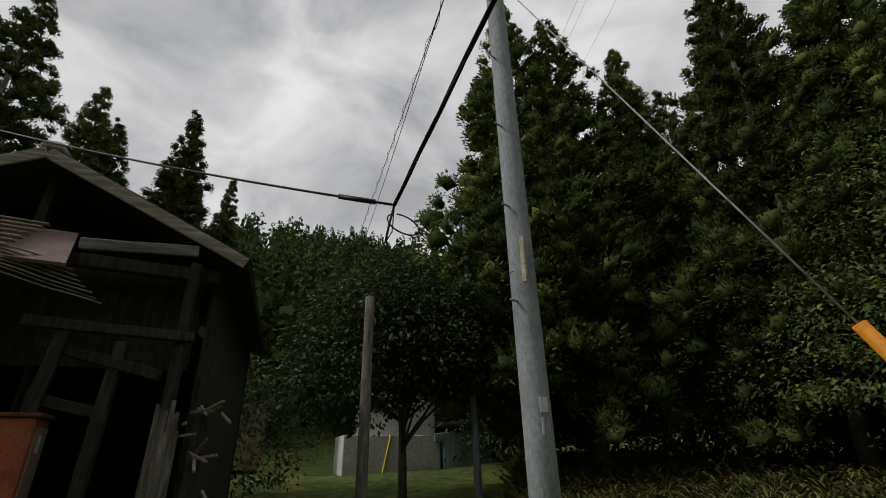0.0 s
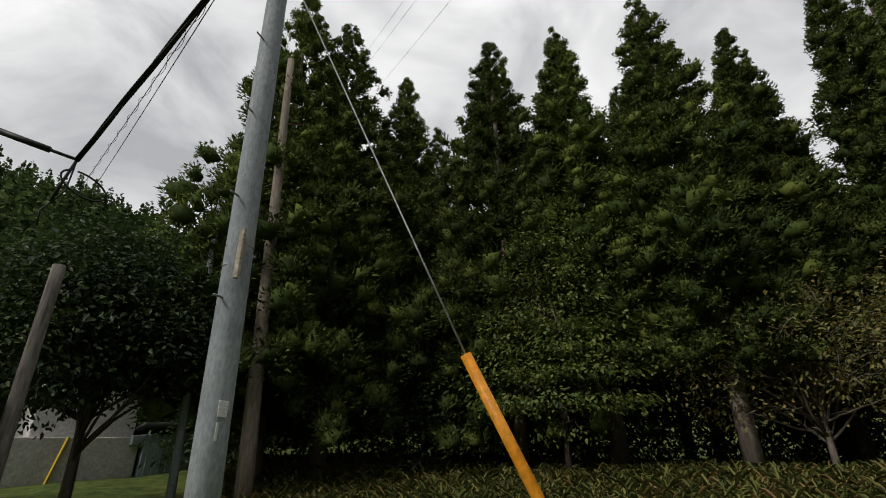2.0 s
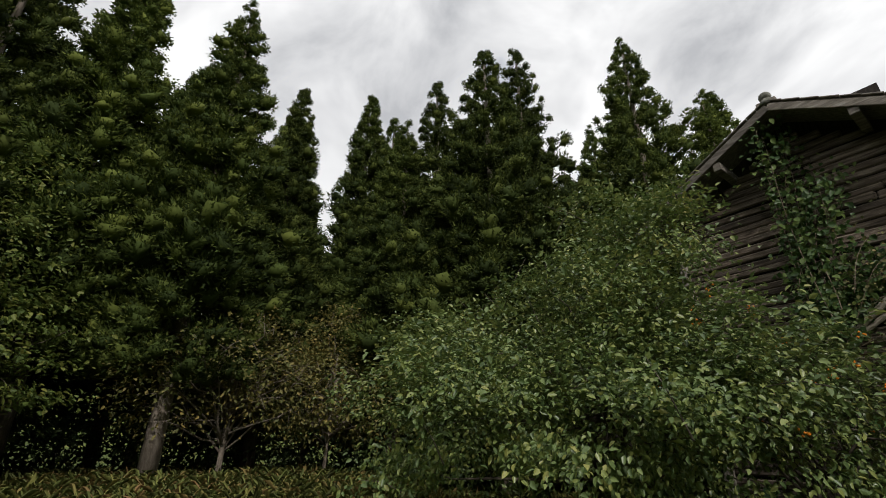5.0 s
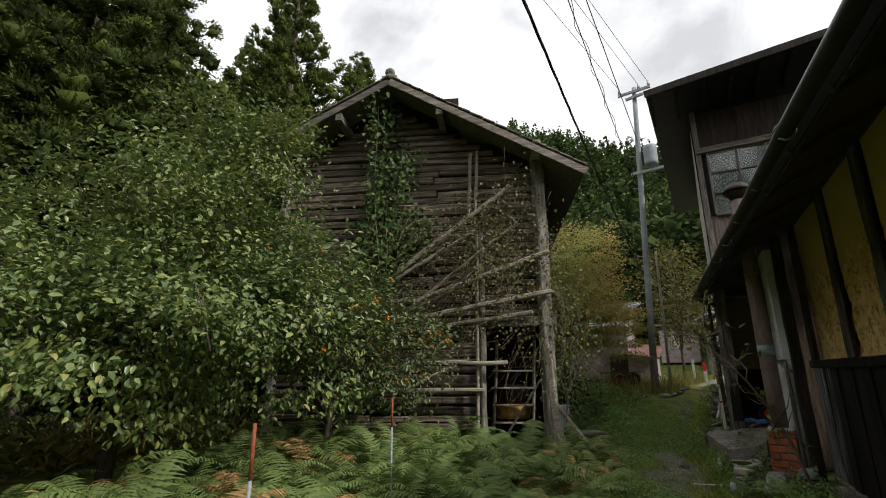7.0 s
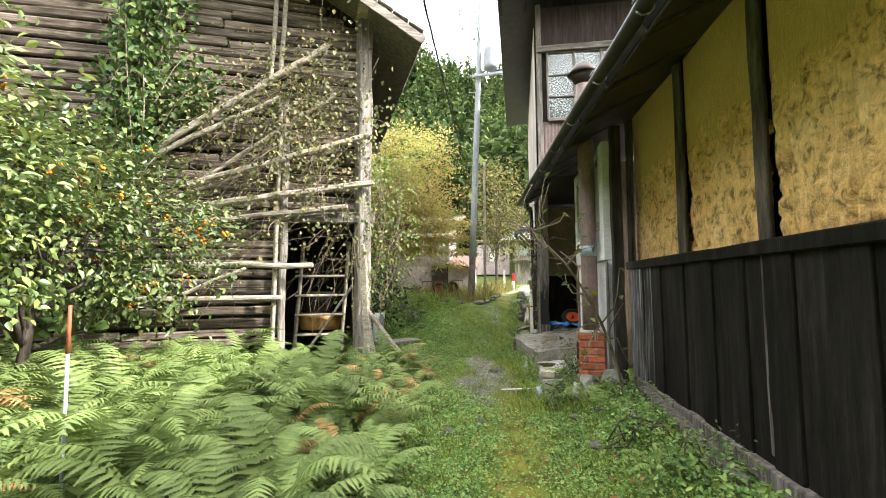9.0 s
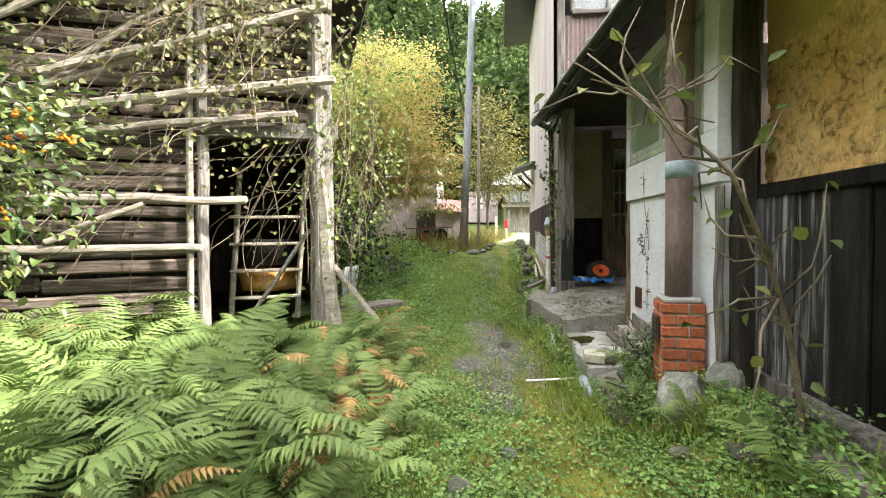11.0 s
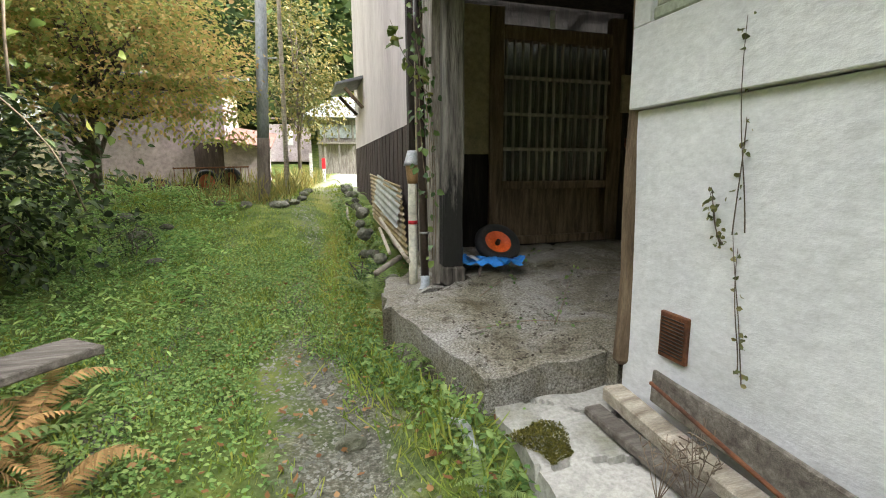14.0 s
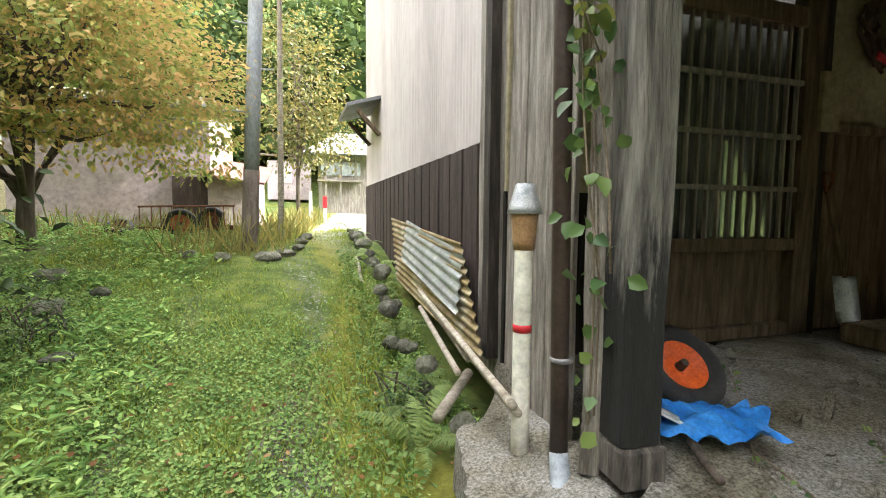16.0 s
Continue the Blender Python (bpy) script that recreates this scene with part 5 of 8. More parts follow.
broadleaf("understorey_tree", -11.0, -5.6, [(0, 0, 4.8, 1.5, 1.5, 1.5), (0.4, 0.3, 3.2, 2.0, 2.0, 0.9), (0.5, 0.2, 2.0, 2.2, 2.2, 0.6), (-0.2, 0.2, 6.2, 0.9, 0.9, 1.0)], 11000, 0.105, "light_leaf", "light green young tree at the edge of the cedars", (6.0, 0.08, 0.15), 8, 46, layered=0.6, tight=0.7)
broadleaf("bare_twig_tree", -13.6, -0.9, [(0, 0, 3.0, 1.9, 1.9, 1.0), (0.3, -1.2, 2.2, 1.4, 1.3, 0.9), (0, 1.3, 2.4, 1.3, 1.3, 0.9)], 7500, 0.1, "yellow_leaf", "thinly leaved tree with pale twigs and yellowing leaves", (3.0, 0.08, 0.3), 9, 70, bark="pale_bark", twigs=160)
broadleaf("thicket", -14.6, 1.6, [(0, 0, 2.4, 1.7, 1.7, 1.2), (0, 1.5, 2.0, 1.5, 1.5, 1.0), (0.1, 0.2, 4.0, 0.9, 0.9, 0.8)], 9000, 0.1, "yellow_leaf", "tangled thicket with yellowing leaves", (3.4, 0.06, 0.3), 10, 60, bark="pale_bark", twigs=120, category="shrub")
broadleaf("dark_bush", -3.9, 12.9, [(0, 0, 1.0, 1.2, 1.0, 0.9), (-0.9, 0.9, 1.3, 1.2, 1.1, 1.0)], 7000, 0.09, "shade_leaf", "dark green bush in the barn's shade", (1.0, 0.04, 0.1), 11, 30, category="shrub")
broadleaf("roadside_tree", -0.7, 24.0, [(0, 0, 4.2, 1.3, 1.3, 1.6), (0.3, 0.1, 2.6, 1.1, 1.1, 1.0)], 4200, 0.12, "yellow_leaf", "slim light green tree beyond the pole", (4.6, 0.07, 0.1), 12, 30)
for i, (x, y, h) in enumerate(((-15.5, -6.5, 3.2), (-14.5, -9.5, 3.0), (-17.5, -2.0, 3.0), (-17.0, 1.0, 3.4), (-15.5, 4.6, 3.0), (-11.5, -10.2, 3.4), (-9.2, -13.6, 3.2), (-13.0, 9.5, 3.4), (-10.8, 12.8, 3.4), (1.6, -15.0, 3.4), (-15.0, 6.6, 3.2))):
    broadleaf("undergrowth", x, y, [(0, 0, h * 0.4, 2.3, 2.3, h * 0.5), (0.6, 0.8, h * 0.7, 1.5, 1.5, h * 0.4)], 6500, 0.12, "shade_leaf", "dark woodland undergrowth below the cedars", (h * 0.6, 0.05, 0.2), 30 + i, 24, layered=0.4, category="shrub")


for i, (x, y, w, h, mt) in enumerate(((0.33, 8.12, 0.17, 0.2, "ivy"), (0.2, 7.75, 0.14, 0.13, "clover"), (0.5, 6.75, 0.16, 0.1, "clover"), (0.38, 6.1, 0.2, 0.13, "clover"), (0.55, 5.4, 0.2, 0.1, "clover"), (0.4, 4.8, 0.2, 0.13, "clover"), (-0.16, 12.35, 0.12, 0.14, "ivy"), (-2.6, 13.6, 0.3, 0.25, "shade_leaf"))):
    broadleaf("weed_clump", x, y, [(0, 0, h, w, w * 1.2, h), (0.04, 0.1, h * 1.4, w * 0.6, w * 0.6, h * 0.7)], 750, 0.028, mt, "leafy green weeds growing at the foot of the wall", (h * 1.3, 0.005, 0.03), 130 + i, 7, category="weed", tight=0.8)

# added shrubs with darkened leaves, filling the shaded depth behind the trunks
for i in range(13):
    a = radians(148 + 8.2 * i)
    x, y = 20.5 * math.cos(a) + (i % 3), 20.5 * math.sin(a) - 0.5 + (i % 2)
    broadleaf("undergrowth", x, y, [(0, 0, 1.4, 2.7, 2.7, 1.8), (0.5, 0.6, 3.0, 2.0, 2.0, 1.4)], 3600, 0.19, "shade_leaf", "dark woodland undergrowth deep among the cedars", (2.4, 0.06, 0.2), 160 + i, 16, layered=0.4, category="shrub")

# ---- ferns ----
def pinna_arrays(B, D, N, T, L, W, m):
    """Toothed tapering blades from B along D, folded a little at the rib; m teeth a side."""
    t = np.linspace(0, 1, 2 * m + 1)
    half = W * (1 - t ** 1.6) * np.where(np.arange(2 * m + 1) % 2, 1.0, 0.45) * 0.62 + 0.0006
    rib = B[:, None] + D[:, None] * (L[:, None] * t)[:, :, None] - N[:, None] * (0.22 * L[:, None] * t ** 2)[:, :, None]
    lift = N[:, None] * (0.25 * half)[None, :, None]
    S = T[:, None] * half[None, :, None]
    V = np.stack([rib + S + lift, rib, rib - S + lift], 2).reshape(-1, 3)
    k = 2 * m + 1
    base = (np.arange(len(B))[:, None] * k + np.arange(k - 1)[None]).ravel()[:, None] * 3
    return V, np.concatenate([base + np.array([0, 1, 4, 3]), base + np.array([1, 2, 5, 4])], 0)


def fern_mesh(seed, fronds=8, L=0.62, fine=True, material="fern"):
    r = np.random.default_rng(seed)
    VV, FF, off = [], [], 0
    for f in range(fronds):
        a = 6.283 * f / fronds + r.normal() * 0.3
        ln = L * (0.7 + 0.5 * r.random())
        rise = 0.85 + 0.55 * r.random()
        n = 24
        t = np.linspace(0.14, 1, n)
        out = np.array([math.cos(a), math.sin(a), 0])
        side = np.array([-math.sin(a), math.cos(a), 0])
        ax = out[None] * (ln * (0.35 * t + 0.65 * t ** 1.6))[:, None] + np.array([0, 0, 1]) * (ln * rise * (1.5 * t - 1.0 * t ** 2.2))[:, None]
        tang = unit(np.gradient(ax, axis=0))
        wid = ln * 0.21 * np.sin(np.pi * np.clip(0.10 + 0.9 * t, 0, 1)) ** 0.8 * (1 - 0.25 * t) + 0.01
        for s in (-1, 1):
            d = unit(side[None] * s + 0.35 * tang + np.array([0, 0, -0.12]) + 0.08 * r.normal(size=(n, 3)))
            nrm = unit(np.cross(tang, d) * s)
            nrm[nrm[:, 2] < 0] *= -1
            m = 7 if fine else 3
            V, F = pinna_arrays(ax, d, nrm, tang, wid, ln / n * (1.0 if fine else 0.85), m)
            VV.append(V)
            FF.append(F + off)
            off += len(V)
        S, F = strip_arrays(ax[:-1], ax[1:] - ax[:-1], np.linalg.norm(ax[1:] - ax[:-1], axis=1), np.full(n - 1, 0.006), r)
        F2 = F[:, :4]
        VV.append(S)
        FF.append(F2 + off)
        off += len(S)
    me_ob = np_mesh("fern", np.concatenate(VV), np.concatenate(FF), material)
    return me_ob


fern_fine = [fern_mesh(40 + i, 7 + i % 3, 0.6 + 0.08 * (i % 2)) for i in range(4)]
fern_plain = [fern_mesh(50 + i, 8 + i % 3, 0.62, False) for i in range(4)]
fern_dead = [fern_mesh(60, 6, 0.5, True, "dead_fern"), fern_mesh(61, 6, 0.55, False, "dead_fern")]
r = np.random.default_rng(9)
placed = []


def put_fern(x, y, fine, s, dead=False):
    src = fern_dead[0 if fine else 1] if dead else (fern_fine if fine else fern_plain)[r.integers(4)]
    ob = new("fern", src.data)
    ob.matrix_world = pose(x, y, float(gz(x, y)) - 0.03, r.normal() * 8, r.normal() * 8, r.random() * 360) @ Matrix.Diagonal((s, s, s * (0.9 + 0.3 * r.random()), 1))
    tagged(ob, "withered brown fern with curled fronds" if dead else "light green lady fern with arching fronds", "fern", "ferns beside the path")


def edge(y):
    return -1.18 - 0.07 * max(0, y - 4) - 0.3 * max(0, y - 9)


tries = 0
while len(placed) < 235 and tries < 6000:
    tries += 1
    x, y = -6.6 + 6.0 * r.random(), 2.6 + 9.2 * r.random()
    if x > edge(y) or (x < -2.2 and y > 9.0):
        continue
    q = barn.matrix_world.inverted() @ Vector((x, y, 0))
    if q.y > -0.35 and q.x < 0.3:
        continue
    if math.hypot(x + 6, y - 4.4) < 1.2:
        continue
    dmin = 0.24 if x > -4 else 0.33
    if any((x - a) ** 2 + (y - b) ** 2 < dmin ** 2 for a, b in placed):
        continue
    placed.append((x, y))
    near = x > -2.9 and y > 4.4
    put_fern(x, y, near, (0.66 + 0.42 * r.random()) * (0.75 if x > edge(y) - 0.35 else 1.0), r.random() < (0.22 if x > edge(y) - 0.6 else 0.07))
for x, y, s in ((0.3, 8.35, 0.62), (0.15, 7.75, 0.5), (0.28, 7.35, 0.5), (-0.12, 10.2, 0.5), (-0.2, 11.9, 0.5), (-0.05, 12.6, 0.45), (0.35, 6.6, 0.5), (0.34, 8.6, 0.5), (0.05, 11.5, 0.45), (0.02, 13.4, 0.45), (-0.1, 12.3, 0.4), (0.0, 14.2, 0.45), (-0.12, 14.0, 0.35), (0.05, 15.1, 0.45), (-0.15, 11.1, 0.35), (0.08, 16.0, 0.4), (0.1, 17.0, 0.45), (-0.15, 9.2, 0.35), (0.4, 5.6, 0.4)):
    put_fern(x, y, True, s)
for e in fern_fine + fern_plain + fern_dead:
    bpy.data.objects.remove(e)
# ferns and weeds of the far meadow
r = np.random.default_rng(77)
MV, MF, off = [], [], 0
for i in range(2400):
    a, d = radians(95 + 150 * r.random()), 5.5 + 12 * r.random() ** 0.7
    x, y = d * math.cos(a), d * math.sin(a) + 0.5
    if math.hypot(x + 1.8, y + 3.4) < 0.6 or (x > -1.2 and y > -4) or (y > 0.5 and x > -7.6):
        continue
    z0 = float(gz(x, y))
    n = 40
    ang = r.random(n) * 6.283
    D = np.stack([np.cos(ang), np.sin(ang), 0.6 + 0.8 * r.random(n)], 1)
    P = np.stack([x + 0.22 * r.normal(size=n), y + 0.22 * r.normal(size=n), np.full(n, z0 + 0.02)], 1) + D * 0.22 * r.random(n)[:, None]
    V, F = leaf_arrays(P, D, np.tile([0, 0, 1.0], (n, 1)) + 0.3 * r.normal(size=(n, 3)), 0.10 + 0.2 * r.random(n), 0.025 + 0.03 * r.random(n), 0.3)
    MV.append(V)
    MF.append(F + off)
    off += len(V)
tagged(np_mesh("meadow_weeds", np.concatenate(MV), np.concatenate(MF), "meadow"), "rough meadow of ferns and weeds before the cedars", "weeds", kind="stuff")


# ---- grass and clover on the track ----
def in_track(x, y):
    w = 0.12 * np.sin(1.3 * y) + 0.1 * np.sin(0.6 * y + 1)
    fade = np.clip(0.62 + 0.5 * np.sin(1.5 * y + 2.1 * x), 0.1, 1) * np.where(y > 11, 0.6, np.where(y < 8, 0.25, 1.0))
    k = fade * np.maximum(np.exp(-((x + 0.72 + w) / 0.22) ** 2), np.exp(-((x + 1.75 + w) / 0.16) ** 2) * 0.4)
    for cx, cy, a, b in BARE:
        k = np.maximum(k, np.exp(-(((x - cx) / (1.05 * a)) ** 2 + ((y - cy) / (1.05 * b)) ** 2) ** 2))
    return k


def tussock(x, y):
    return np.clip(np.sin(7.3 * x + 2.2 * np.sin(3.1 * y)) * np.sin(5.7 * y + 1.7 * np.sin(4.3 * x)), 0, 1)


r = np.random.default_rng(12)
n = 170000
x = -3.4 + 4.2 * r.random(n)
y = 3.0 + 17.0 * r.random(n) ** 1.25
dens = np.sin(1.9 * x + 0.8 * y) + np.sin(0.9 * y - 1.1 * x + 2) + 0.9 * r.normal(size=n)
lim = np.where(y < 9.6, 0.55, np.where(y < 12, -0.3, 0.25))
keep = (in_track(x, y) < 0.2 + 0.45 * r.random(n)) & (dens > -1.0) & (x < lim) & (r.random(n) > 0.75 * np.exp(-((x + 0.36) / 0.22) ** 2))
x, y = x[keep], y[keep]
n = len(x)
P = np.stack([x, y, gz(x, y) - 0.005], 1)
D = unit(np.stack([0.5 * r.normal(size=n), 0.5 * r.normal(size=n), np.ones(n)], 1))
V, F = strip_arrays(P, D, (0.016 + 0.05 * r.random(n) ** 2) * (0.7 + 1.1 * tussock(x + 0.4, y)), 0.005 + 0.005 * r.random(n), r)
tagged(np_mesh("grass", V, F, "grass"), "short green grass of the grassy track", "grass", kind="stuff")
n = 190000
x = -3.6 + 4.4 * r.random(n)
y = 3.0 + 12.5 * r.random(n) ** 1.1
dens = np.sin(1.5 * x - 0.9 * y + 1) + np.sin(1.2 * y + 0.7 * x) + 0.7 * r.normal(size=n)
lim = np.where(y < 9.6, 0.75, np.where(y < 12, -0.25, 0.2))
keep = (in_track(x, y) < 0.2 + 0.4 * r.random(n)) & (dens > -0.65) & (x < lim) & (r.random(n) > 0.8 * np.exp(-((x + 0.36) / 0.22) ** 2))
x, y = x[keep], y[keep]
n = len(x)
P = np.stack([x, y, gz(x, y) + 0.012 + (0.025 + 0.055 * tussock(x, y)) * r.random(n)], 1)
ang = r.random(n) * 6.283
D = np.stack([np.cos(ang), np.sin(ang), 0.25 * r.normal(size=n)], 1)
V, F = leaf_arrays(P, D, np.tile([0, 0, 1.0], (n, 1)) + 0.45 * r.normal(size=(n, 3)), 0.014 + 0.022 * r.random(n) ** 1.5, 0.012 + 0.016 * r.random(n))
tagged(np_mesh("ground_cover", V, F, "clover"), "low clover and ground cover leaves", "weeds", kind="stuff")
n = 1200
x, y = -2.2 + 2.9 * r.random(n), 4.0 + 9 * r.random(n)
ang = r.random(n) * 6.283
P = np.stack([x, y, gz(x, y) + 0.03], 1)
V, F = leaf_arrays(P, np.stack([np.cos(ang), np.sin(ang), 0.2 * r.normal(size=n)], 1), np.tile([0, 0, 1.0], (n, 1)) + 0.4 * r.normal(size=(n, 3)), 0.025 + 0.03 * r.random(n), 0.016 + 0.018 * r.random(n), -0.2)
tagged(np_mesh("fallen_leaves", V, F, "fallen"), "scattered brown fallen leaves", "leaves", kind="stuff")
n = 15000
x = np.where(r.random(n) < 0.9, -0.65, -1.75) + 0.3 * r.normal(size=n)
y = 3.5 + 13 * r.random(n)
x = x - (0.12 * np.sin(1.3 * y) + 0.1 * np.sin(0.6 * y + 1))
k = in_track(x, y) > 0.25 + 0.35 * r.random(n)
x, y = x[k], y[k]
n = len(x)
s = 0.005 + 0.014 * r.random(n) ** 3
P = np.stack([x, y, gz(x, y)], 1)
oct6 = np.array([(1, 0, 0), (0, 1, 0), (-1, 0, 0), (0, -1, 0), (0, 0, 0.7), (0, 0, -0.7)])
V = (P[:, None] + oct6[None] * s[:, None, None] * (0.7 + 0.6 * r.random((n, 6, 1)))).reshape(-1, 3)
i6 = np.arange(n)[:, None] * 6
F = np.concatenate([i6 + np.array(t) for t in ((0, 1, 4), (1, 2, 4), (2, 3, 4), (3, 0, 4))], 0)
tagged(np_mesh("gravel", V, F, "stone"), "loose grey gravel in the wheel tracks", "gravel", kind="stuff")

# rough weeds beyond the barn
r = np.random.default_rng(91)
WV, WF, off = [], [], 0
for i in range(520):
    x, y = -1.75 - 4.2 * r.random() ** 1.2, 10.0 + 9.5 * r.random()
    if x > -2.0 and y < 12 and r.random() < 0.5:
        continue
    q = barn.matrix_world.inverted() @ Vector((x, y, 0))
    if -5 < q.x < 0.3 and q.y > -0.2 and q.y < 5.4:
        continue
    z0, n, h = float(gz(x, y)), 22, 0.06 + 0.12 * r.random() + 0.10 * max(0.0, -2.6 - x)
    ang = r.random(n) * 6.283
    P = np.stack([x + 0.14 * r.normal(size=n), y + 0.14 * r.normal(size=n), z0 + h * r.random(n)], 1)
    D = np.stack([np.cos(ang), np.sin(ang), 0.2 + 0.5 * r.random(n)], 1)
    V, F = leaf_arrays(P, D, np.tile([0, 0, 1.0], (n, 1)) + 0.4 * r.normal(size=(n, 3)), 0.03 + 0.07 * r.random(n), 0.012 + 0.022 * r.random(n), 0.2)
    WV.append(V)
    WF.append(F + off)
    off += len(V)
tagged(np_mesh("rough_weeds", np.concatenate(WV), np.concatenate(WF), "clover"), "rough low weeds at the edge of the track", "weeds", kind="stuff")

# tall grass and weeds along the foot of the slabs and walls
r = np.random.default_rng(93)
n = 6000
f = r.random(n)
edge_x = np.interp(f, [0, 0.18, 0.36, 0.5, 0.62, 0.75, 1.0], [0.75, 0.6, 0.0, -0.06, -0.05, -0.32, -0.02])
edge_y = np.interp(f, [0, 0.18, 0.36, 0.5, 0.62, 0.75, 1.0], [4.5, 7.2, 7.9, 8.6, 9.6, 10.7, 15.0])
x = edge_x - 0.03 - 0.16 * np.abs(r.normal(size=n))
y = edge_y + 0.05 * r.normal(size=n)
P = np.stack([x, y, gz(x, y) - 0.01], 1)
D = unit(np.stack([0.55 * r.normal(size=n), 0.55 * r.normal(size=n), np.ones(n)], 1))
V, F = strip_arrays(P, D, 0.03 + 0.15 * r.random(n) ** 2.5, 0.005 + 0.005 * r.random(n), r)
tagged(np_mesh("slab_grass", V, F, "grass"), "uneven grass at the foot of the slabs", "grass", kind="stuff")
n = 5200
f = r.random(n)
x = np.interp(f, [0, 0.3, 0.5, 0.62, 0.75, 1.0], [0.78, 0.55, 0.05, -0.03, -0.3, 0.02]) - 0.25 * r.random(n)
y = np.interp(f, [0, 0.3, 0.5, 0.62, 0.75, 1.0], [4.3, 7.3, 8.2, 9.6, 10.7, 16.0]) + 0.1 * r.normal(size=n)
ang = r.random(n) * 6.283
P = np.stack([x, y, gz(x, y) + 0.02 + 0.12 * r.random(n) ** 2], 1)
V, F = leaf_arrays(P, np.stack([np.cos(ang), np.sin(ang), 0.3 * r.normal(size=n)], 1), np.tile([0, 0, 1.0], (n, 1)) + 0.4 * r.normal(size=(n, 3)), 0.02 + 0.035 * r.random(n), 0.012 + 0.02 * r.random(n))
tagged(np_mesh("wall_weeds", V, F, "clover"), "leafy weeds growing along the walls", "weeds", kind="stuff")

# leaf litter and bare creeper twigs lying on the slabs
r = np.random.default_rng(95)
n = 900
u, v = r.random(n), r.random(n)
clump = np.sin(5.1 * u + 3 * v) + np.sin(7 * v - 2 * u) + 0.8 * r.normal(size=n) > 0.2
u, v = u[clump], v[clump]
n = len(u)
x = np.where(u < 0.5, 0.0 + 1.2 * u, 0.62 + 5.2 * (u - 0.5))
y = 9.6 + 1.25 * v + np.where(u < 0.5, 0, 0.7 * v)
zt = np.where(x < 0.62, 0.335 + 0.12 * x + 0.11 * v, np.interp(x, [0.62, 4.3], [0.43, 0.57]) + 0.08 * v * np.interp(x, [0.62, 4.3], [1, 0.2]))
ang = r.random(n) * 6.283
P = np.stack([x, y, zt + 0.02], 1)
V, F = leaf_arrays(P, np.stack([np.cos(ang), np.sin(ang), 0.15 * r.normal(size=n)], 1), np.tile([0, 0, 1.0], (n, 1)) + 0.4 * r.normal(size=(n, 3)), 0.012 + 0.03 * r.random(n) ** 2, 0.006 + 0.012 * r.random(n), -0.2)
tagged(np_mesh("leaf_litter", V, F, "soil"), "dark dry leaf litter scattered on the concrete", "leaves", kind="stuff")

# moss cushion and dry seed stalks on the lower step
n = 2600
ang, rad = r.random(n) * 6.283, np.sqrt(r.random(n))
x = 0.115 + 0.11 * rad * np.cos(ang) * (1 + 0.4 * np.sin(3 * ang))
y = 9.27 + 0.17 * rad * np.sin(ang) * (1 + 0.3 * np.sin(2 * ang + 1))
P = np.stack([x, y, 0.205 + 0.022 * (1 - rad)], 1)
V, F = leaf_arrays(P, np.stack([r.normal(size=n), r.normal(size=n), 0.8 * np.ones(n)], 1), r.normal(size=(n, 3)) + np.array([0, 0, 1.0]), 0.008 + 0.008 * r.random(n), 0.005 + 0.004 * r.random(n))
tagged(np_mesh("moss", V, F, "moss_leaf"), "dark olive moss cushion on the concrete step", "moss", kind="stuff")
for j in range(3):
    x, y = 0.3 + 0.07 * j, 8.86 - 0.07 * (j % 2)
    stalk = thing("dry_weed", x, y, 0.19, "dry brown seed stalks standing on the step", "weed")
    paths = []
    for i in range(7):
        d = Vector((0.05 * r.normal(), 0.05 * r.normal(), 0.16 + 0.1 * r.random()))
        paths.append(([(0, 0, 0), d * 0.5 + Vector((0.006, 0, 0)), d], [0.002, 0.0016, 0.001]))
        for q in range(4):
            b = d * (0.6 + 0.1 * q)
            paths.append(([b, b + Vector((0.018 * r.normal(), 0.018 * r.normal(), 0.02))], [0.0012, 0.003]))
    tagged(tubes("stem", paths, "twig", stalk, "", 5), kind="stuff")

# pale seeding grass and dry stalks round the trailer, the pole and the lane
r = np.random.default_rng(97)
n = 9000
x, y = -6.0 + 6.6 * r.random(n), 15.8 + 12 * r.random(n) ** 1.3
k = (np.abs(x - 0.12 * y + 2.1) > 0.75) & ~((x < -1.3) & (y > 19.6)) & ~((x < -2.4) & (y < 17.2))
x, y = x[k], y[k]
n = len(x)
P = np.stack([x, y, gz(x, y) - 0.01], 1)
D = unit(np.stack([0.35 * r.normal(size=n), 0.35 * r.normal(size=n), np.ones(n)], 1))
V, F = strip_arrays(P, D, 0.12 + 0.38 * r.random(n) ** 2, 0.01 + 0.012 * r.random(n), r)
tagged(np_mesh("tall_grass", V, F, "yellow_leaf"), "pale seeding grass and weeds beside the lane", "grass", kind="stuff")


# ---- poles and wires ----
def taper(name, p, q, r0, r1, material, parent=None, label="", sides=16, n=6, category=""):
    p, q = Vector(p), Vector(q)
    if parent is not None:
        m = parent.matrix_world.inverted()
        p, q = m @ p, m @ q
    ob = tubes(name, [([p.lerp(q, i / n) for i in range(n + 1)], [r0 + (r1 - r0) * i / n for i in range(n + 1)])], material, parent, label, sides)
    return tagged(ob, category=category) if category else ob


def sub(parent, name, bm, material, label="", sm=False):
    bmesh.ops.transform(bm, matrix=parent.matrix_world.inverted(), verts=bm.verts)
    return part(name, bm, material, parent, label, sm)


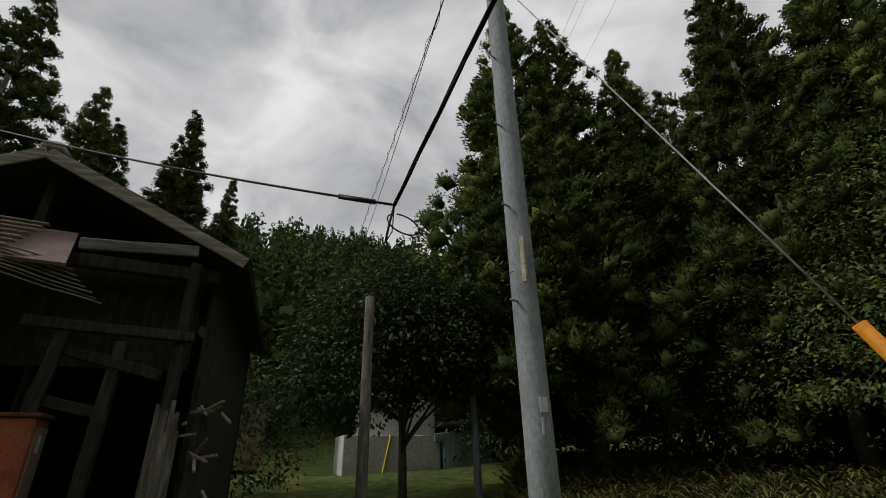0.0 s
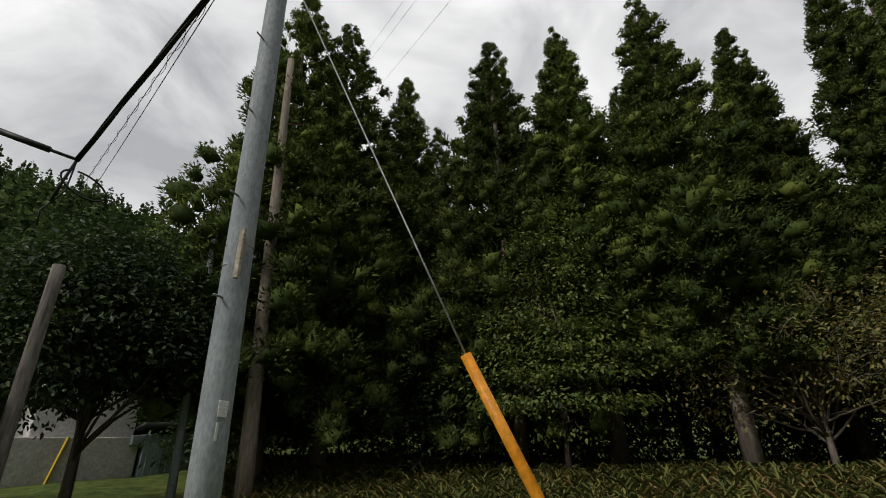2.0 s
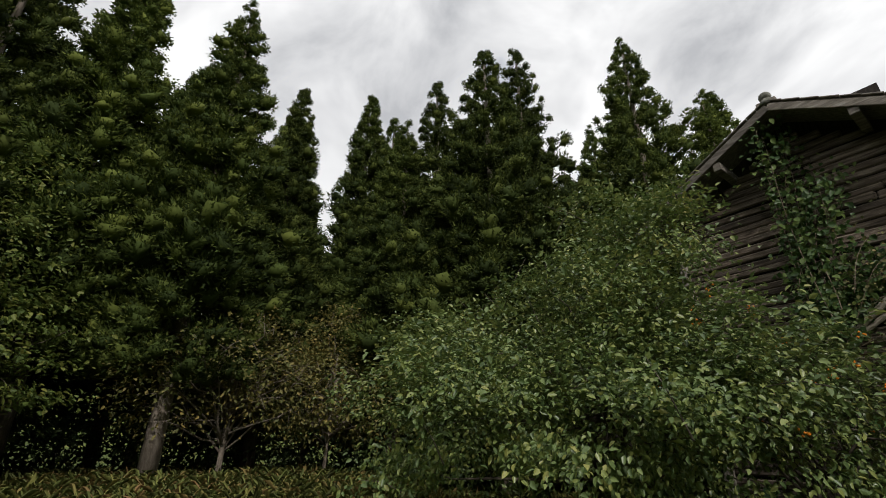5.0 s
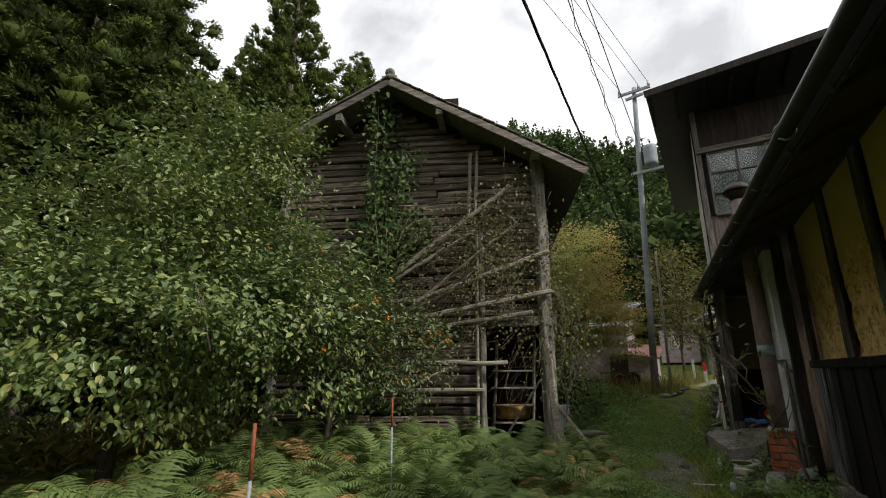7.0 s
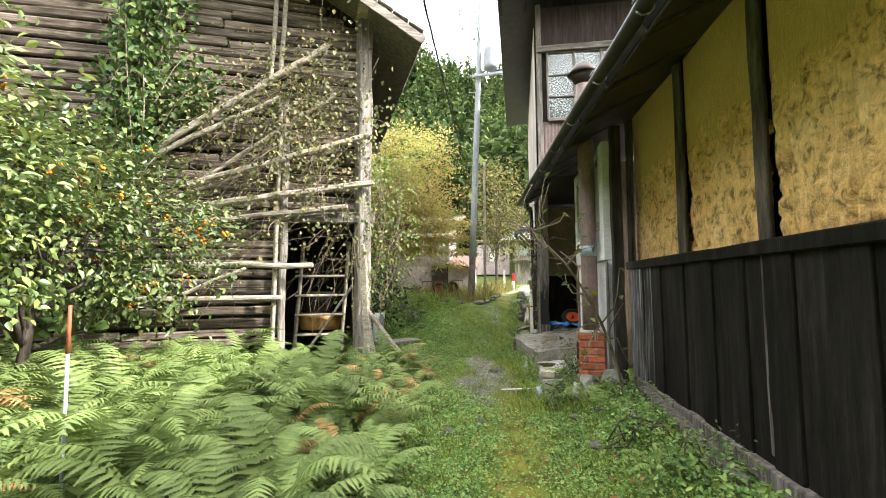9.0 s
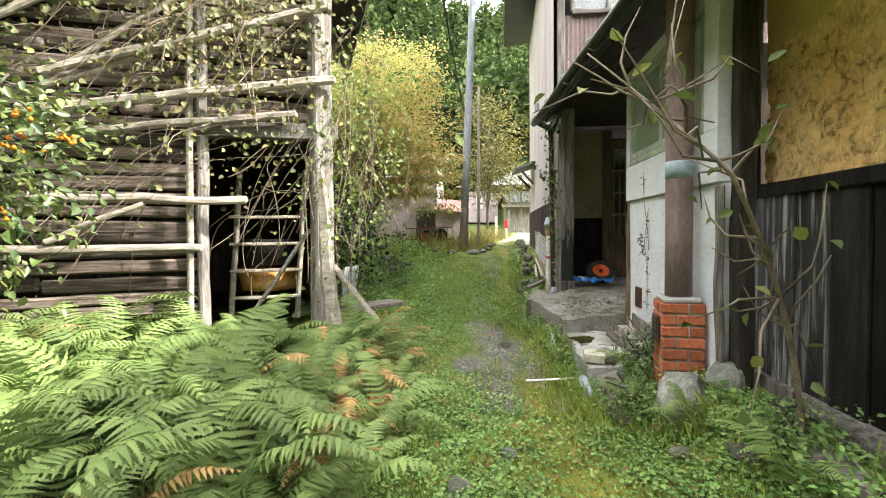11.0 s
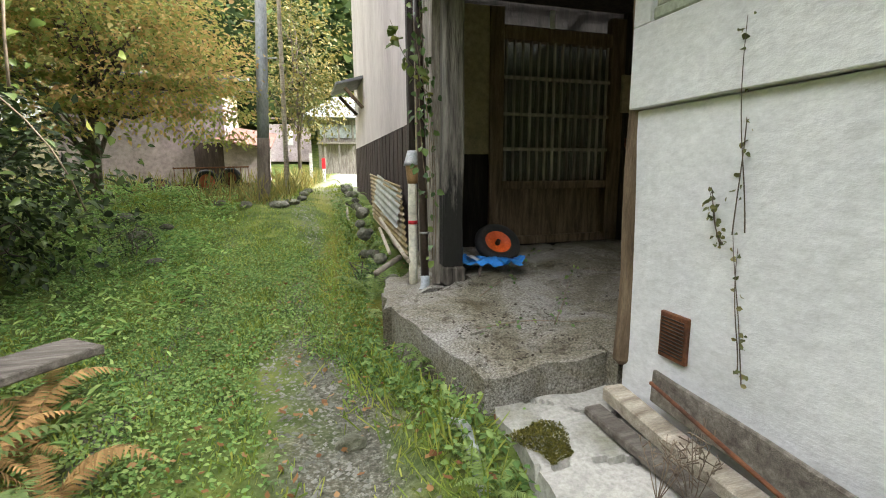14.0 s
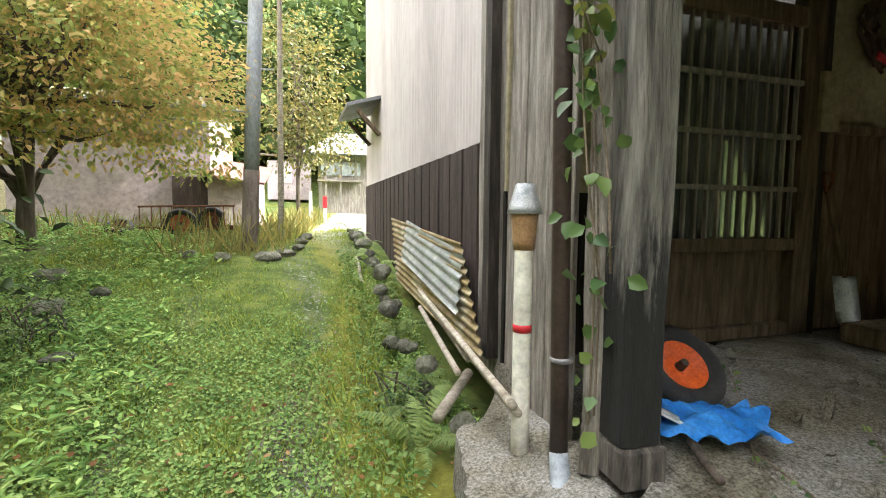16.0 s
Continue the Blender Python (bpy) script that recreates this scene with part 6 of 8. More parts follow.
near_pole = thing("concrete_pole", -1.82, -3.35, 0, "grey concrete utility pole with climbing bolts", "pole")
taper("shaft", (-1.84, -3.33, -0.1), (-1.70, -3.42, 10.5), 0.12, 0.085, "pole_grey", near_pole, sides=20)
for i in range(14):
    z = 2.2 + 0.45 * i
    f = z / 10.5
    a = 25 if i % 2 else 205
    c = Vector((-1.84 + 0.14 * f, -3.33 - 0.09 * f, z))
    d = Vector((math.cos(radians(a)), math.sin(radians(a)), 0))
    taper("climbing_bolt", c + d * 0.1, c + d * 0.2, 0.009, 0.009, "pole_grey", near_pole, sides=6, n=1)
for z in (2.92, 3.1):
    taper("band", (-1.8, -3.36, z), (-1.8, -3.36, z + 0.02), 0.112, 0.112, "steel_wire", near_pole, "steel strap", 20, 1)
sub(near_pole, "strapped_board", box(0.03, 0.05, 0.42, at(-1.74, -3.2, 3.0, 0, 0, 20), 0.004), "pole_wood")
sub(near_pole, "number_plate", box(0.075, 0.006, 0.11, at(-1.81, -3.215, 1.83, 0, 0, 10), 0.002), "white_plate", "small white number plate")
sub(near_pole, "number_strip", box(0.02, 0.006, 0.12, at(-1.79, -3.215, 1.68, 0, 0, 10), 0.002), "white_plate")

GT, GD = Vector((-2.0, -1.13, 1.94)), Vector((-0.282, 0.314, -0.907))
guy = thing("guy_wire", -2.5, -0.5, 0, "steel guy wire with an orange plastic guard", "guy wire")
gtop = Vector((-1.72, -3.35, 6.7))
taper("wire", gtop, GT, 0.0055, 0.0055, "steel_wire", guy, sides=6)
taper("guard", GT, GT + GD * 2.2, 0.027, 0.027, "orange", guy, "orange plastic guard", 14, 4)

taper("wooden_post", (-1.23, -8.0, 0.05), (-1.2, -8.05, 4.1), 0.1, 0.085, "old_wood_v", None, "leaning grey weathered wooden post", 10, 8, "post")
bare = thing("bare_cedar", -5.68, -10.5, 0.1, "leaning pale-barked cedar trunk, bare up to its dark top", "tree")
taper("trunk", (-5.68, -10.5, 0.1), (-5.4, -10.66, 13.0), 0.2, 0.1, "pale_bark", bare, sides=12, n=8)
for i in range(16):
    a, z = 2.4 * i, 3.5 + 0.5 * i
    c = Vector((-5.68 + 0.0217 * z, -10.5 - 0.0124 * z, z))
    taper("dead_branch", c, c + Vector((0.9 * math.cos(a), 0.9 * math.sin(a), -0.15)), 0.02, 0.006, "bark", bare, sides=5, n=2)
taper("far_pole", (-4.77, -12.05, 0.2), (-4.63, -12.1, 8.0), 0.1, 0.07, "pole_grey", None, "slim grey pole before the dark cedars", 10, 4, "pole")

upole = thing("utility_pole", -1.37, 16.3, 0.8, "tall grey utility pole with crossarms and a transformer", "pole")
PB, PT = Vector((-1.37, 16.3, 0.6)), Vector((-0.92, 16.3, 10.55))


def on_pole(z):
    return PB.lerp(PT, (z - 0.6) / 9.95)


taper("shaft", on_pole(1.85), PT, 0.095, 0.07, "pole_grey", upole, sides=18)
taper("base", PB, on_pole(1.86), 0.108, 0.1, "pole_foot", upole, "brown stained foot", 18)
for z, w in ((10.35, 1.0), (10.15, 0.55)):
    c = on_pole(z)
    sub(upole, "crossarm", beam(c + Vector((-w / 2, -0.12, -0.04)), c + Vector((w / 2, -0.12, 0.04)), 0.07, 0.09, 1, 0), "grey_pipe")
c = on_pole(7.45)
sub(upole, "crossarm", beam(c + Vector((-0.25, -0.14, 0)), c + Vector((1.15, -0.14, 0.1)), 0.07, 0.08, 1, 0), "grey_pipe")
taper("transformer", on_pole(7.65) + Vector((0.36, -0.12, 0)), on_pole(8.3) + Vector((0.34, -0.12, 0)), 0.2, 0.2, "grey_pipe", upole, "grey transformer drum", 18)
for dx, z in ((-0.45, 10.4), (0.45, 10.45), (0.15, 10.42), (0.85, 7.55), (1.0, 7.6), (-0.15, 8.6)):
    taper("insulator", on_pole(z) + Vector((dx, -0.12, 0)), on_pole(z) + Vector((dx, -0.12, 0.16)), 0.05, 0.03, "white_plate", upole, "white insulator", 10, 2)
for i in range(12):
    z = 2.6 + 0.55 * i
    d = Vector((0.13 if i % 2 else -0.13, -0.03, 0))
    taper("climbing_bolt", on_pole(z) + d * 0.7, on_pole(z) + d * 1.9, 0.011, 0.011, "pole_grey", upole, sides=6, n=1)
taper("thin_post", (-1.0, 17.5, 0.7), (-0.95, 17.5, 5.2), 0.05, 0.035, "pole_wood", None, "thin pale wooden post beside the utility pole", 10, 8, "post")

KNOT = Vector((-0.58, -3.0, 3.22))
cable = thing("service_cable", -0.58, -3.0, 3.2, "thick black twisted service cable with a tied knot", "cable")


def strand(name, pts, rad, material="wire", parent=cable, sides=6):
    m = parent.matrix_world.inverted()
    return tubes(name, [([m @ p for p in pts], [rad] * len(pts))], material, parent, "", sides)



def bez(a, b, c, n):
    return [a * (1 - t) ** 2 + b * 2 * t * (1 - t) + c * t * t for t in (i / n for i in range(n + 1))]


path = bez(on_pole(4.2) + Vector((-0.1, -0.1, 0)), Vector((-1.75, 7.0, 6.0)), KNOT, 110)
for ph in (0, 2.1, 4.2):
    strand("core", [p + 0.0085 * Vector((math.cos(i * 0.55 + ph), 0, math.sin(i * 0.55 + ph))) for i, p in enumerate(path)], 0.0085)
strand("tail", [KNOT, KNOT + Vector((0.03, -0.02, -0.16)), KNOT + Vector((0.05, -0.03, -0.3))], 0.009)
strand("tail", [KNOT, KNOT + Vector((0.0, -0.05, -0.2)), KNOT + Vector((0.08, -0.06, -0.36)), KNOT + Vector((0.07, -0.05, -0.46))], 0.005)
strand("loop", [KNOT + Vector((-0.02 - 0.11 * math.sin(a) - 0.05 * (1 - math.cos(a)), 0.01, -0.08 - 0.08 * (1 - math.cos(a)))) for a in np.linspace(0, 6.0, 24)], 0.006)
lead = sag(KNOT, Vector((3.4, -5.3, 4.75)), 0.05, 30)
strand("lead", lead, 0.01)
strand("sleeve", lead[1:4], 0.02)
lines = thing("overhead_wires", -1, 10, 10, "overhead wires strung between the poles", "wires")
LA, LB = on_pole(7.0) + Vector((-0.1, -0.1, 0)), Vector((-2.9, -32.0, 13.5))
sp = sag(LA, LB, 0.5, 260)
strand("spiral", [p + 0.05 * Vector((math.cos(i * 0.9), 0, math.sin(i * 0.9))) for i, p in enumerate(sp)], 0.006, parent=lines, sides=4)
strand("line", sp, 0.01, parent=lines, sides=5)
strand("line", sag(on_pole(8.6), Vector((-3.6, -32.0, 14.0)), 0.6, 60), 0.012, parent=lines, sides=5)
for dx, e in ((-0.45, (-18.0, -23.7, 27.0)), (0.45, (-16.2, -23.2, 28.6)), (0.15, (-17.0, -22.4, 29.4))):
    strand("line", sag(on_pole(10.5) + Vector((dx, -0.1, 0.06)), e, 0.3, 40), 0.008, parent=lines, sides=5)

# ---- shed with the red board, behind the start ----
shed = thing("tumbledown_shed", 2.6, -7, 0, "dark tumbledown wooden shed with a sagging lean-to roof", "shed")


def spart(name, bm, material, parent=shed, label=""):
    bmesh.ops.transform(bm, matrix=shed.matrix_world.inverted(), verts=bm.verts)
    return part(name, bm, material, parent, label)


# walls, roof and posts near-black: the shed's backlit shade put into colour
AP, SE, SW = Vector((2.75, -5.2, 4.5)), Vector((0.62, -5.2, 3.46)), Vector((5.0, -5.2, 3.4))
for e, nm in ((SE, "roof"), (SW, "roof")):
    V, F = roof_sheet(AP, AP + Vector((0, -6, 0)), e + Vector((0, -6, 0)), e, 0.07 if e is SW else -0.07, 6, 8)
    raw(nm, local(V, shed), F, "dark_wood", shed)
    spart("bargeboard", beam(AP + Vector((0, 0.04, -0.02)), e + Vector((0, 0.04, -0.02)), 0.03, 0.13, 6, 0.008), "old_wood", label="grey bargeboard")
spart("ridge_tile", beam(AP + Vector((0, 0.05, 0.08)), AP + Vector((0, -6, 0.08)), 0.22, 0.14, 4, 0.01, 0.05), "stone")
spart("tie_beam", beam((0.9, -5.5, 3.35), (4.8, -5.5, 3.55), 0.12, 0.14, 5, 0.01), "dark_wood")
spart("king_post", beam((2.75, -5.5, 3.4), (2.75, -5.5, 4.4), 0.1, 0.1, 3, 0.01), "dark_wood")
spart("side_wall", box(0.06, 5.2, 3.4, at(0.95, -8.2, 1.7), 0), "dark_wood")
spart("back_wall", box(4, 0.06, 3.8, at(2.9, -10.9, 1.9), 0), "dark_wood")
spart("far_wall", box(0.06, 5.2, 3.4, at(4.8, -8.2, 1.7), 0), "dark_wood")
spart("gable_boards", box(3.4, 0.05, 1.2, at(2.8, -5.75, 2.95), 0), "dark_wood")
spart("eave_plank", beam((2.14, -5.0, 3.42), (1.08, -5.0, 3.46), 0.04, 0.12, 6, 0.012), "old_wood", label="pale loose eave plank")
V, F = roof_sheet((2.0, -4.55, 3.05), (4.6, -4.55, 3.2), (4.6, -5.3, 3.75), (2.3, -5.3, 3.65), 0.03, 5, 8)
raw("lean_to_roof", local(V, shed), F, "flue", shed, "faded brown lean-to roofing")
for i in range(7):
    spart("roof_slat", beam((2.5, -4.62 - 0.09 * i, 3.2 + 0.075 * i), (4.6, -4.62 - 0.09 * i, 3.33 + 0.075 * i), 0.07, 0.015, 3, 0.006), "pole_wood")
for i in range(8):
    spart("loose_slat", beam((1.7 + 0.05 * i, -4.7, 2.75 + 0.05 * i), (2.7, -4.5, 3.0 + 0.03 * i), 0.02, 0.012, 4, 0.02, seed=i), "old_wood")
for a, b, w in (((1.1, -5.25, 0), (1.12, -5.25, 3.4), 0.11), ((1.66, -5.1, 0), (1.58, -5.1, 2.5), 0.11), ((2.25, -5.0, 0), (2.05, -5.05, 2.6), 0.12), ((0.75, -5.4, 0), (0.8, -5.4, 2.4), 0.06)):
    spart("post", beam(a, b, w, w, 8, 0.015), "dark_wood")
for a, b in (((2.2, -5.05, 2.45), (1.2, -5.1, 2.2)), ((2.2, -5.1, 2.0), (1.6, -5.1, 1.85)), ((2.35, -4.95, 2.62), (1.0, -5.2, 2.6))):
    spart("rail", beam(a, b, 0.09, 0.1, 5, 0.015), "dark_wood")
r = np.random.default_rng(5)
for i in range(26):
    x, z = 0.62 + 0.5 * r.random(), 0.3 + 1.7 * r.random()
    spart("stacked_stick", beam((x, -5.3 - 0.1 * r.random(), z), (x - 0.3 + 0.2 * r.random(), -5.0 + 0.3 * r.random(), z + 0.1 * r.normal()), 0.025, 0.025, 2, 0.005, 0.004), "old_wood")
for i in range(9):
    spart("leaning_slat", beam((0.95 + 0.03 * i, -5.05 - 0.02 * i, 0.1), (0.98 + 0.025 * i, -5.2, 1.7 + 0.35 * r.random()), 0.04, 0.012, 4, 0.01), "burnt_post")
locker = thing("red_cabinet", 2.2, -4.75, 0, "rusty red metal cabinet standing before the shed", "cabinet")
sub(locker, "body", box(0.8, 0.4, 1.8, at(2.33, -4.85, 0.9, 0, 0, 8), 0.01), "rust_red")
sub(locker, "top", box(0.86, 0.46, 0.03, at(2.33, -4.85, 1.815, 0, 0, 8), 0.006), "rust")
sub(locker, "door", box(0.02, 0.3, 1.66, at(1.925, -4.9, 0.9, 0, 0, 8), 0.004), "flue", "paler side door")
sub(locker, "notice", box(0.004, 0.09, 0.13, at(1.912, -4.87, 1.6, 0, 0, 8), 0), "plaster_white", "torn paper label")

# ---- white house behind the trees ----
wh = thing("white_house", -5, -19, 0.7, "low whitewashed house with a blue metal annexe", "house")
sub(wh, "wall", box(3.6, 3, 1.5, at(-3.85, -19.5, 1.35), 0.02), "plaster_white")
sub(wh, "upper_wall", box(2.7, 3, 1.5, at(-4.2, -19.9, 2.85), 0.02), "plaster_white")
sub(wh, "annexe", box(2.0, 2.6, 1.6, at(-6.75, -19.2, 1.4), 0.02), "blue_sheet")
for i in range(9):
    sub(wh, "sheet_rib", box(0.03, 0.02, 1.58, at(-7.6 + 0.21 * i, -17.89, 1.4), 0.004), "blue_sheet")
sub(wh, "annexe_roof", box(2.4, 3.1, 0.08, at(-6.8, -19.2, 2.3, 8, 0, 0), 0.01), "grey_roof")
sub(wh, "roof", box(3.2, 3.6, 0.1, at(-4.2, -19.9, 3.75, 10, 0, 0), 0.01), "grey_roof")
sub(wh, "wall_unit", box(0.35, 0.2, 0.3, at(-5.55, -17.92, 2.0), 0.02), "grey_pipe", "small grey wall unit")
sub(wh, "leaning_pole", beam((-3.4, -17.8, 0.6), (-3.75, -18.0, 2.1), 0.07, 0.07, 2, 0), "yellow")
tagged(part("small_house", box(3, 3, 2.6, at(2.4, -24, 2.2), 0.02), "brown_wood", None), "small brown house far behind the shed", "house")

# ---- hut, cart and far houses up the track ----
hut = thing("pink_hut", -3.2, 20.5, 1.0, "low hut with dull pink walls and a red tin roof", "hut")
sub(hut, "wall", box(3.4, 2.6, 2.2, at(-4.1, 21.5, 2.05), 0.01), "plaster_pink")
sub(hut, "annexe", box(0.95, 2.0, 1.0, at(-1.98, 21.1, 1.5), 0.01), "plaster_pink")
sub(hut, "roof", box(1.25, 2.4, 0.05, at(-1.95, 21.0, 2.2, 12, 8, 0), 0.008), "red_roof", "red tin roof")
sub(hut, "main_roof", box(3.8, 3.2, 0.08, at(-4.3, 21.6, 3.3, 8, 0, 0), 0.01), "grey_roof")
# dark panel standing in for a patch of shadow on the wall
sub(hut, "dark_door", box(0.7, 0.05, 1.0, at(-2.75, 20.18, 1.5), 0.005), "brown_clad")
back = thing("yellow_house", -6, 27, 1.3, "pale ochre house half hidden by the maple", "house")
sub(back, "wall", box(7, 4, 3.6, at(-6.5, 27, 2.8), 0.02), "cream")
sub(back, "roof", box(8, 5, 0.12, at(-6.5, 27, 4.7, 10, 0, 0), 0.01), "grey_roof")
for i in range(3):
    sub(back, "window", box(1.0, 0.06, 0.9, at(-8.5 + 2.0 * i, 24.98, 3.2), 0.01), "plaster_white")
cart = thing("rusty_trailer", -2.4, 18.1, 0.95, "rusty iron trailer frame with old wheels in the weeds", "trailer")
for z in (1.05, 1.38):
    sub(cart, "rail", beam((-3.1, 18, z), (-1.72, 18, z + 0.03), 0.025, 0.03, 3, 0.004), "rust")
for i in range(10):
    x = -3.08 + 0.15 * i
    sub(cart, "bar", beam((x, 18, 1.02), (x + 0.02 * math.sin(i * 2), 18, 1.4), 0.014, 0.014, 1, 0), "rust")
sub(cart, "bed", box(1.3, 0.7, 0.05, at(-2.4, 18.4, 1.04), 0.005), "rust")


def wheel_part(parent, c, R, w, m, rim_mat):
    """A tyre and its dished rim about c, turned by m."""
    bm = bmesh.new()
    n, k = 28, 10
    rings = []
    for i in range(n):
        a = 2 * math.pi * i / n
        ring = []
        for j in range(k):
            b = 2 * math.pi * j / k
            rr = R - w * 0.5 + w * 0.5 * math.cos(b)
            ring.append(bm.verts.new((rr * math.cos(a), rr * math.sin(a), w * 0.5 * math.sin(b) + (0.004 if i % 2 and abs(b) < 1 else 0))))
        rings.append(ring)
    for i in range(n):
        for j in range(k):
            bm.faces.new((rings[i][j], rings[(i + 1) % n][j], rings[(i + 1) % n][(j + 1) % k], rings[i][(j + 1) % k]))
    mm = parent.matrix_world.inverted() @ Matrix.Translation(c) @ m
    bmesh.ops.transform(bm, matrix=mm, verts=bm.verts)
    part("tyre", bm, "rubber", parent, "black rubber tyre", True)
    bm = bmesh.new()
    prof = [(0.0, 0.03), (0.16, 0.03), (0.2, 0.0), (0.55, 0.0), (0.62, 0.02), (0.9, 0.24), (1.0, 0.3)]
    rows = []
    ri = R - w * 0.9
    for q, h in prof:
        rows.append([bm.verts.new((q * ri * math.cos(2 * math.pi * i / 28), q * ri * math.sin(2 * math.pi * i / 28), h * w)) for i in range(28)])
    for a, b in zip(rows, rows[1:]):
        for i in range(28):
            bm.faces.new((a[i], a[(i + 1) % 28], b[(i + 1) % 28], b[i]))
    bmesh.ops.remove_doubles(bm, verts=bm.verts, dist=0.0005)
    bmesh.ops.transform(bm, matrix=mm, verts=bm.verts)
    rim = part("rim", bm, rim_mat, parent, "orange-red painted rim", True)
    bm = bmesh.new()
    bmesh.ops.create_cone(bm, segments=14, radius1=0.2 * ri, radius2=0.16 * ri, depth=0.5 * w, cap_ends=True, matrix=Matrix.Translation((0, 0, 0.2 * w)))
    bmesh.ops.transform(bm, matrix=mm, verts=bm.verts)
    part("hub", bm, "iron", rim, "dark hub")


wheel_part(cart, Vector((-2.49, 17.85, 1.12)), 0.24, 0.11, pose(0, 0, 0, 80, 10, 10), "rust_red")
wheel_part(cart, Vector((-2.1, 18.2, 1.18)), 0.22, 0.11, pose(0, 0, 0, 85, 0, -15), "rust")
wheel_part(cart, Vector((-3.35, 18.0, 1.06)), 0.2, 0.1, pose(0, 0, 0, 30, 10, 0), "rust")
old = thing("old_house", 1.4, 36, 1.3, "old timber house with a grey sheet roof at the track's end", "house")
sub(old, "wall", box(3.0, 4, 3.6, at(2.05, 36.5, 2.6), 0.02), "old_wood_v")
for i in range(4):
    sub(old, "post", box(0.1, 0.1, 2.9, at(0.7 + 0.75 * i, 34.0, 2.7), 0.01), "old_wood_v")
sub(old, "balcony", box(2.2, 0.8, 0.1, at(1.4, 34.2, 2.85), 0.01), "old_wood")
sub(old, "window_band", box(2.0, 0.06, 0.7, at(1.5, 34.45, 3.5), 0.01), "zinc")
hip = bmesh.new()
lo = [hip.verts.new(q) for q in ((-0.5, 33.4, 4.15), (4.2, 33.4, 4.15), (4.2, 39.5, 4.15), (-0.5, 39.5, 4.15))]
hi = [hip.verts.new(q) for q in ((1.4, 35.6, 5.5), (2.6, 35.6, 5.5), (2.6, 37.6, 5.5), (1.4, 37.6, 5.5))]
hip.faces.new(lo[::-1])
hip.faces.new(hi)
for i in range(4):
    hip.faces.new((lo[i], lo[(i + 1) % 4], hi[(i + 1) % 4], hi[i]))
sub(old, "roof", hip, "grey_roof", "grey hipped sheet roof")
sub(old, "side", box(0.9, 3.0, 3.0, at(3.9, 36.5, 2.8), 0.01), "plaster_white")
pale = thing("pale_house", -1.0, 42, 1.4, "pale low house beyond the bend", "house")
sub(pale, "wall", box(2.6, 3, 2.4, at(-1.1, 42, 3.2), 0.02), "plaster_pink")
sub(pale, "window", box(0.5, 0.06, 0.9, at(-1.2, 40.48, 3.5), 0.01), "plaster_white")
sub(pale, "roof", box(3.8, 3.6, 0.1, at(-1.1, 42, 4.9, 6, 0, 0), 0.01), "flue")
for i, (x, y, h, mt) in enumerate(((-0.35, 24, 0.95, "plaster_white"), (0.06, 24, 0.7, "red_tape"))):
    z = float(gz(x, y))
    pst = thing("marker_post", x, y, z, "white and red marker post beside the track" if i else "white marker post beside the track", "post")
    sub(pst, "shaft", box(0.1, 0.1, h, at(x, y, z + h / 2), 0.01), "plaster_white")
    if i:
        sub(pst, "cap", box(0.12, 0.12, 0.35, at(x, y, z + h - 0.1), 0.01), mt, "red upper band")


# ---- stones ----
def rock(name, x, y, z, s, seed, material="stone", label="rough grey fieldstone with pale lichen", flat=0.7, category="stone", group=""):
    bm = bmesh.new()
    bmesh.ops.create_icosphere(bm, subdivisions=3 if max(s) > 0.12 else 2, radius=1)
    for v in bm.verts:
        d = v.co.normalized()
        k = 1 + 0.32 * noise.noise(d * 1.1 + Vector((seed * 3.7, seed, 0))) + 0.14 * noise.noise(d * 3.1 + Vector((0, seed * 1.9, 4)))
        q = d * k
        for ax in (Vector((0.6, 0.5, 0.62)), Vector((-0.7, 0.3, 0.64)), Vector((0.2, -0.9, 0.4)), Vector((0, 0, 1))):
            e = q.dot(ax) - flat
            if e > 0:
                q -= ax * e * 0.85
        v.co = Vector((q.x * s[0], q.y * s[1], q.z * s[2]))
    bmesh.ops.transform(bm, matrix=pose(x, y, z, 0, 0, seed * 47), verts=bm.verts)
    ob = part(name, bm, material, None, "", False)
    return tagged(ob, label, category, group)


rock("boulder", 0.34, 7.52, 0.27, (0.14, 0.15, 0.2), 1, label="large grey-green boulder with pale lichen")
rock("boulder", 0.6, 7.6, 0.36, (0.1, 0.11, 0.15), 2, label="pointed pale boulder beside the brick base")
for i, (x, y, s) in enumerate(((0.78, 7.3, 0.1), (0.72, 7.1, 0.09), (0.5, 7.0, 0.1), (0.6, 6.7, 0.09), (0.35, 6.9, 0.08), (0.3, 7.75, 0.09), (0.62, 5.9, 0.07), (0.2, 6.4, 0.07), (0.45, 6.3, 0.08), (0.18, 7.15, 0.07), (0.74, 6.55, 0.09), (-0.95, 6.9, 0.09), (-0.7, 7.3, 0.06), (-0.62, 9.8, 0.08))):
    rock("stone", x, y, float(gz(x, y)) + 0.02, (s * 1.0, s * 0.8, s * 0.55), 10 + i, "moss_stone", group="loose stones by the wall")
r = np.random.default_rng(31)
for i in range(26):
    y = 11.75 + 6.4 * i / 26 + 0.1 * r.normal()
    x = sx(y) - 0.28 - 0.12 * r.random()
    s = 0.04 + 0.06 * r.random() ** 2
    rock("stone", x, y, float(gz(x, y)) + 0.1 + 0.22 * r.random() * (1 - i / 30), (s * 1.2, s * 1.1, s), 40 + i, "moss_stone", group="stone footing of the tall house", label="grey fieldstone in the low footing")
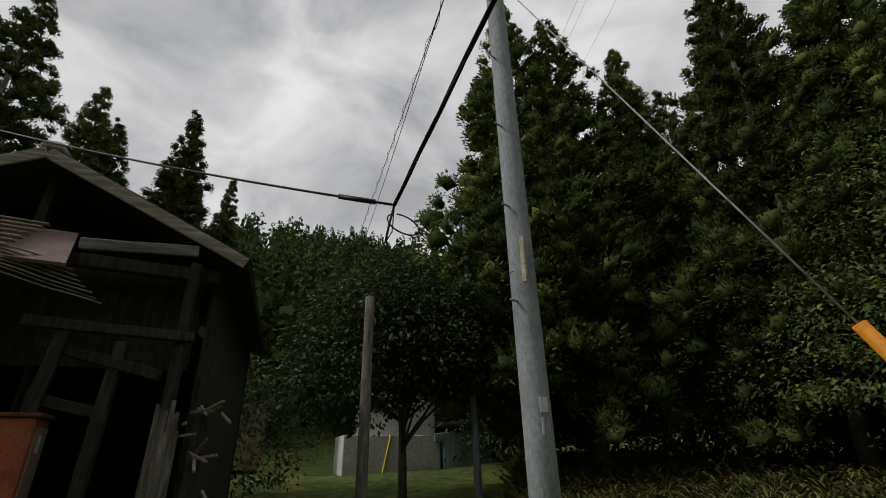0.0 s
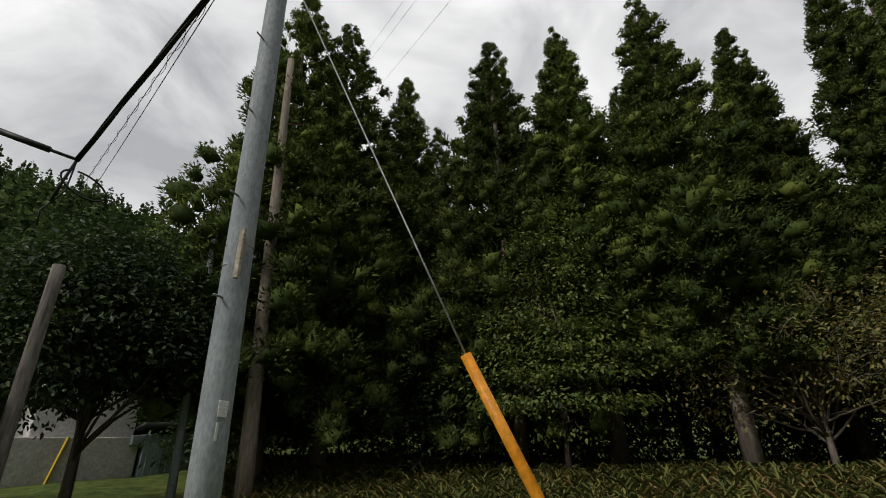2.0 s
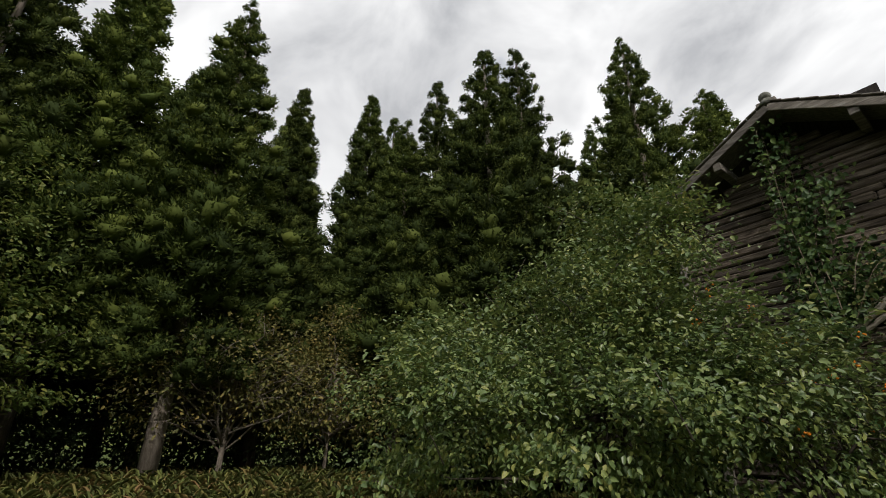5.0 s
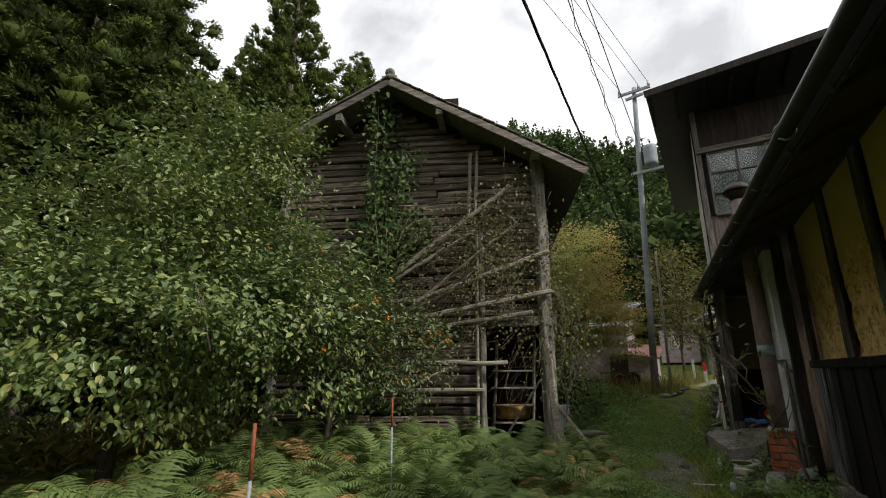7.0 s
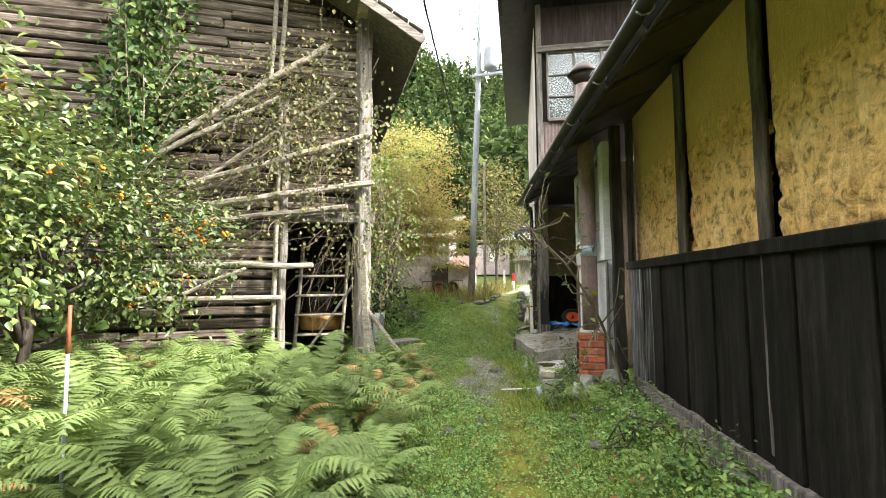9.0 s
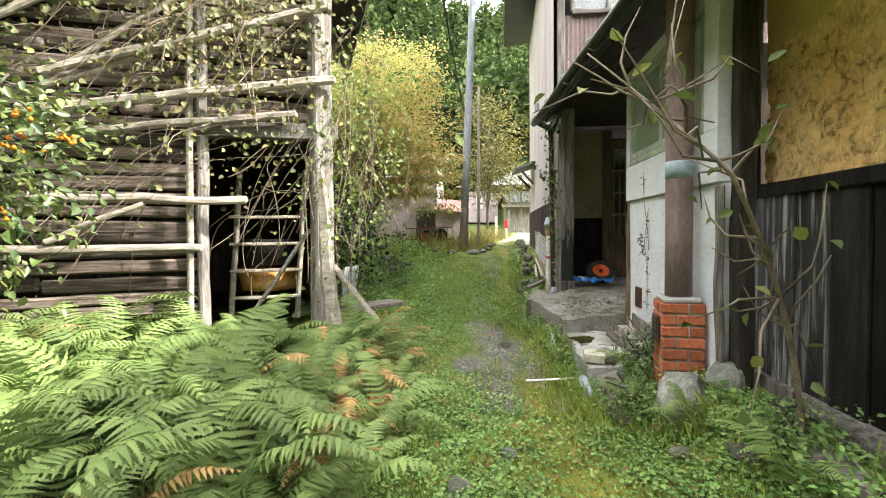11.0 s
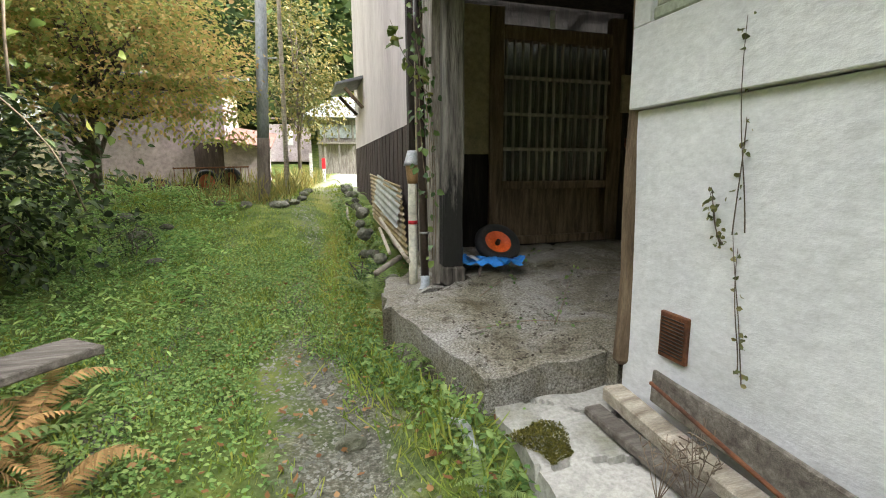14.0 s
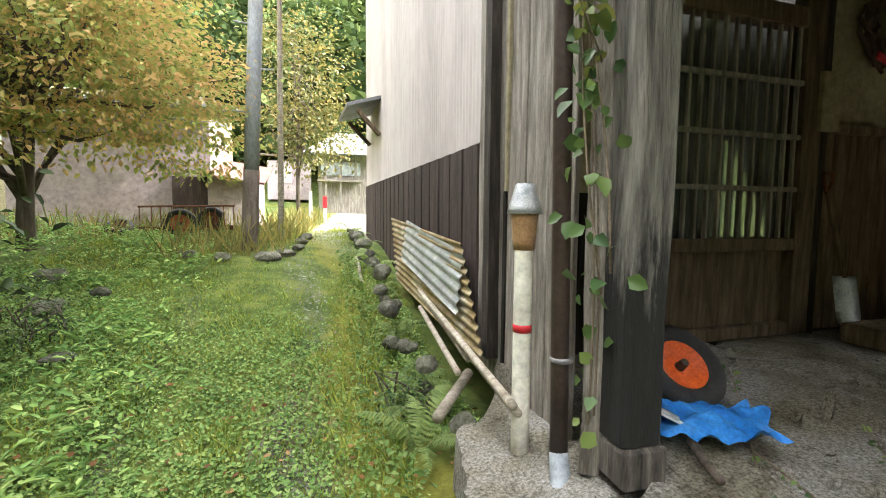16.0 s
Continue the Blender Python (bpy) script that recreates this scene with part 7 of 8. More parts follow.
for i, (x, y, s) in enumerate(((-1.1, 15.7, 0.2), (-0.9, 15.9, 0.16), (-0.75, 16.3, 0.14), (-0.7, 16.8, 0.14), (-0.62, 17.4, 0.13), (-0.6, 18.0, 0.13), (-2.75, 14.4, 0.2), (-2.5, 14.7, 0.14), (-3.1, 15.2, 0.22), (-2.3, 13.4, 0.12), (-1.6, 15.6, 0.16), (-2.0, 15.9, 0.15))):
    rock("stone", x, y, float(gz(x, y)) + 0.04, (s * 0.85, s * 0.65, s * 0.4), 80 + i, "moss_stone", group="stones round the utility pole")
slab("flat_stone", [(-0.02, 8.55), (0.13, 8.5), (0.17, 8.7), (0.0, 8.72)], [0.25, 0.25, 0.26, 0.26], 0.19, "flat_stone", label="flat ochre stone slab lying on the step", seed=8, n=5, rough=0.012)
slab("flat_stone", [(0.14, 8.5), (0.24, 8.5), (0.2, 8.74), (0.1, 8.7)], [0.25, 0.26, 0.27, 0.26], 0.2, "concrete", label="broken pale stone slab lying on the step", seed=9, n=5, rough=0.012)

# ---- flue on its brick base ----
FX, FY = 0.465, 7.94
flue = thing("stove_flue", FX, FY, 0, "brown stove flue pipe on a red brick base", "chimney")
core = sub(flue, "brick_base", box(0.245, 0.245, 0.66, at(FX, FY, 0.45, 0, 0, -8), 0.006), "mortar", "red brick base with grey mortar")
RB = Matrix.Translation((FX, FY, 0)) @ pose(0, 0, 0, 0, 0, -8)
protos = {}


def brick(cx, cy, z, L, along_x):
    key = round(L, 3)
    if key not in protos:
        bm = box(L, 0.1, 0.062, None, 0.006)
        for v in bm.verts:
            v.co += 0.002 * noise.noise_vector(v.co * 30)
        me = bpy.data.meshes.new("brick")
        bm.to_mesh(me)
        bm.free()
        me.materials.append(M["brick"])
        protos[key] = me
    ob = new("brick", protos[key])
    ob.parent = core
    ob.matrix_world = flue.matrix_world
    ob.matrix_parent_inverse = Matrix.Identity(4)
    ob.matrix_basis = flue.matrix_world.inverted() @ RB @ pose(cx, cy, z, 0, 0, 0 if along_x else 90)


hw = 0.1325
for c in range(8):
    z = 0.222 + 0.0755 * c
    o = c % 2
    for s in (-1, 1):
        a, b = (0.165, 0.095) if o else (0.095, 0.165)
        brick(-hw + a / 2, s * (hw - 0.045), z, a - 0.008, True)
        brick(-hw + a + b / 2 + 0.005, s * (hw - 0.045), z, b - 0.006, True)
        if o:
            brick(s * (hw - 0.045), 0.0, z, 0.08, False)
        else:
            brick(s * (hw - 0.045), 0.0, z, 0.078, False)
sub(flue, "mortar_cap", box(0.24, 0.24, 0.04, RB @ pose(0, 0, 0.8), 0.02, 0, 0.01), "mortar")
idr = sub(flue, "iron_door", box(0.02, 0.15, 0.18, RB @ pose(-0.142, -0.01, 0.6), 0.005), "iron", "small rusty iron cleaning door")
sub(flue, "door_rib", box(0.012, 0.13, 0.012, RB @ pose(-0.154, -0.01, 0.65), 0.003), "iron")
sub(flue, "door_rib", box(0.012, 0.13, 0.012, RB @ pose(-0.154, -0.01, 0.55), 0.003), "iron")
taper("pipe", (FX, FY, 0.8), (FX, FY, 3.55), 0.084, 0.084, "flue", flue, "brown enamelled pipe", 28)
taper("band", (FX, FY, 1.60), (FX, FY, 1.71), 0.0865, 0.0865, "band", flue, "blue-grey joint tape", 28, 1)
taper("collar", (FX, FY, 2.55), (FX, FY, 2.58), 0.09, 0.09, "flue", flue, "", 28, 1)
taper("cowl", (FX, FY, 3.62), (FX, FY, 3.72), 0.17, 0.1, "iron", flue, "flared metal rain cowl", 24, 2)
taper("cowl_neck", (FX, FY, 3.5), (FX, FY, 3.63), 0.08, 0.16, "iron", flue, "", 24, 2)

# ---- timbers and scraps by the wall ----
def lone(name, bm, material, label, category, group=""):
    return tagged(part(name, bm, material, None), label, category, group)


lone("plank", beam((0.53, 9.42, 0.29), (0.5, 8.65, 0.26), 0.1, 0.07, 6, 0.008), "pole_wood", "pale weathered timber lying beside the cement wall", "timber")
lone("plank", beam((0.4, 9.38, 0.25), (0.4, 8.7, 0.24), 0.09, 0.04, 6, 0.008, seed=2), "old_wood", "grey weathered timber lying beside the cement wall", "timber")
lone("plank", beam((0.56, 9.2, 0.42), (0.54, 8.35, 0.38), 0.02, 0.14, 6, 0.006, seed=3), "old_wood", "grey board leaning on the cement wall", "timber")
lone("iron_bar", beam((0.5, 9.15, 0.46), (0.42, 8.4, 0.38), 0.015, 0.015, 2, 0.002), "rust", "thin rusty iron bar on the timbers", "bar")
lone("old_timber", beam((0.5, 6.75, 0.33), (0.54, 6.05, 0.33), 0.12, 0.1, 6, 0.02), "old_wood", "short grey timber lying by the black boards", "timber")
lone("old_timber", beam((0.74, 7.05, 0.38), (0.64, 5.2, 0.36), 0.09, 0.08, 8, 0.02, seed=4), "burnt_post", "long rotten timber lying along the footing", "timber")
tubes("bent_strip", [([(-0.17, 9.62, 0.15), (-0.155, 9.5, 0.2), (-0.16, 9.38, 0.15), (-0.17, 9.22, 0.06)], [0.022, 0.025, 0.028, 0.03])], "foil", None, "", 8)
tagged(bpy.context.scene.collection.objects["bent_strip"], "bent strip of shiny sheet metal in the grass", "scrap")
lone("white_strip", beam((-0.5, 8.5, 0.045), (-0.07, 8.55, 0.06), 0.03, 0.008, 6, 0.006), "plaster_white", "torn white plastic strip on the track", "scrap")
tubes("pipe_offcut", [([(-0.06, 8.42, 0.09), (-0.08, 8.12, 0.07)], [0.035, 0.035])], "grey_pipe", None, "", 16)
tagged(bpy.context.scene.collection.objects["pipe_offcut"], "short grey plastic pipe lying beside the kerb", "pipe")

# ---- porch corner: pipes, sheet and sticks ----
pv = thing("vent_pipe", 0.065, 11.33, 0.38, "white plastic pipe capped with foil and brown tape", "pipe")
taper("pipe", (0.06, 11.32, 0.36), (0.07, 11.34, 1.42), 0.036, 0.036, "pvc", pv, sides=20)
taper("tape", (0.07, 11.34, 1.2), (0.07, 11.34, 1.36), 0.042, 0.056, "tape", pv, "brown packing tape", 18, 4)
taper("foil_cap", (0.07, 11.34, 1.34), (0.07, 11.34, 1.455), 0.07, 0.035, "foil", pv, "crumpled foil cap", 14, 4)
taper("red_band", (0.065, 11.33, 0.88), (0.065, 11.33, 0.91), 0.0375, 0.0375, "red_tape", pv, "red tape", 20, 1)
dp = thing("downpipe", 0.1, 11.1, 0.38, "dark brown rainwater downpipe with an elbow at its foot", "pipe")
taper("pipe", (0.1, 11.1, 0.46), (0.07, 11.12, 2.6), 0.032, 0.032, "brown_pipe", dp, sides=18)
m = dp.matrix_world.inverted()
tubes("elbow", [([m @ Vector(p) for p in ((0.1, 11.1, 0.5), (0.09, 11.07, 0.42), (0.04, 11.0, 0.37), (-0.04, 10.9, 0.33))], [0.034, 0.036, 0.036, 0.036])], "grey_pipe", dp, "grey outlet elbow", 14)
tubes("swan_neck", [([m @ Vector(p) for p in ((0.07, 11.12, 2.55), (0.06, 11.13, 2.64), (-0.03, 11.17, 2.7), (-0.1, 11.2, 2.76))], [0.033, 0.034, 0.036, 0.045])], "gutter", dp, "black gutter outlet", 12)
taper("clamp", (0.098, 11.1, 0.83), (0.098, 11.1, 0.845), 0.04, 0.04, "steel_wire", dp, "", 14, 1)
lone("stub_post", beam((0.17, 11.02, 0.45), (0.2, 11.06, 2.7), 0.07, 0.05, 10, 0.012), "old_wood_v", "thin grey batten beside the porch post", "post")
sheet = thing("corrugated_sheet", 0.2, 13.2, 0.6, "rusted corrugated iron sheets leaning on the brown boards", "metal sheet")
sub(sheet, "sheet", corrugated((0.27, 14.95, 1.27), (-0.06, -0.55, -0.62), (-0.06, -2.5, -0.12), 8, 0.075, 0.011), "rusty_sheet", sm=True)
sub(sheet, "bright_sheet", corrugated((0.25, 14.1, 1.26), (-0.08, -0.1, -0.36), (-0.04, -1.7, -0.17), 8, 0.075, 0.011), "zinc", "bright galvanised sheet", True)
for i, (a, b, rr) in enumerate((((0.06, 12.9, 0.78), (-0.03, 11.2, 0.64), 0.017), ((0.08, 12.95, 0.74), (0.0, 11.22, 0.60), 0.017), ((0.04, 12.8, 0.68), (-0.05, 11.75, 0.58), 0.016), ((0.1, 12.8, 0.7), (0.02, 11.8, 0.62), 0.014), ((-0.2, 11.6, 0.44), (0.08, 11.95, 0.5), 0.026), ((0.0, 16.2, 0.75), (-0.12, 14.6, 0.6), 0.02), ((0.05, 16.4, 0.78), (-0.1, 14.9, 0.66), 0.018))):
    o = tubes("stick", [([Vector(a).lerp(Vector(b), k / 5) for k in range(6)], [rr] * 6)], "pole_wood", None, "", 8)
    tagged(o, "pale bamboo pole lying by the footing", "pole", "poles by the wall")
# ---- things in the porch ----
wl2 = thing("barrow_wheel", 0.72, 11.2, 0.58, "orange-rimmed wheelbarrow wheel leaning on the porch floor", "wheel")
wheel_part(wl2, Vector((0.76, 11.24, 0.70)), 0.195, 0.095, pose(0, 0, 0, 44, -10, 8), "red_rim")


def cloth(name, c, sx_, sy_, material, label, seed, rz=0, h=0.05):
    bm = bmesh.new()
    bmesh.ops.create_grid(bm, x_segments=30, y_segments=22, size=0.5)
    for v in bm.verts:
        p = Vector((v.co.x * sx_, v.co.y * sy_, 0))
        k = abs(noise.noise(p * 8 + Vector((seed, 0, 0)))) * 1.6 + 0.5 * noise.noise(p * 20 + Vector((0, seed, 0))) - 0.3
        edge_ = 1 + 0.25 * noise.noise(Vector((v.co.x * 4, v.co.y * 4, seed)))
        v.co = Vector((p.x * edge_, p.y * edge_, h * (0.55 + 0.6 * k)))
    bmesh.ops.transform(bm, matrix=pose(*c, 0, 0, rz), verts=bm.verts)
    return tagged(part(name, bm, material, None, "", True), label, "tarpaulin")


cloth("blue_tarp", (0.56, 11.0, 0.575), 0.55, 0.3, "tarp", "crumpled blue plastic tarpaulin under the wheel", 3, -25, 0.07)
lid = thing("metal_lid", 0.47, 11.02, 0.6, "round shiny metal lid on the blue tarpaulin", "lid")
taper("plate", (0.47, 11.0, 0.625), (0.475, 11.0, 0.635), 0.075, 0.07, "zinc", lid, sides=20, n=1)
taper("rim", (0.47, 11.0, 0.634), (0.475, 11.0, 0.645), 0.045, 0.04, "zinc", lid, sides=20, n=1)
tubes("short_stick", [([(0.48, 10.9, 0.585), (0.43, 10.8, 0.575), (0.39, 10.7, 0.57)], [0.014, 0.013, 0.012])], "bark", None, "", 7)
tagged(bpy.context.scene.collection.objects["short_stick"], "short dark stick on the porch floor", "stick")
sh = thing("shovel", 2.52, 11.7, 0.57, "old shovel with a wooden shaft leaning on the boards", "shovel")
taper("shaft", (2.52, 11.72, 0.95), (2.46, 11.82, 1.5), 0.014, 0.013, "brown_wood", sh, sides=8)
m = sh.matrix_world.inverted()
tubes("grip", [([m @ Vector(p) for p in ((2.46, 11.82, 1.48), (2.42, 11.82, 1.56), (2.42, 11.82, 1.61), (2.5, 11.82, 1.61), (2.5, 11.82, 1.56), (2.46, 11.82, 1.48))], [0.012] * 6)], "rust", sh, "dark iron grip", 7)
bm = bmesh.new()
bmesh.ops.create_grid(bm, x_segments=8, y_segments=10, size=0.5)
for v in bm.verts:
    w = 1.0 if v.co.y > -0.2 else 1 - 0.9 * ((-0.2 - v.co.y) / 0.3) ** 2
    v.co = Vector((v.co.x * 0.23 * w, 0.12 * v.co.x ** 2 - 0.02, v.co.y * 0.36))
bmesh.ops.solidify(bm, geom=bm.faces[:], thickness=0.003)
bmesh.ops.transform(bm, matrix=at(2.55, 11.7, 0.78, -12, 4, 0), verts=bm.verts)
sub(sh, "blade", bm, "zinc", "worn steel blade", True)
r = np.random.default_rng(8)
wr = thing("dried_wreath", 2.88, 11.85, 2.55, "dried brown wreath hanging on the cream wall", "wreath")
m = wr.matrix_world.inverted()
paths = []
for i in range(30):
    a0, n_ = r.random() * 6.28, 8
    paths.append(([m @ Vector((2.88 + (0.13 + 0.04 * r.normal()) * math.cos(a0 + 0.3 * k), 11.84 - 0.03 * r.random(), 2.56 + (0.2 + 0.05 * r.normal()) * math.sin(a0 + 0.3 * k))) for k in range(n_)], [0.012] * n_))
tubes("vines", paths, "wreath", wr, "", 5)
sub(wr, "ribbon", box(0.1, 0.02, 0.05, at(2.86, 11.81, 2.36, 0, 20, 0), 0.006), "red_tape", "red ribbon")
lone("wall_box", box(0.16, 0.06, 0.36, at(2.42, 11.83, 2.05), 0.006), "cream", "yellowed letter box on the porch wall", "box")
stp = lone("wood_step", box(1.25, 0.26, 0.12, at(3.02, 11.52, 0.63), 0.01), "brown_wood", "low brown wooden step board by the wall", "step")
lone("yellow_toy", box(0.16, 0.06, 0.05, at(3.3, 11.5, 0.72, 0, 0, 12), 0.015), "yellow", "small yellow plastic thing on the step", "clutter")
for i in range(3):
    lone("old_shoe", box(0.22, 0.08, 0.07, at(2.85 + 0.13 * i, 11.52, 0.72, 0, 0, 70 + 9 * i), 0.025), "char", "worn dark shoe on the wooden step", "shoe", "shoes on the step")
uz = thing("clay_pot", 3.95, 11.2, 0.56, "reddish clay dish on the porch floor", "pot")
taper("dish", (3.85, 11.1, 0.56), (3.85, 11.1, 0.68), 0.16, 0.21, "brick", uz, sides=20, n=2)
st = thing("steep_stair", 3.4, 11.0, 0.57, "steep brown plank stair climbing into the loft", "stair")
sub(st, "stringer", beam((4.2, 11.4, 0.6), (2.75, 11.4, 2.85), 0.05, 0.26, 3, 0.004), "brown_wood")
sub(st, "stringer", beam((4.2, 10.75, 0.6), (2.75, 10.75, 2.85), 0.05, 0.26, 3, 0.004), "brown_wood")
for i in range(8):
    f = (i + 0.6) / 8.5
    sub(st, "tread", box(0.24, 0.6, 0.03, at(4.2 - 1.45 * f, 11.075, 0.6 + 2.25 * f), 0.004), "brown_wood")
tr = thing("cement_trough", 3.75, 11.3, 0.57, "grey cement water trough with a thick rim beside the wall", "trough")
sub(tr, "body", box(0.62, 0.5, 0.42, at(3.86, 11.42, 0.78), 0.03, 3, 0.012), "step_concrete")
sub(tr, "rim", box(0.7, 0.56, 0.1, at(3.86, 11.42, 1.04), 0.02, 3, 0.012), "step_concrete", "thick chipped rim")
sub(tr, "cover", box(0.5, 0.4, 0.03, at(3.84, 11.42, 1.105, 0, 0, 5), 0.008, 2, 0.006), "dark_wood", "dark wooden cover")
sub(st, "soffit", beam((4.12, 11.075, 0.52), (2.68, 11.075, 2.78), 0.62, 0.025, 4, 0.003), "pole_foot", "boarded underside")
bk = thing("bucket", 1.22, 9.72, 0.45, "grey-brown plastic bucket just inside the corner log", "bucket")
taper("body", (1.25, 9.75, 0.45), (1.25, 9.75, 0.72), 0.11, 0.14, "pole_foot", bk, sides=20, n=2)

# ---- barn opening: rack, basin and boards ----
rack = thing("wooden_rack", -3.3, 10.5, 0.35, "weathered open wooden rack inside the barn", "rack")
RMX = barn.matrix_world
for x in (-1.0, -0.3):
    sub(rack, "upright", beam(RMX @ Vector((x, 0.55, 0.3)), RMX @ Vector((x + 0.12, 0.65, 2.0)), 0.05, 0.05, 5, 0.008), "pole_wood")
for i, z in enumerate((0.55, 0.85, 1.15, 1.45)):
    sub(rack, "rung", beam(RMX @ Vector((-1.0, 0.55, z)), RMX @ Vector((-0.25, 0.55, z)), 0.05, 0.035, 4, 0.006), "pole_wood")
basin = thing("enamel_basin", -3.4, 10.6, 0.6, "stained orange-brown enamel basin on the rack", "basin")
pb = RMX @ Vector((-0.62, 0.95, 0.6))
taper("bowl", pb, pb + Vector((0, 0, 0.26)), 0.3, 0.36, "enamel", basin, sides=24, n=3)
pot = thing("black_pot", -3.4, 10.6, 0.9, "black iron pot above the basin", "pot")
taper("body", pb + Vector((0, 0, 0.3)), pb + Vector((0, 0, 0.6)), 0.3, 0.33, "char", pot, sides=24, n=3)
for a, b, mt in (((0.12, -0.2, 0.25), (-0.05, 0.05, 1.25), "pole_wood"), ((0.55, 0.1, 0.28), (0.1, 0.35, 0.9), "pole_wood"), ((-0.75, 0.25, 0.4), (-0.15, 0.2, 1.3), "old_wood")):
    lone("leaning_plank", beam(RMX @ Vector(a), RMX @ Vector(b), 0.13, 0.04, 6, 0.012), mt, "bleached plank leaning at the barn opening", "timber", "planks at the barn")
lone("low_bench", beam(RMX @ Vector((0.25, 0.5, 0.38)), RMX @ Vector((0.95, 0.9, 0.36)), 0.3, 0.05, 5, 0.01), "old_wood", "low grey plank bench beside the barn", "bench")
lone("scrap_sheet", corrugated(RMX @ Vector((0.25, 1.4, 0.3)), (0.12, 0.3, 0), (0.05, 0.05, 0.5), 4, 0.07, 0.01), "zinc", "piece of corrugated iron beside the barn", "metal sheet")

# stakes in the ferns
for x, y, h, mt in ((-2.72, 4.96, 1.22, "rust"), (-2.2, 3.0, 1.2, "rust")):
    z = float(gz(x, y))
    k = thing("garden_stake", x, y, z, "thin steel garden stake with a rusty red tip", "stake")
    taper("shaft", (x, y, z - 0.1), (x, y, h - 0.25), 0.009, 0.009, "grey_pipe", k, sides=8, n=2)
    taper("tip", (x, y, h - 0.25), (x, y, h), 0.01, 0.009, "rust_red", k, "rusty red tip", 8, 1)


# ---- climbers ----
def creeper(name, anchors, n, size, material, label, seed, spread=0.12, stems=8, normal=(0, -1, 0), stem_r=0.008, stem_mat="twig"):
    """Leaves along wandering stems between pairs of points."""
    r = np.random.default_rng(seed)
    e = thing(name, *anchors[0][0], label, "climbing plant")
    m = e.matrix_world.inverted()
    pts, paths = [], []
    for a, b in anchors:
        a, b = Vector(a), Vector(b)
        for s in range(stems):
            o1, o2 = Vector(r.normal(size=3)) * spread, Vector(r.normal(size=3)) * spread
            nn = 14
            ln = []
            ph = r.random(4) * 6.28
            for k in range(nn + 1):
                f = k / nn
                p = a.lerp(b, f) + o1.lerp(o2, f) + Vector((math.sin(5 * f + ph[0]), math.sin(4 * f + ph[1]), math.sin(6 * f + ph[2]))) * spread * 0.6
                ln.append(p)
            paths.append(([m @ p for p in ln], [stem_r * (1 - 0.6 * k / nn) for k in range(nn + 1)]))
            pts += ln
    tagged(tubes("stem", paths, stem_mat, e, "", 5), kind="stuff")
    if n:
        A = np.array([tuple(p) for p in pts])
        P = A[r.integers(0, len(A), n)] + r.normal(size=(n, 3)) * spread * 0.7
        nv = np.array(normal, float)
        D = unit(r.normal(size=(n, 3)) * np.array([0.8, 0.8, 0.5]) + np.array([0, 0, -0.6]))
        N = unit(nv + 0.6 * r.normal(size=(n, 3)) + np.array([0, 0, 0.4]))
        s = size * (0.6 + 0.8 * r.random(n))
        V, F = leaf_arrays(P, D, N, s, s * 0.8)
        off = np.array(tuple(e.matrix_world.translation))
        np_mesh("leaves", V - off, F, material, e)
    return e


def BW(x, z, out=0.2):
    return tuple(RMX @ Vector((x, -out, z)))


FN = tuple(RMX.to_3x3() @ Vector((0, -1, 0)))
creeper("ivy", [(BW(-3.05, 3.0), BW(-3.0, 6.8)), (BW(-3.0, 3.2), BW(-2.6, 5.4)), (BW(-3.1, 2.9), BW(-2.4, 4.2))], 3000, 0.085, "ivy", "ivy climbing the barn gable in a green column", 3, 0.17, 7, FN)
creeper("dry_creeper", [(BW(-1.3, 2.4), BW(-0.4, 4.6)), (BW(-1.6, 3.0), BW(-0.6, 4.2)), (BW(-0.9, 2.4), BW(0.05, 3.6)), (BW(-2.6, 3.2), BW(-1.0, 4.4))], 4200, 0.05, "creeper", "tangled half-withered creeper over the barn poles", 4, 0.3, 14, FN, 0.005)
creeper("bare_vine", [(BW(-2.2, 1.2), BW(-0.8, 2.6)), (BW(-2.4, 2.0), BW(-1.2, 3.2)), (BW(-2.6, 2.6), BW(-1.6, 3.0)), (BW(-0.9, 1.0), BW(0.1, 2.3))], 110, 0.04, "creeper", "bare brown vines hanging over the barn front", 5, 0.26, 14, FN, 0.0042)
creeper("post_vine", [(BW(0.0, 1.0, 0.15), BW(0.2, 2.7, 0.3)), (BW(0.2, 1.4, 0.1), BW(0.3, 3.4, 0.2)), (BW(0.35, 0.8, -0.6), BW(0.3, 2.6, -0.3))], 800, 0.045, "light_leaf", "leafy vine wrapped round the barn post", 6, 0.24, 9, FN, 0.005)
creeper("wall_leaves", [(BW(-4.2, 0.8), BW(-2.6, 1.5)), (BW(-3.6, 0.6), BW(-3.0, 1.9))], 170, 0.17, "ivy", "broad green leaves at the barn's foot", 16, 0.2, 3, FN)
creeper("ivy", [((0.12, 10.98, 0.7), (0.12, 11.0, 2.8)), ((0.14, 10.86, 1.2), (0.05, 10.95, 2.8))], 120, 0.05, "ivy", "ivy trailing along the porch post and downpipe", 7, 0.05, 2, (-0.7, -0.7, 0), 0.004)
creeper("ivy_spray", [((0.1, 11.0, 1.95), (-0.25, 10.6, 2.15)), ((0.1, 11.0, 1.8), (-0.12, 10.8, 1.9))], 26, 0.06, "light_leaf", "leafy ivy spray reaching out from the post", 8, 0.03, 1, (0, -0.5, 1), 0.003)
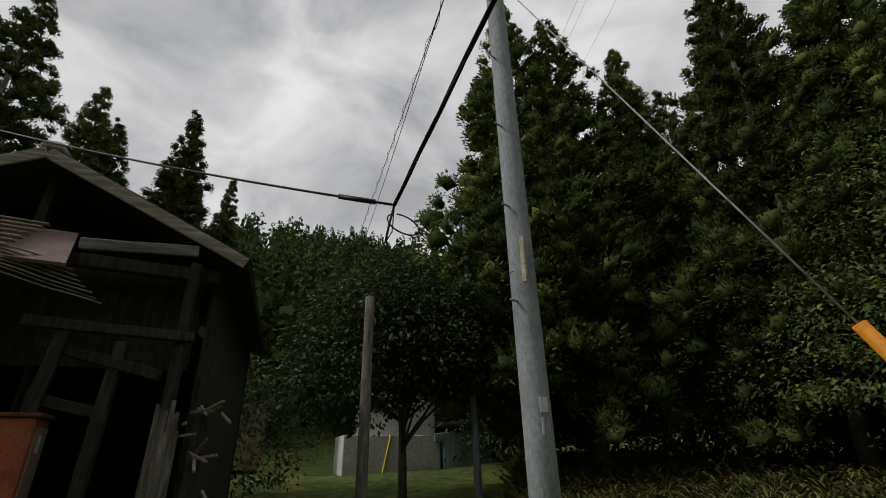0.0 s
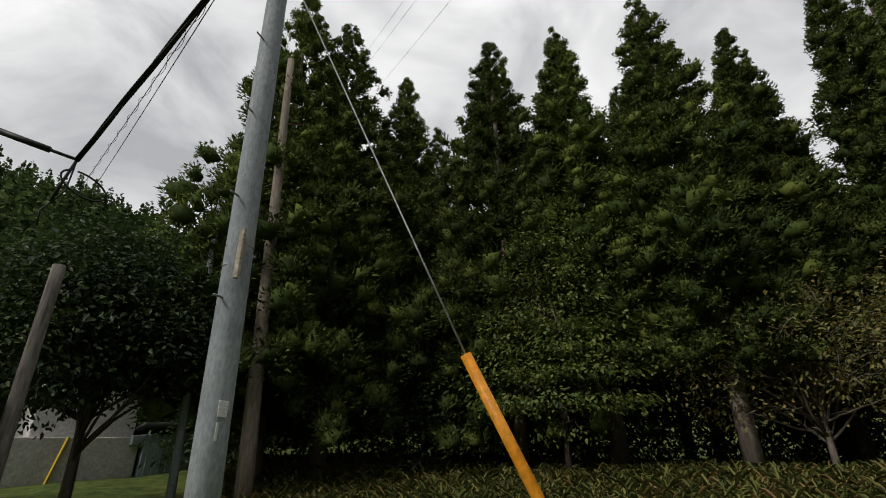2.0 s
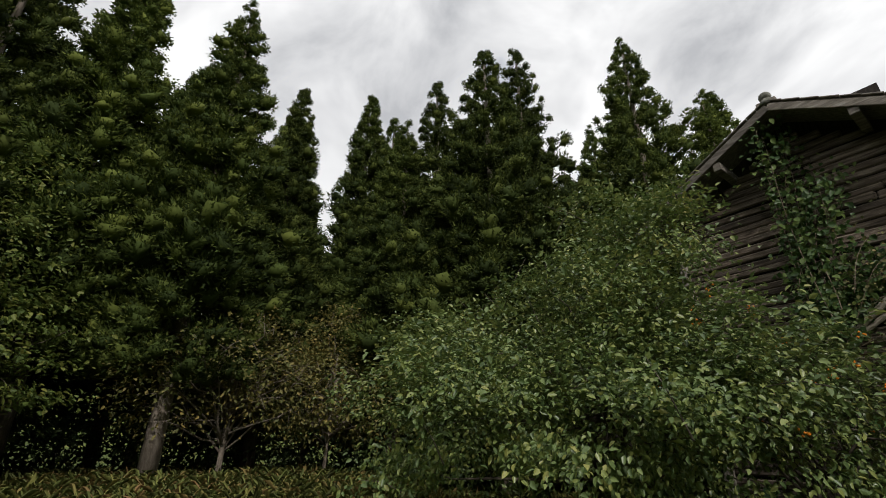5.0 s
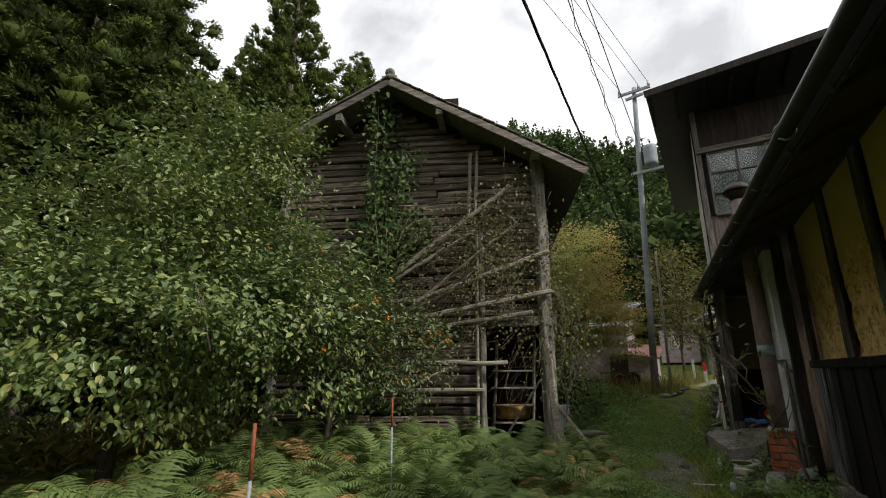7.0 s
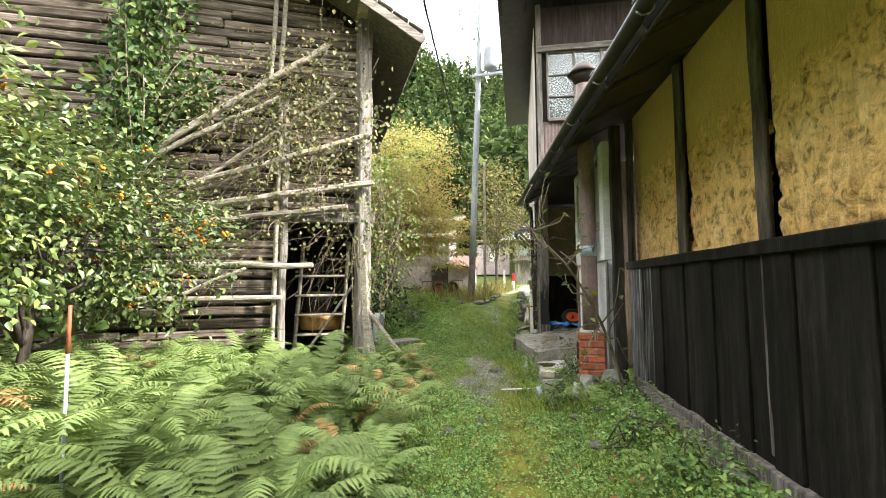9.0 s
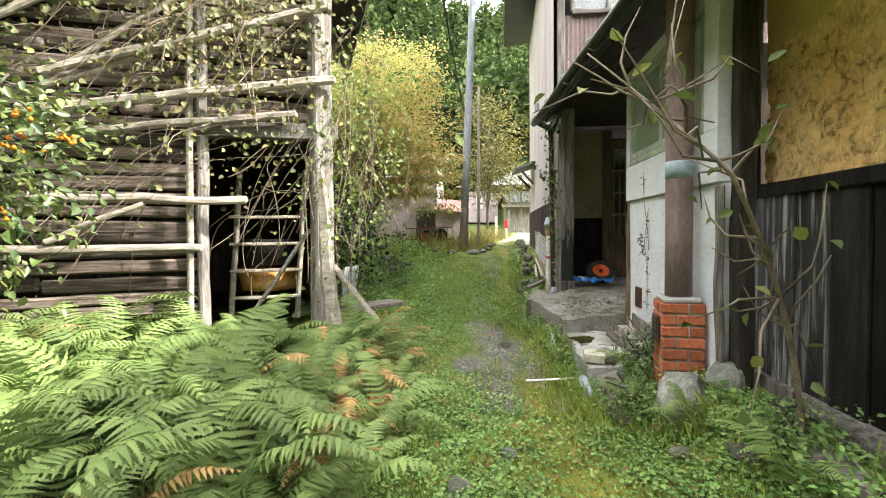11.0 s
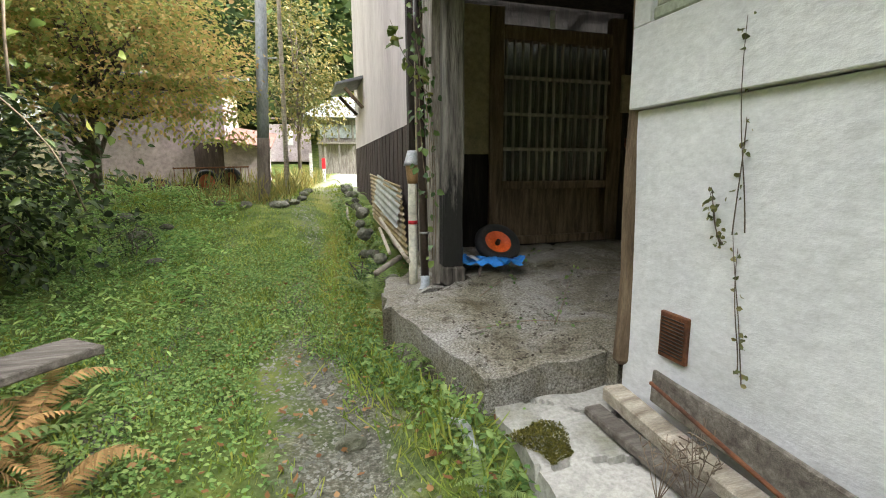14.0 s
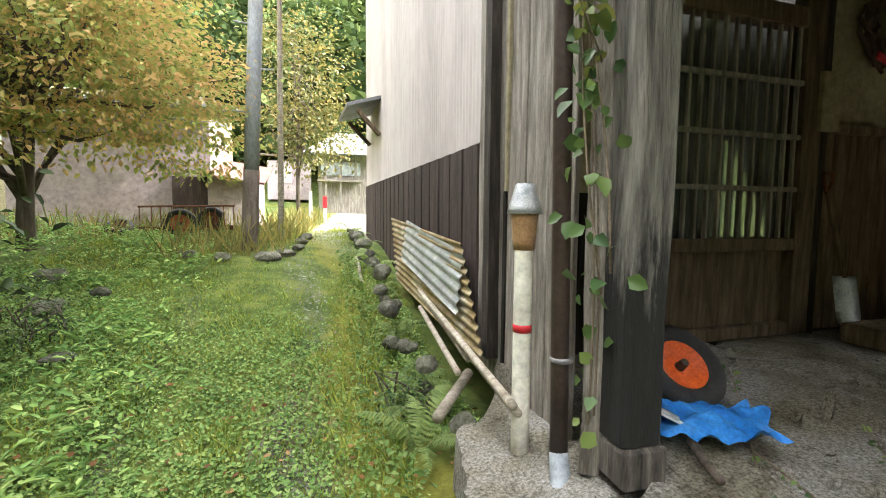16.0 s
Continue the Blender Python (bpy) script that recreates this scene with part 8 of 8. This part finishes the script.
creeper("dead_vine", [((0.575, 8.81, 0.62), (0.575, 8.90, 1.11)), ((0.575, 8.90, 1.11), (0.575, 8.95, 1.75)), ((0.575, 8.93, 1.05), (0.575, 9.03, 1.24)), ((0.575, 8.34, 0.69), (0.575, 8.40, 1.24))], 120, 0.02, "creeper", "thin dead vines clinging to the cement wall", 9, 0.016, 2, (-1, 0, 0), 0.0025, "bark")
creeper("floor_vine", [((0.3, 10.4, 0.53), (1.2, 11.4, 0.6)), ((0.5, 9.9, 0.47), (1.3, 10.9, 0.58)), ((0.6, 10.6, 0.56), (1.0, 11.5, 0.6)), ((0.1, 10.1, 0.44), (0.7, 9.8, 0.46))], 90, 0.028, "ivy", "thin vine creeping over the porch floor", 10, 0.025, 1, (0, 0, 1), 0.004)
# the bare sapling by the black boards
sap = thing("bare_sapling", 0.45, 6.55, 0.1, "bare grey sapling with a few yellow leaves", "sapling")
m = sap.matrix_world.inverted()
trunk = bez(Vector((0.5, 6.75, 0.25)), Vector((0.45, 6.7, 0.9)), Vector((0.02, 6.4, 1.45)), 10) + bez(Vector((0.02, 6.4, 1.45)), Vector((-0.12, 6.45, 1.62)), Vector((-0.42, 6.6, 1.95)), 8)[1:]
paths = [([m @ p for p in trunk], [0.015 * (1 - 0.75 * i / 18) for i in range(len(trunk))])]
r = np.random.default_rng(14)
tips = []
for i in range(34):
    b = trunk[5 + r.integers(0, len(trunk) - 6)]
    d = Vector(r.normal(size=3)) * 0.11 + Vector((-0.06, 0, 0.08))
    pts = [b, b + d * 0.5 + Vector(r.normal(size=3)) * 0.03, b + d, b + d * 1.5 + Vector(r.normal(size=3)) * 0.06]
    tips += pts[2:]
    paths.append(([m @ p for p in pts], [0.007, 0.005, 0.004, 0.002]))
tagged(tubes("stem", paths, "twig", sap, "", 6), kind="stuff")
A = np.array([tuple(p) for p in tips])
P = A[r.integers(0, len(A), 34)] + 0.02 * r.normal(size=(34, 3)) - np.array(tuple(sap.matrix_world.translation))
V, F = leaf_arrays(P, unit(r.normal(size=(34, 3))), unit(r.normal(size=(34, 3)) + np.array([0, 0, 1.5])), 0.05 + 0.03 * r.random(34), 0.03 + 0.02 * r.random(34))
np_mesh("leaves", V, F, "light_leaf", sap, "few yellow-green leaves")
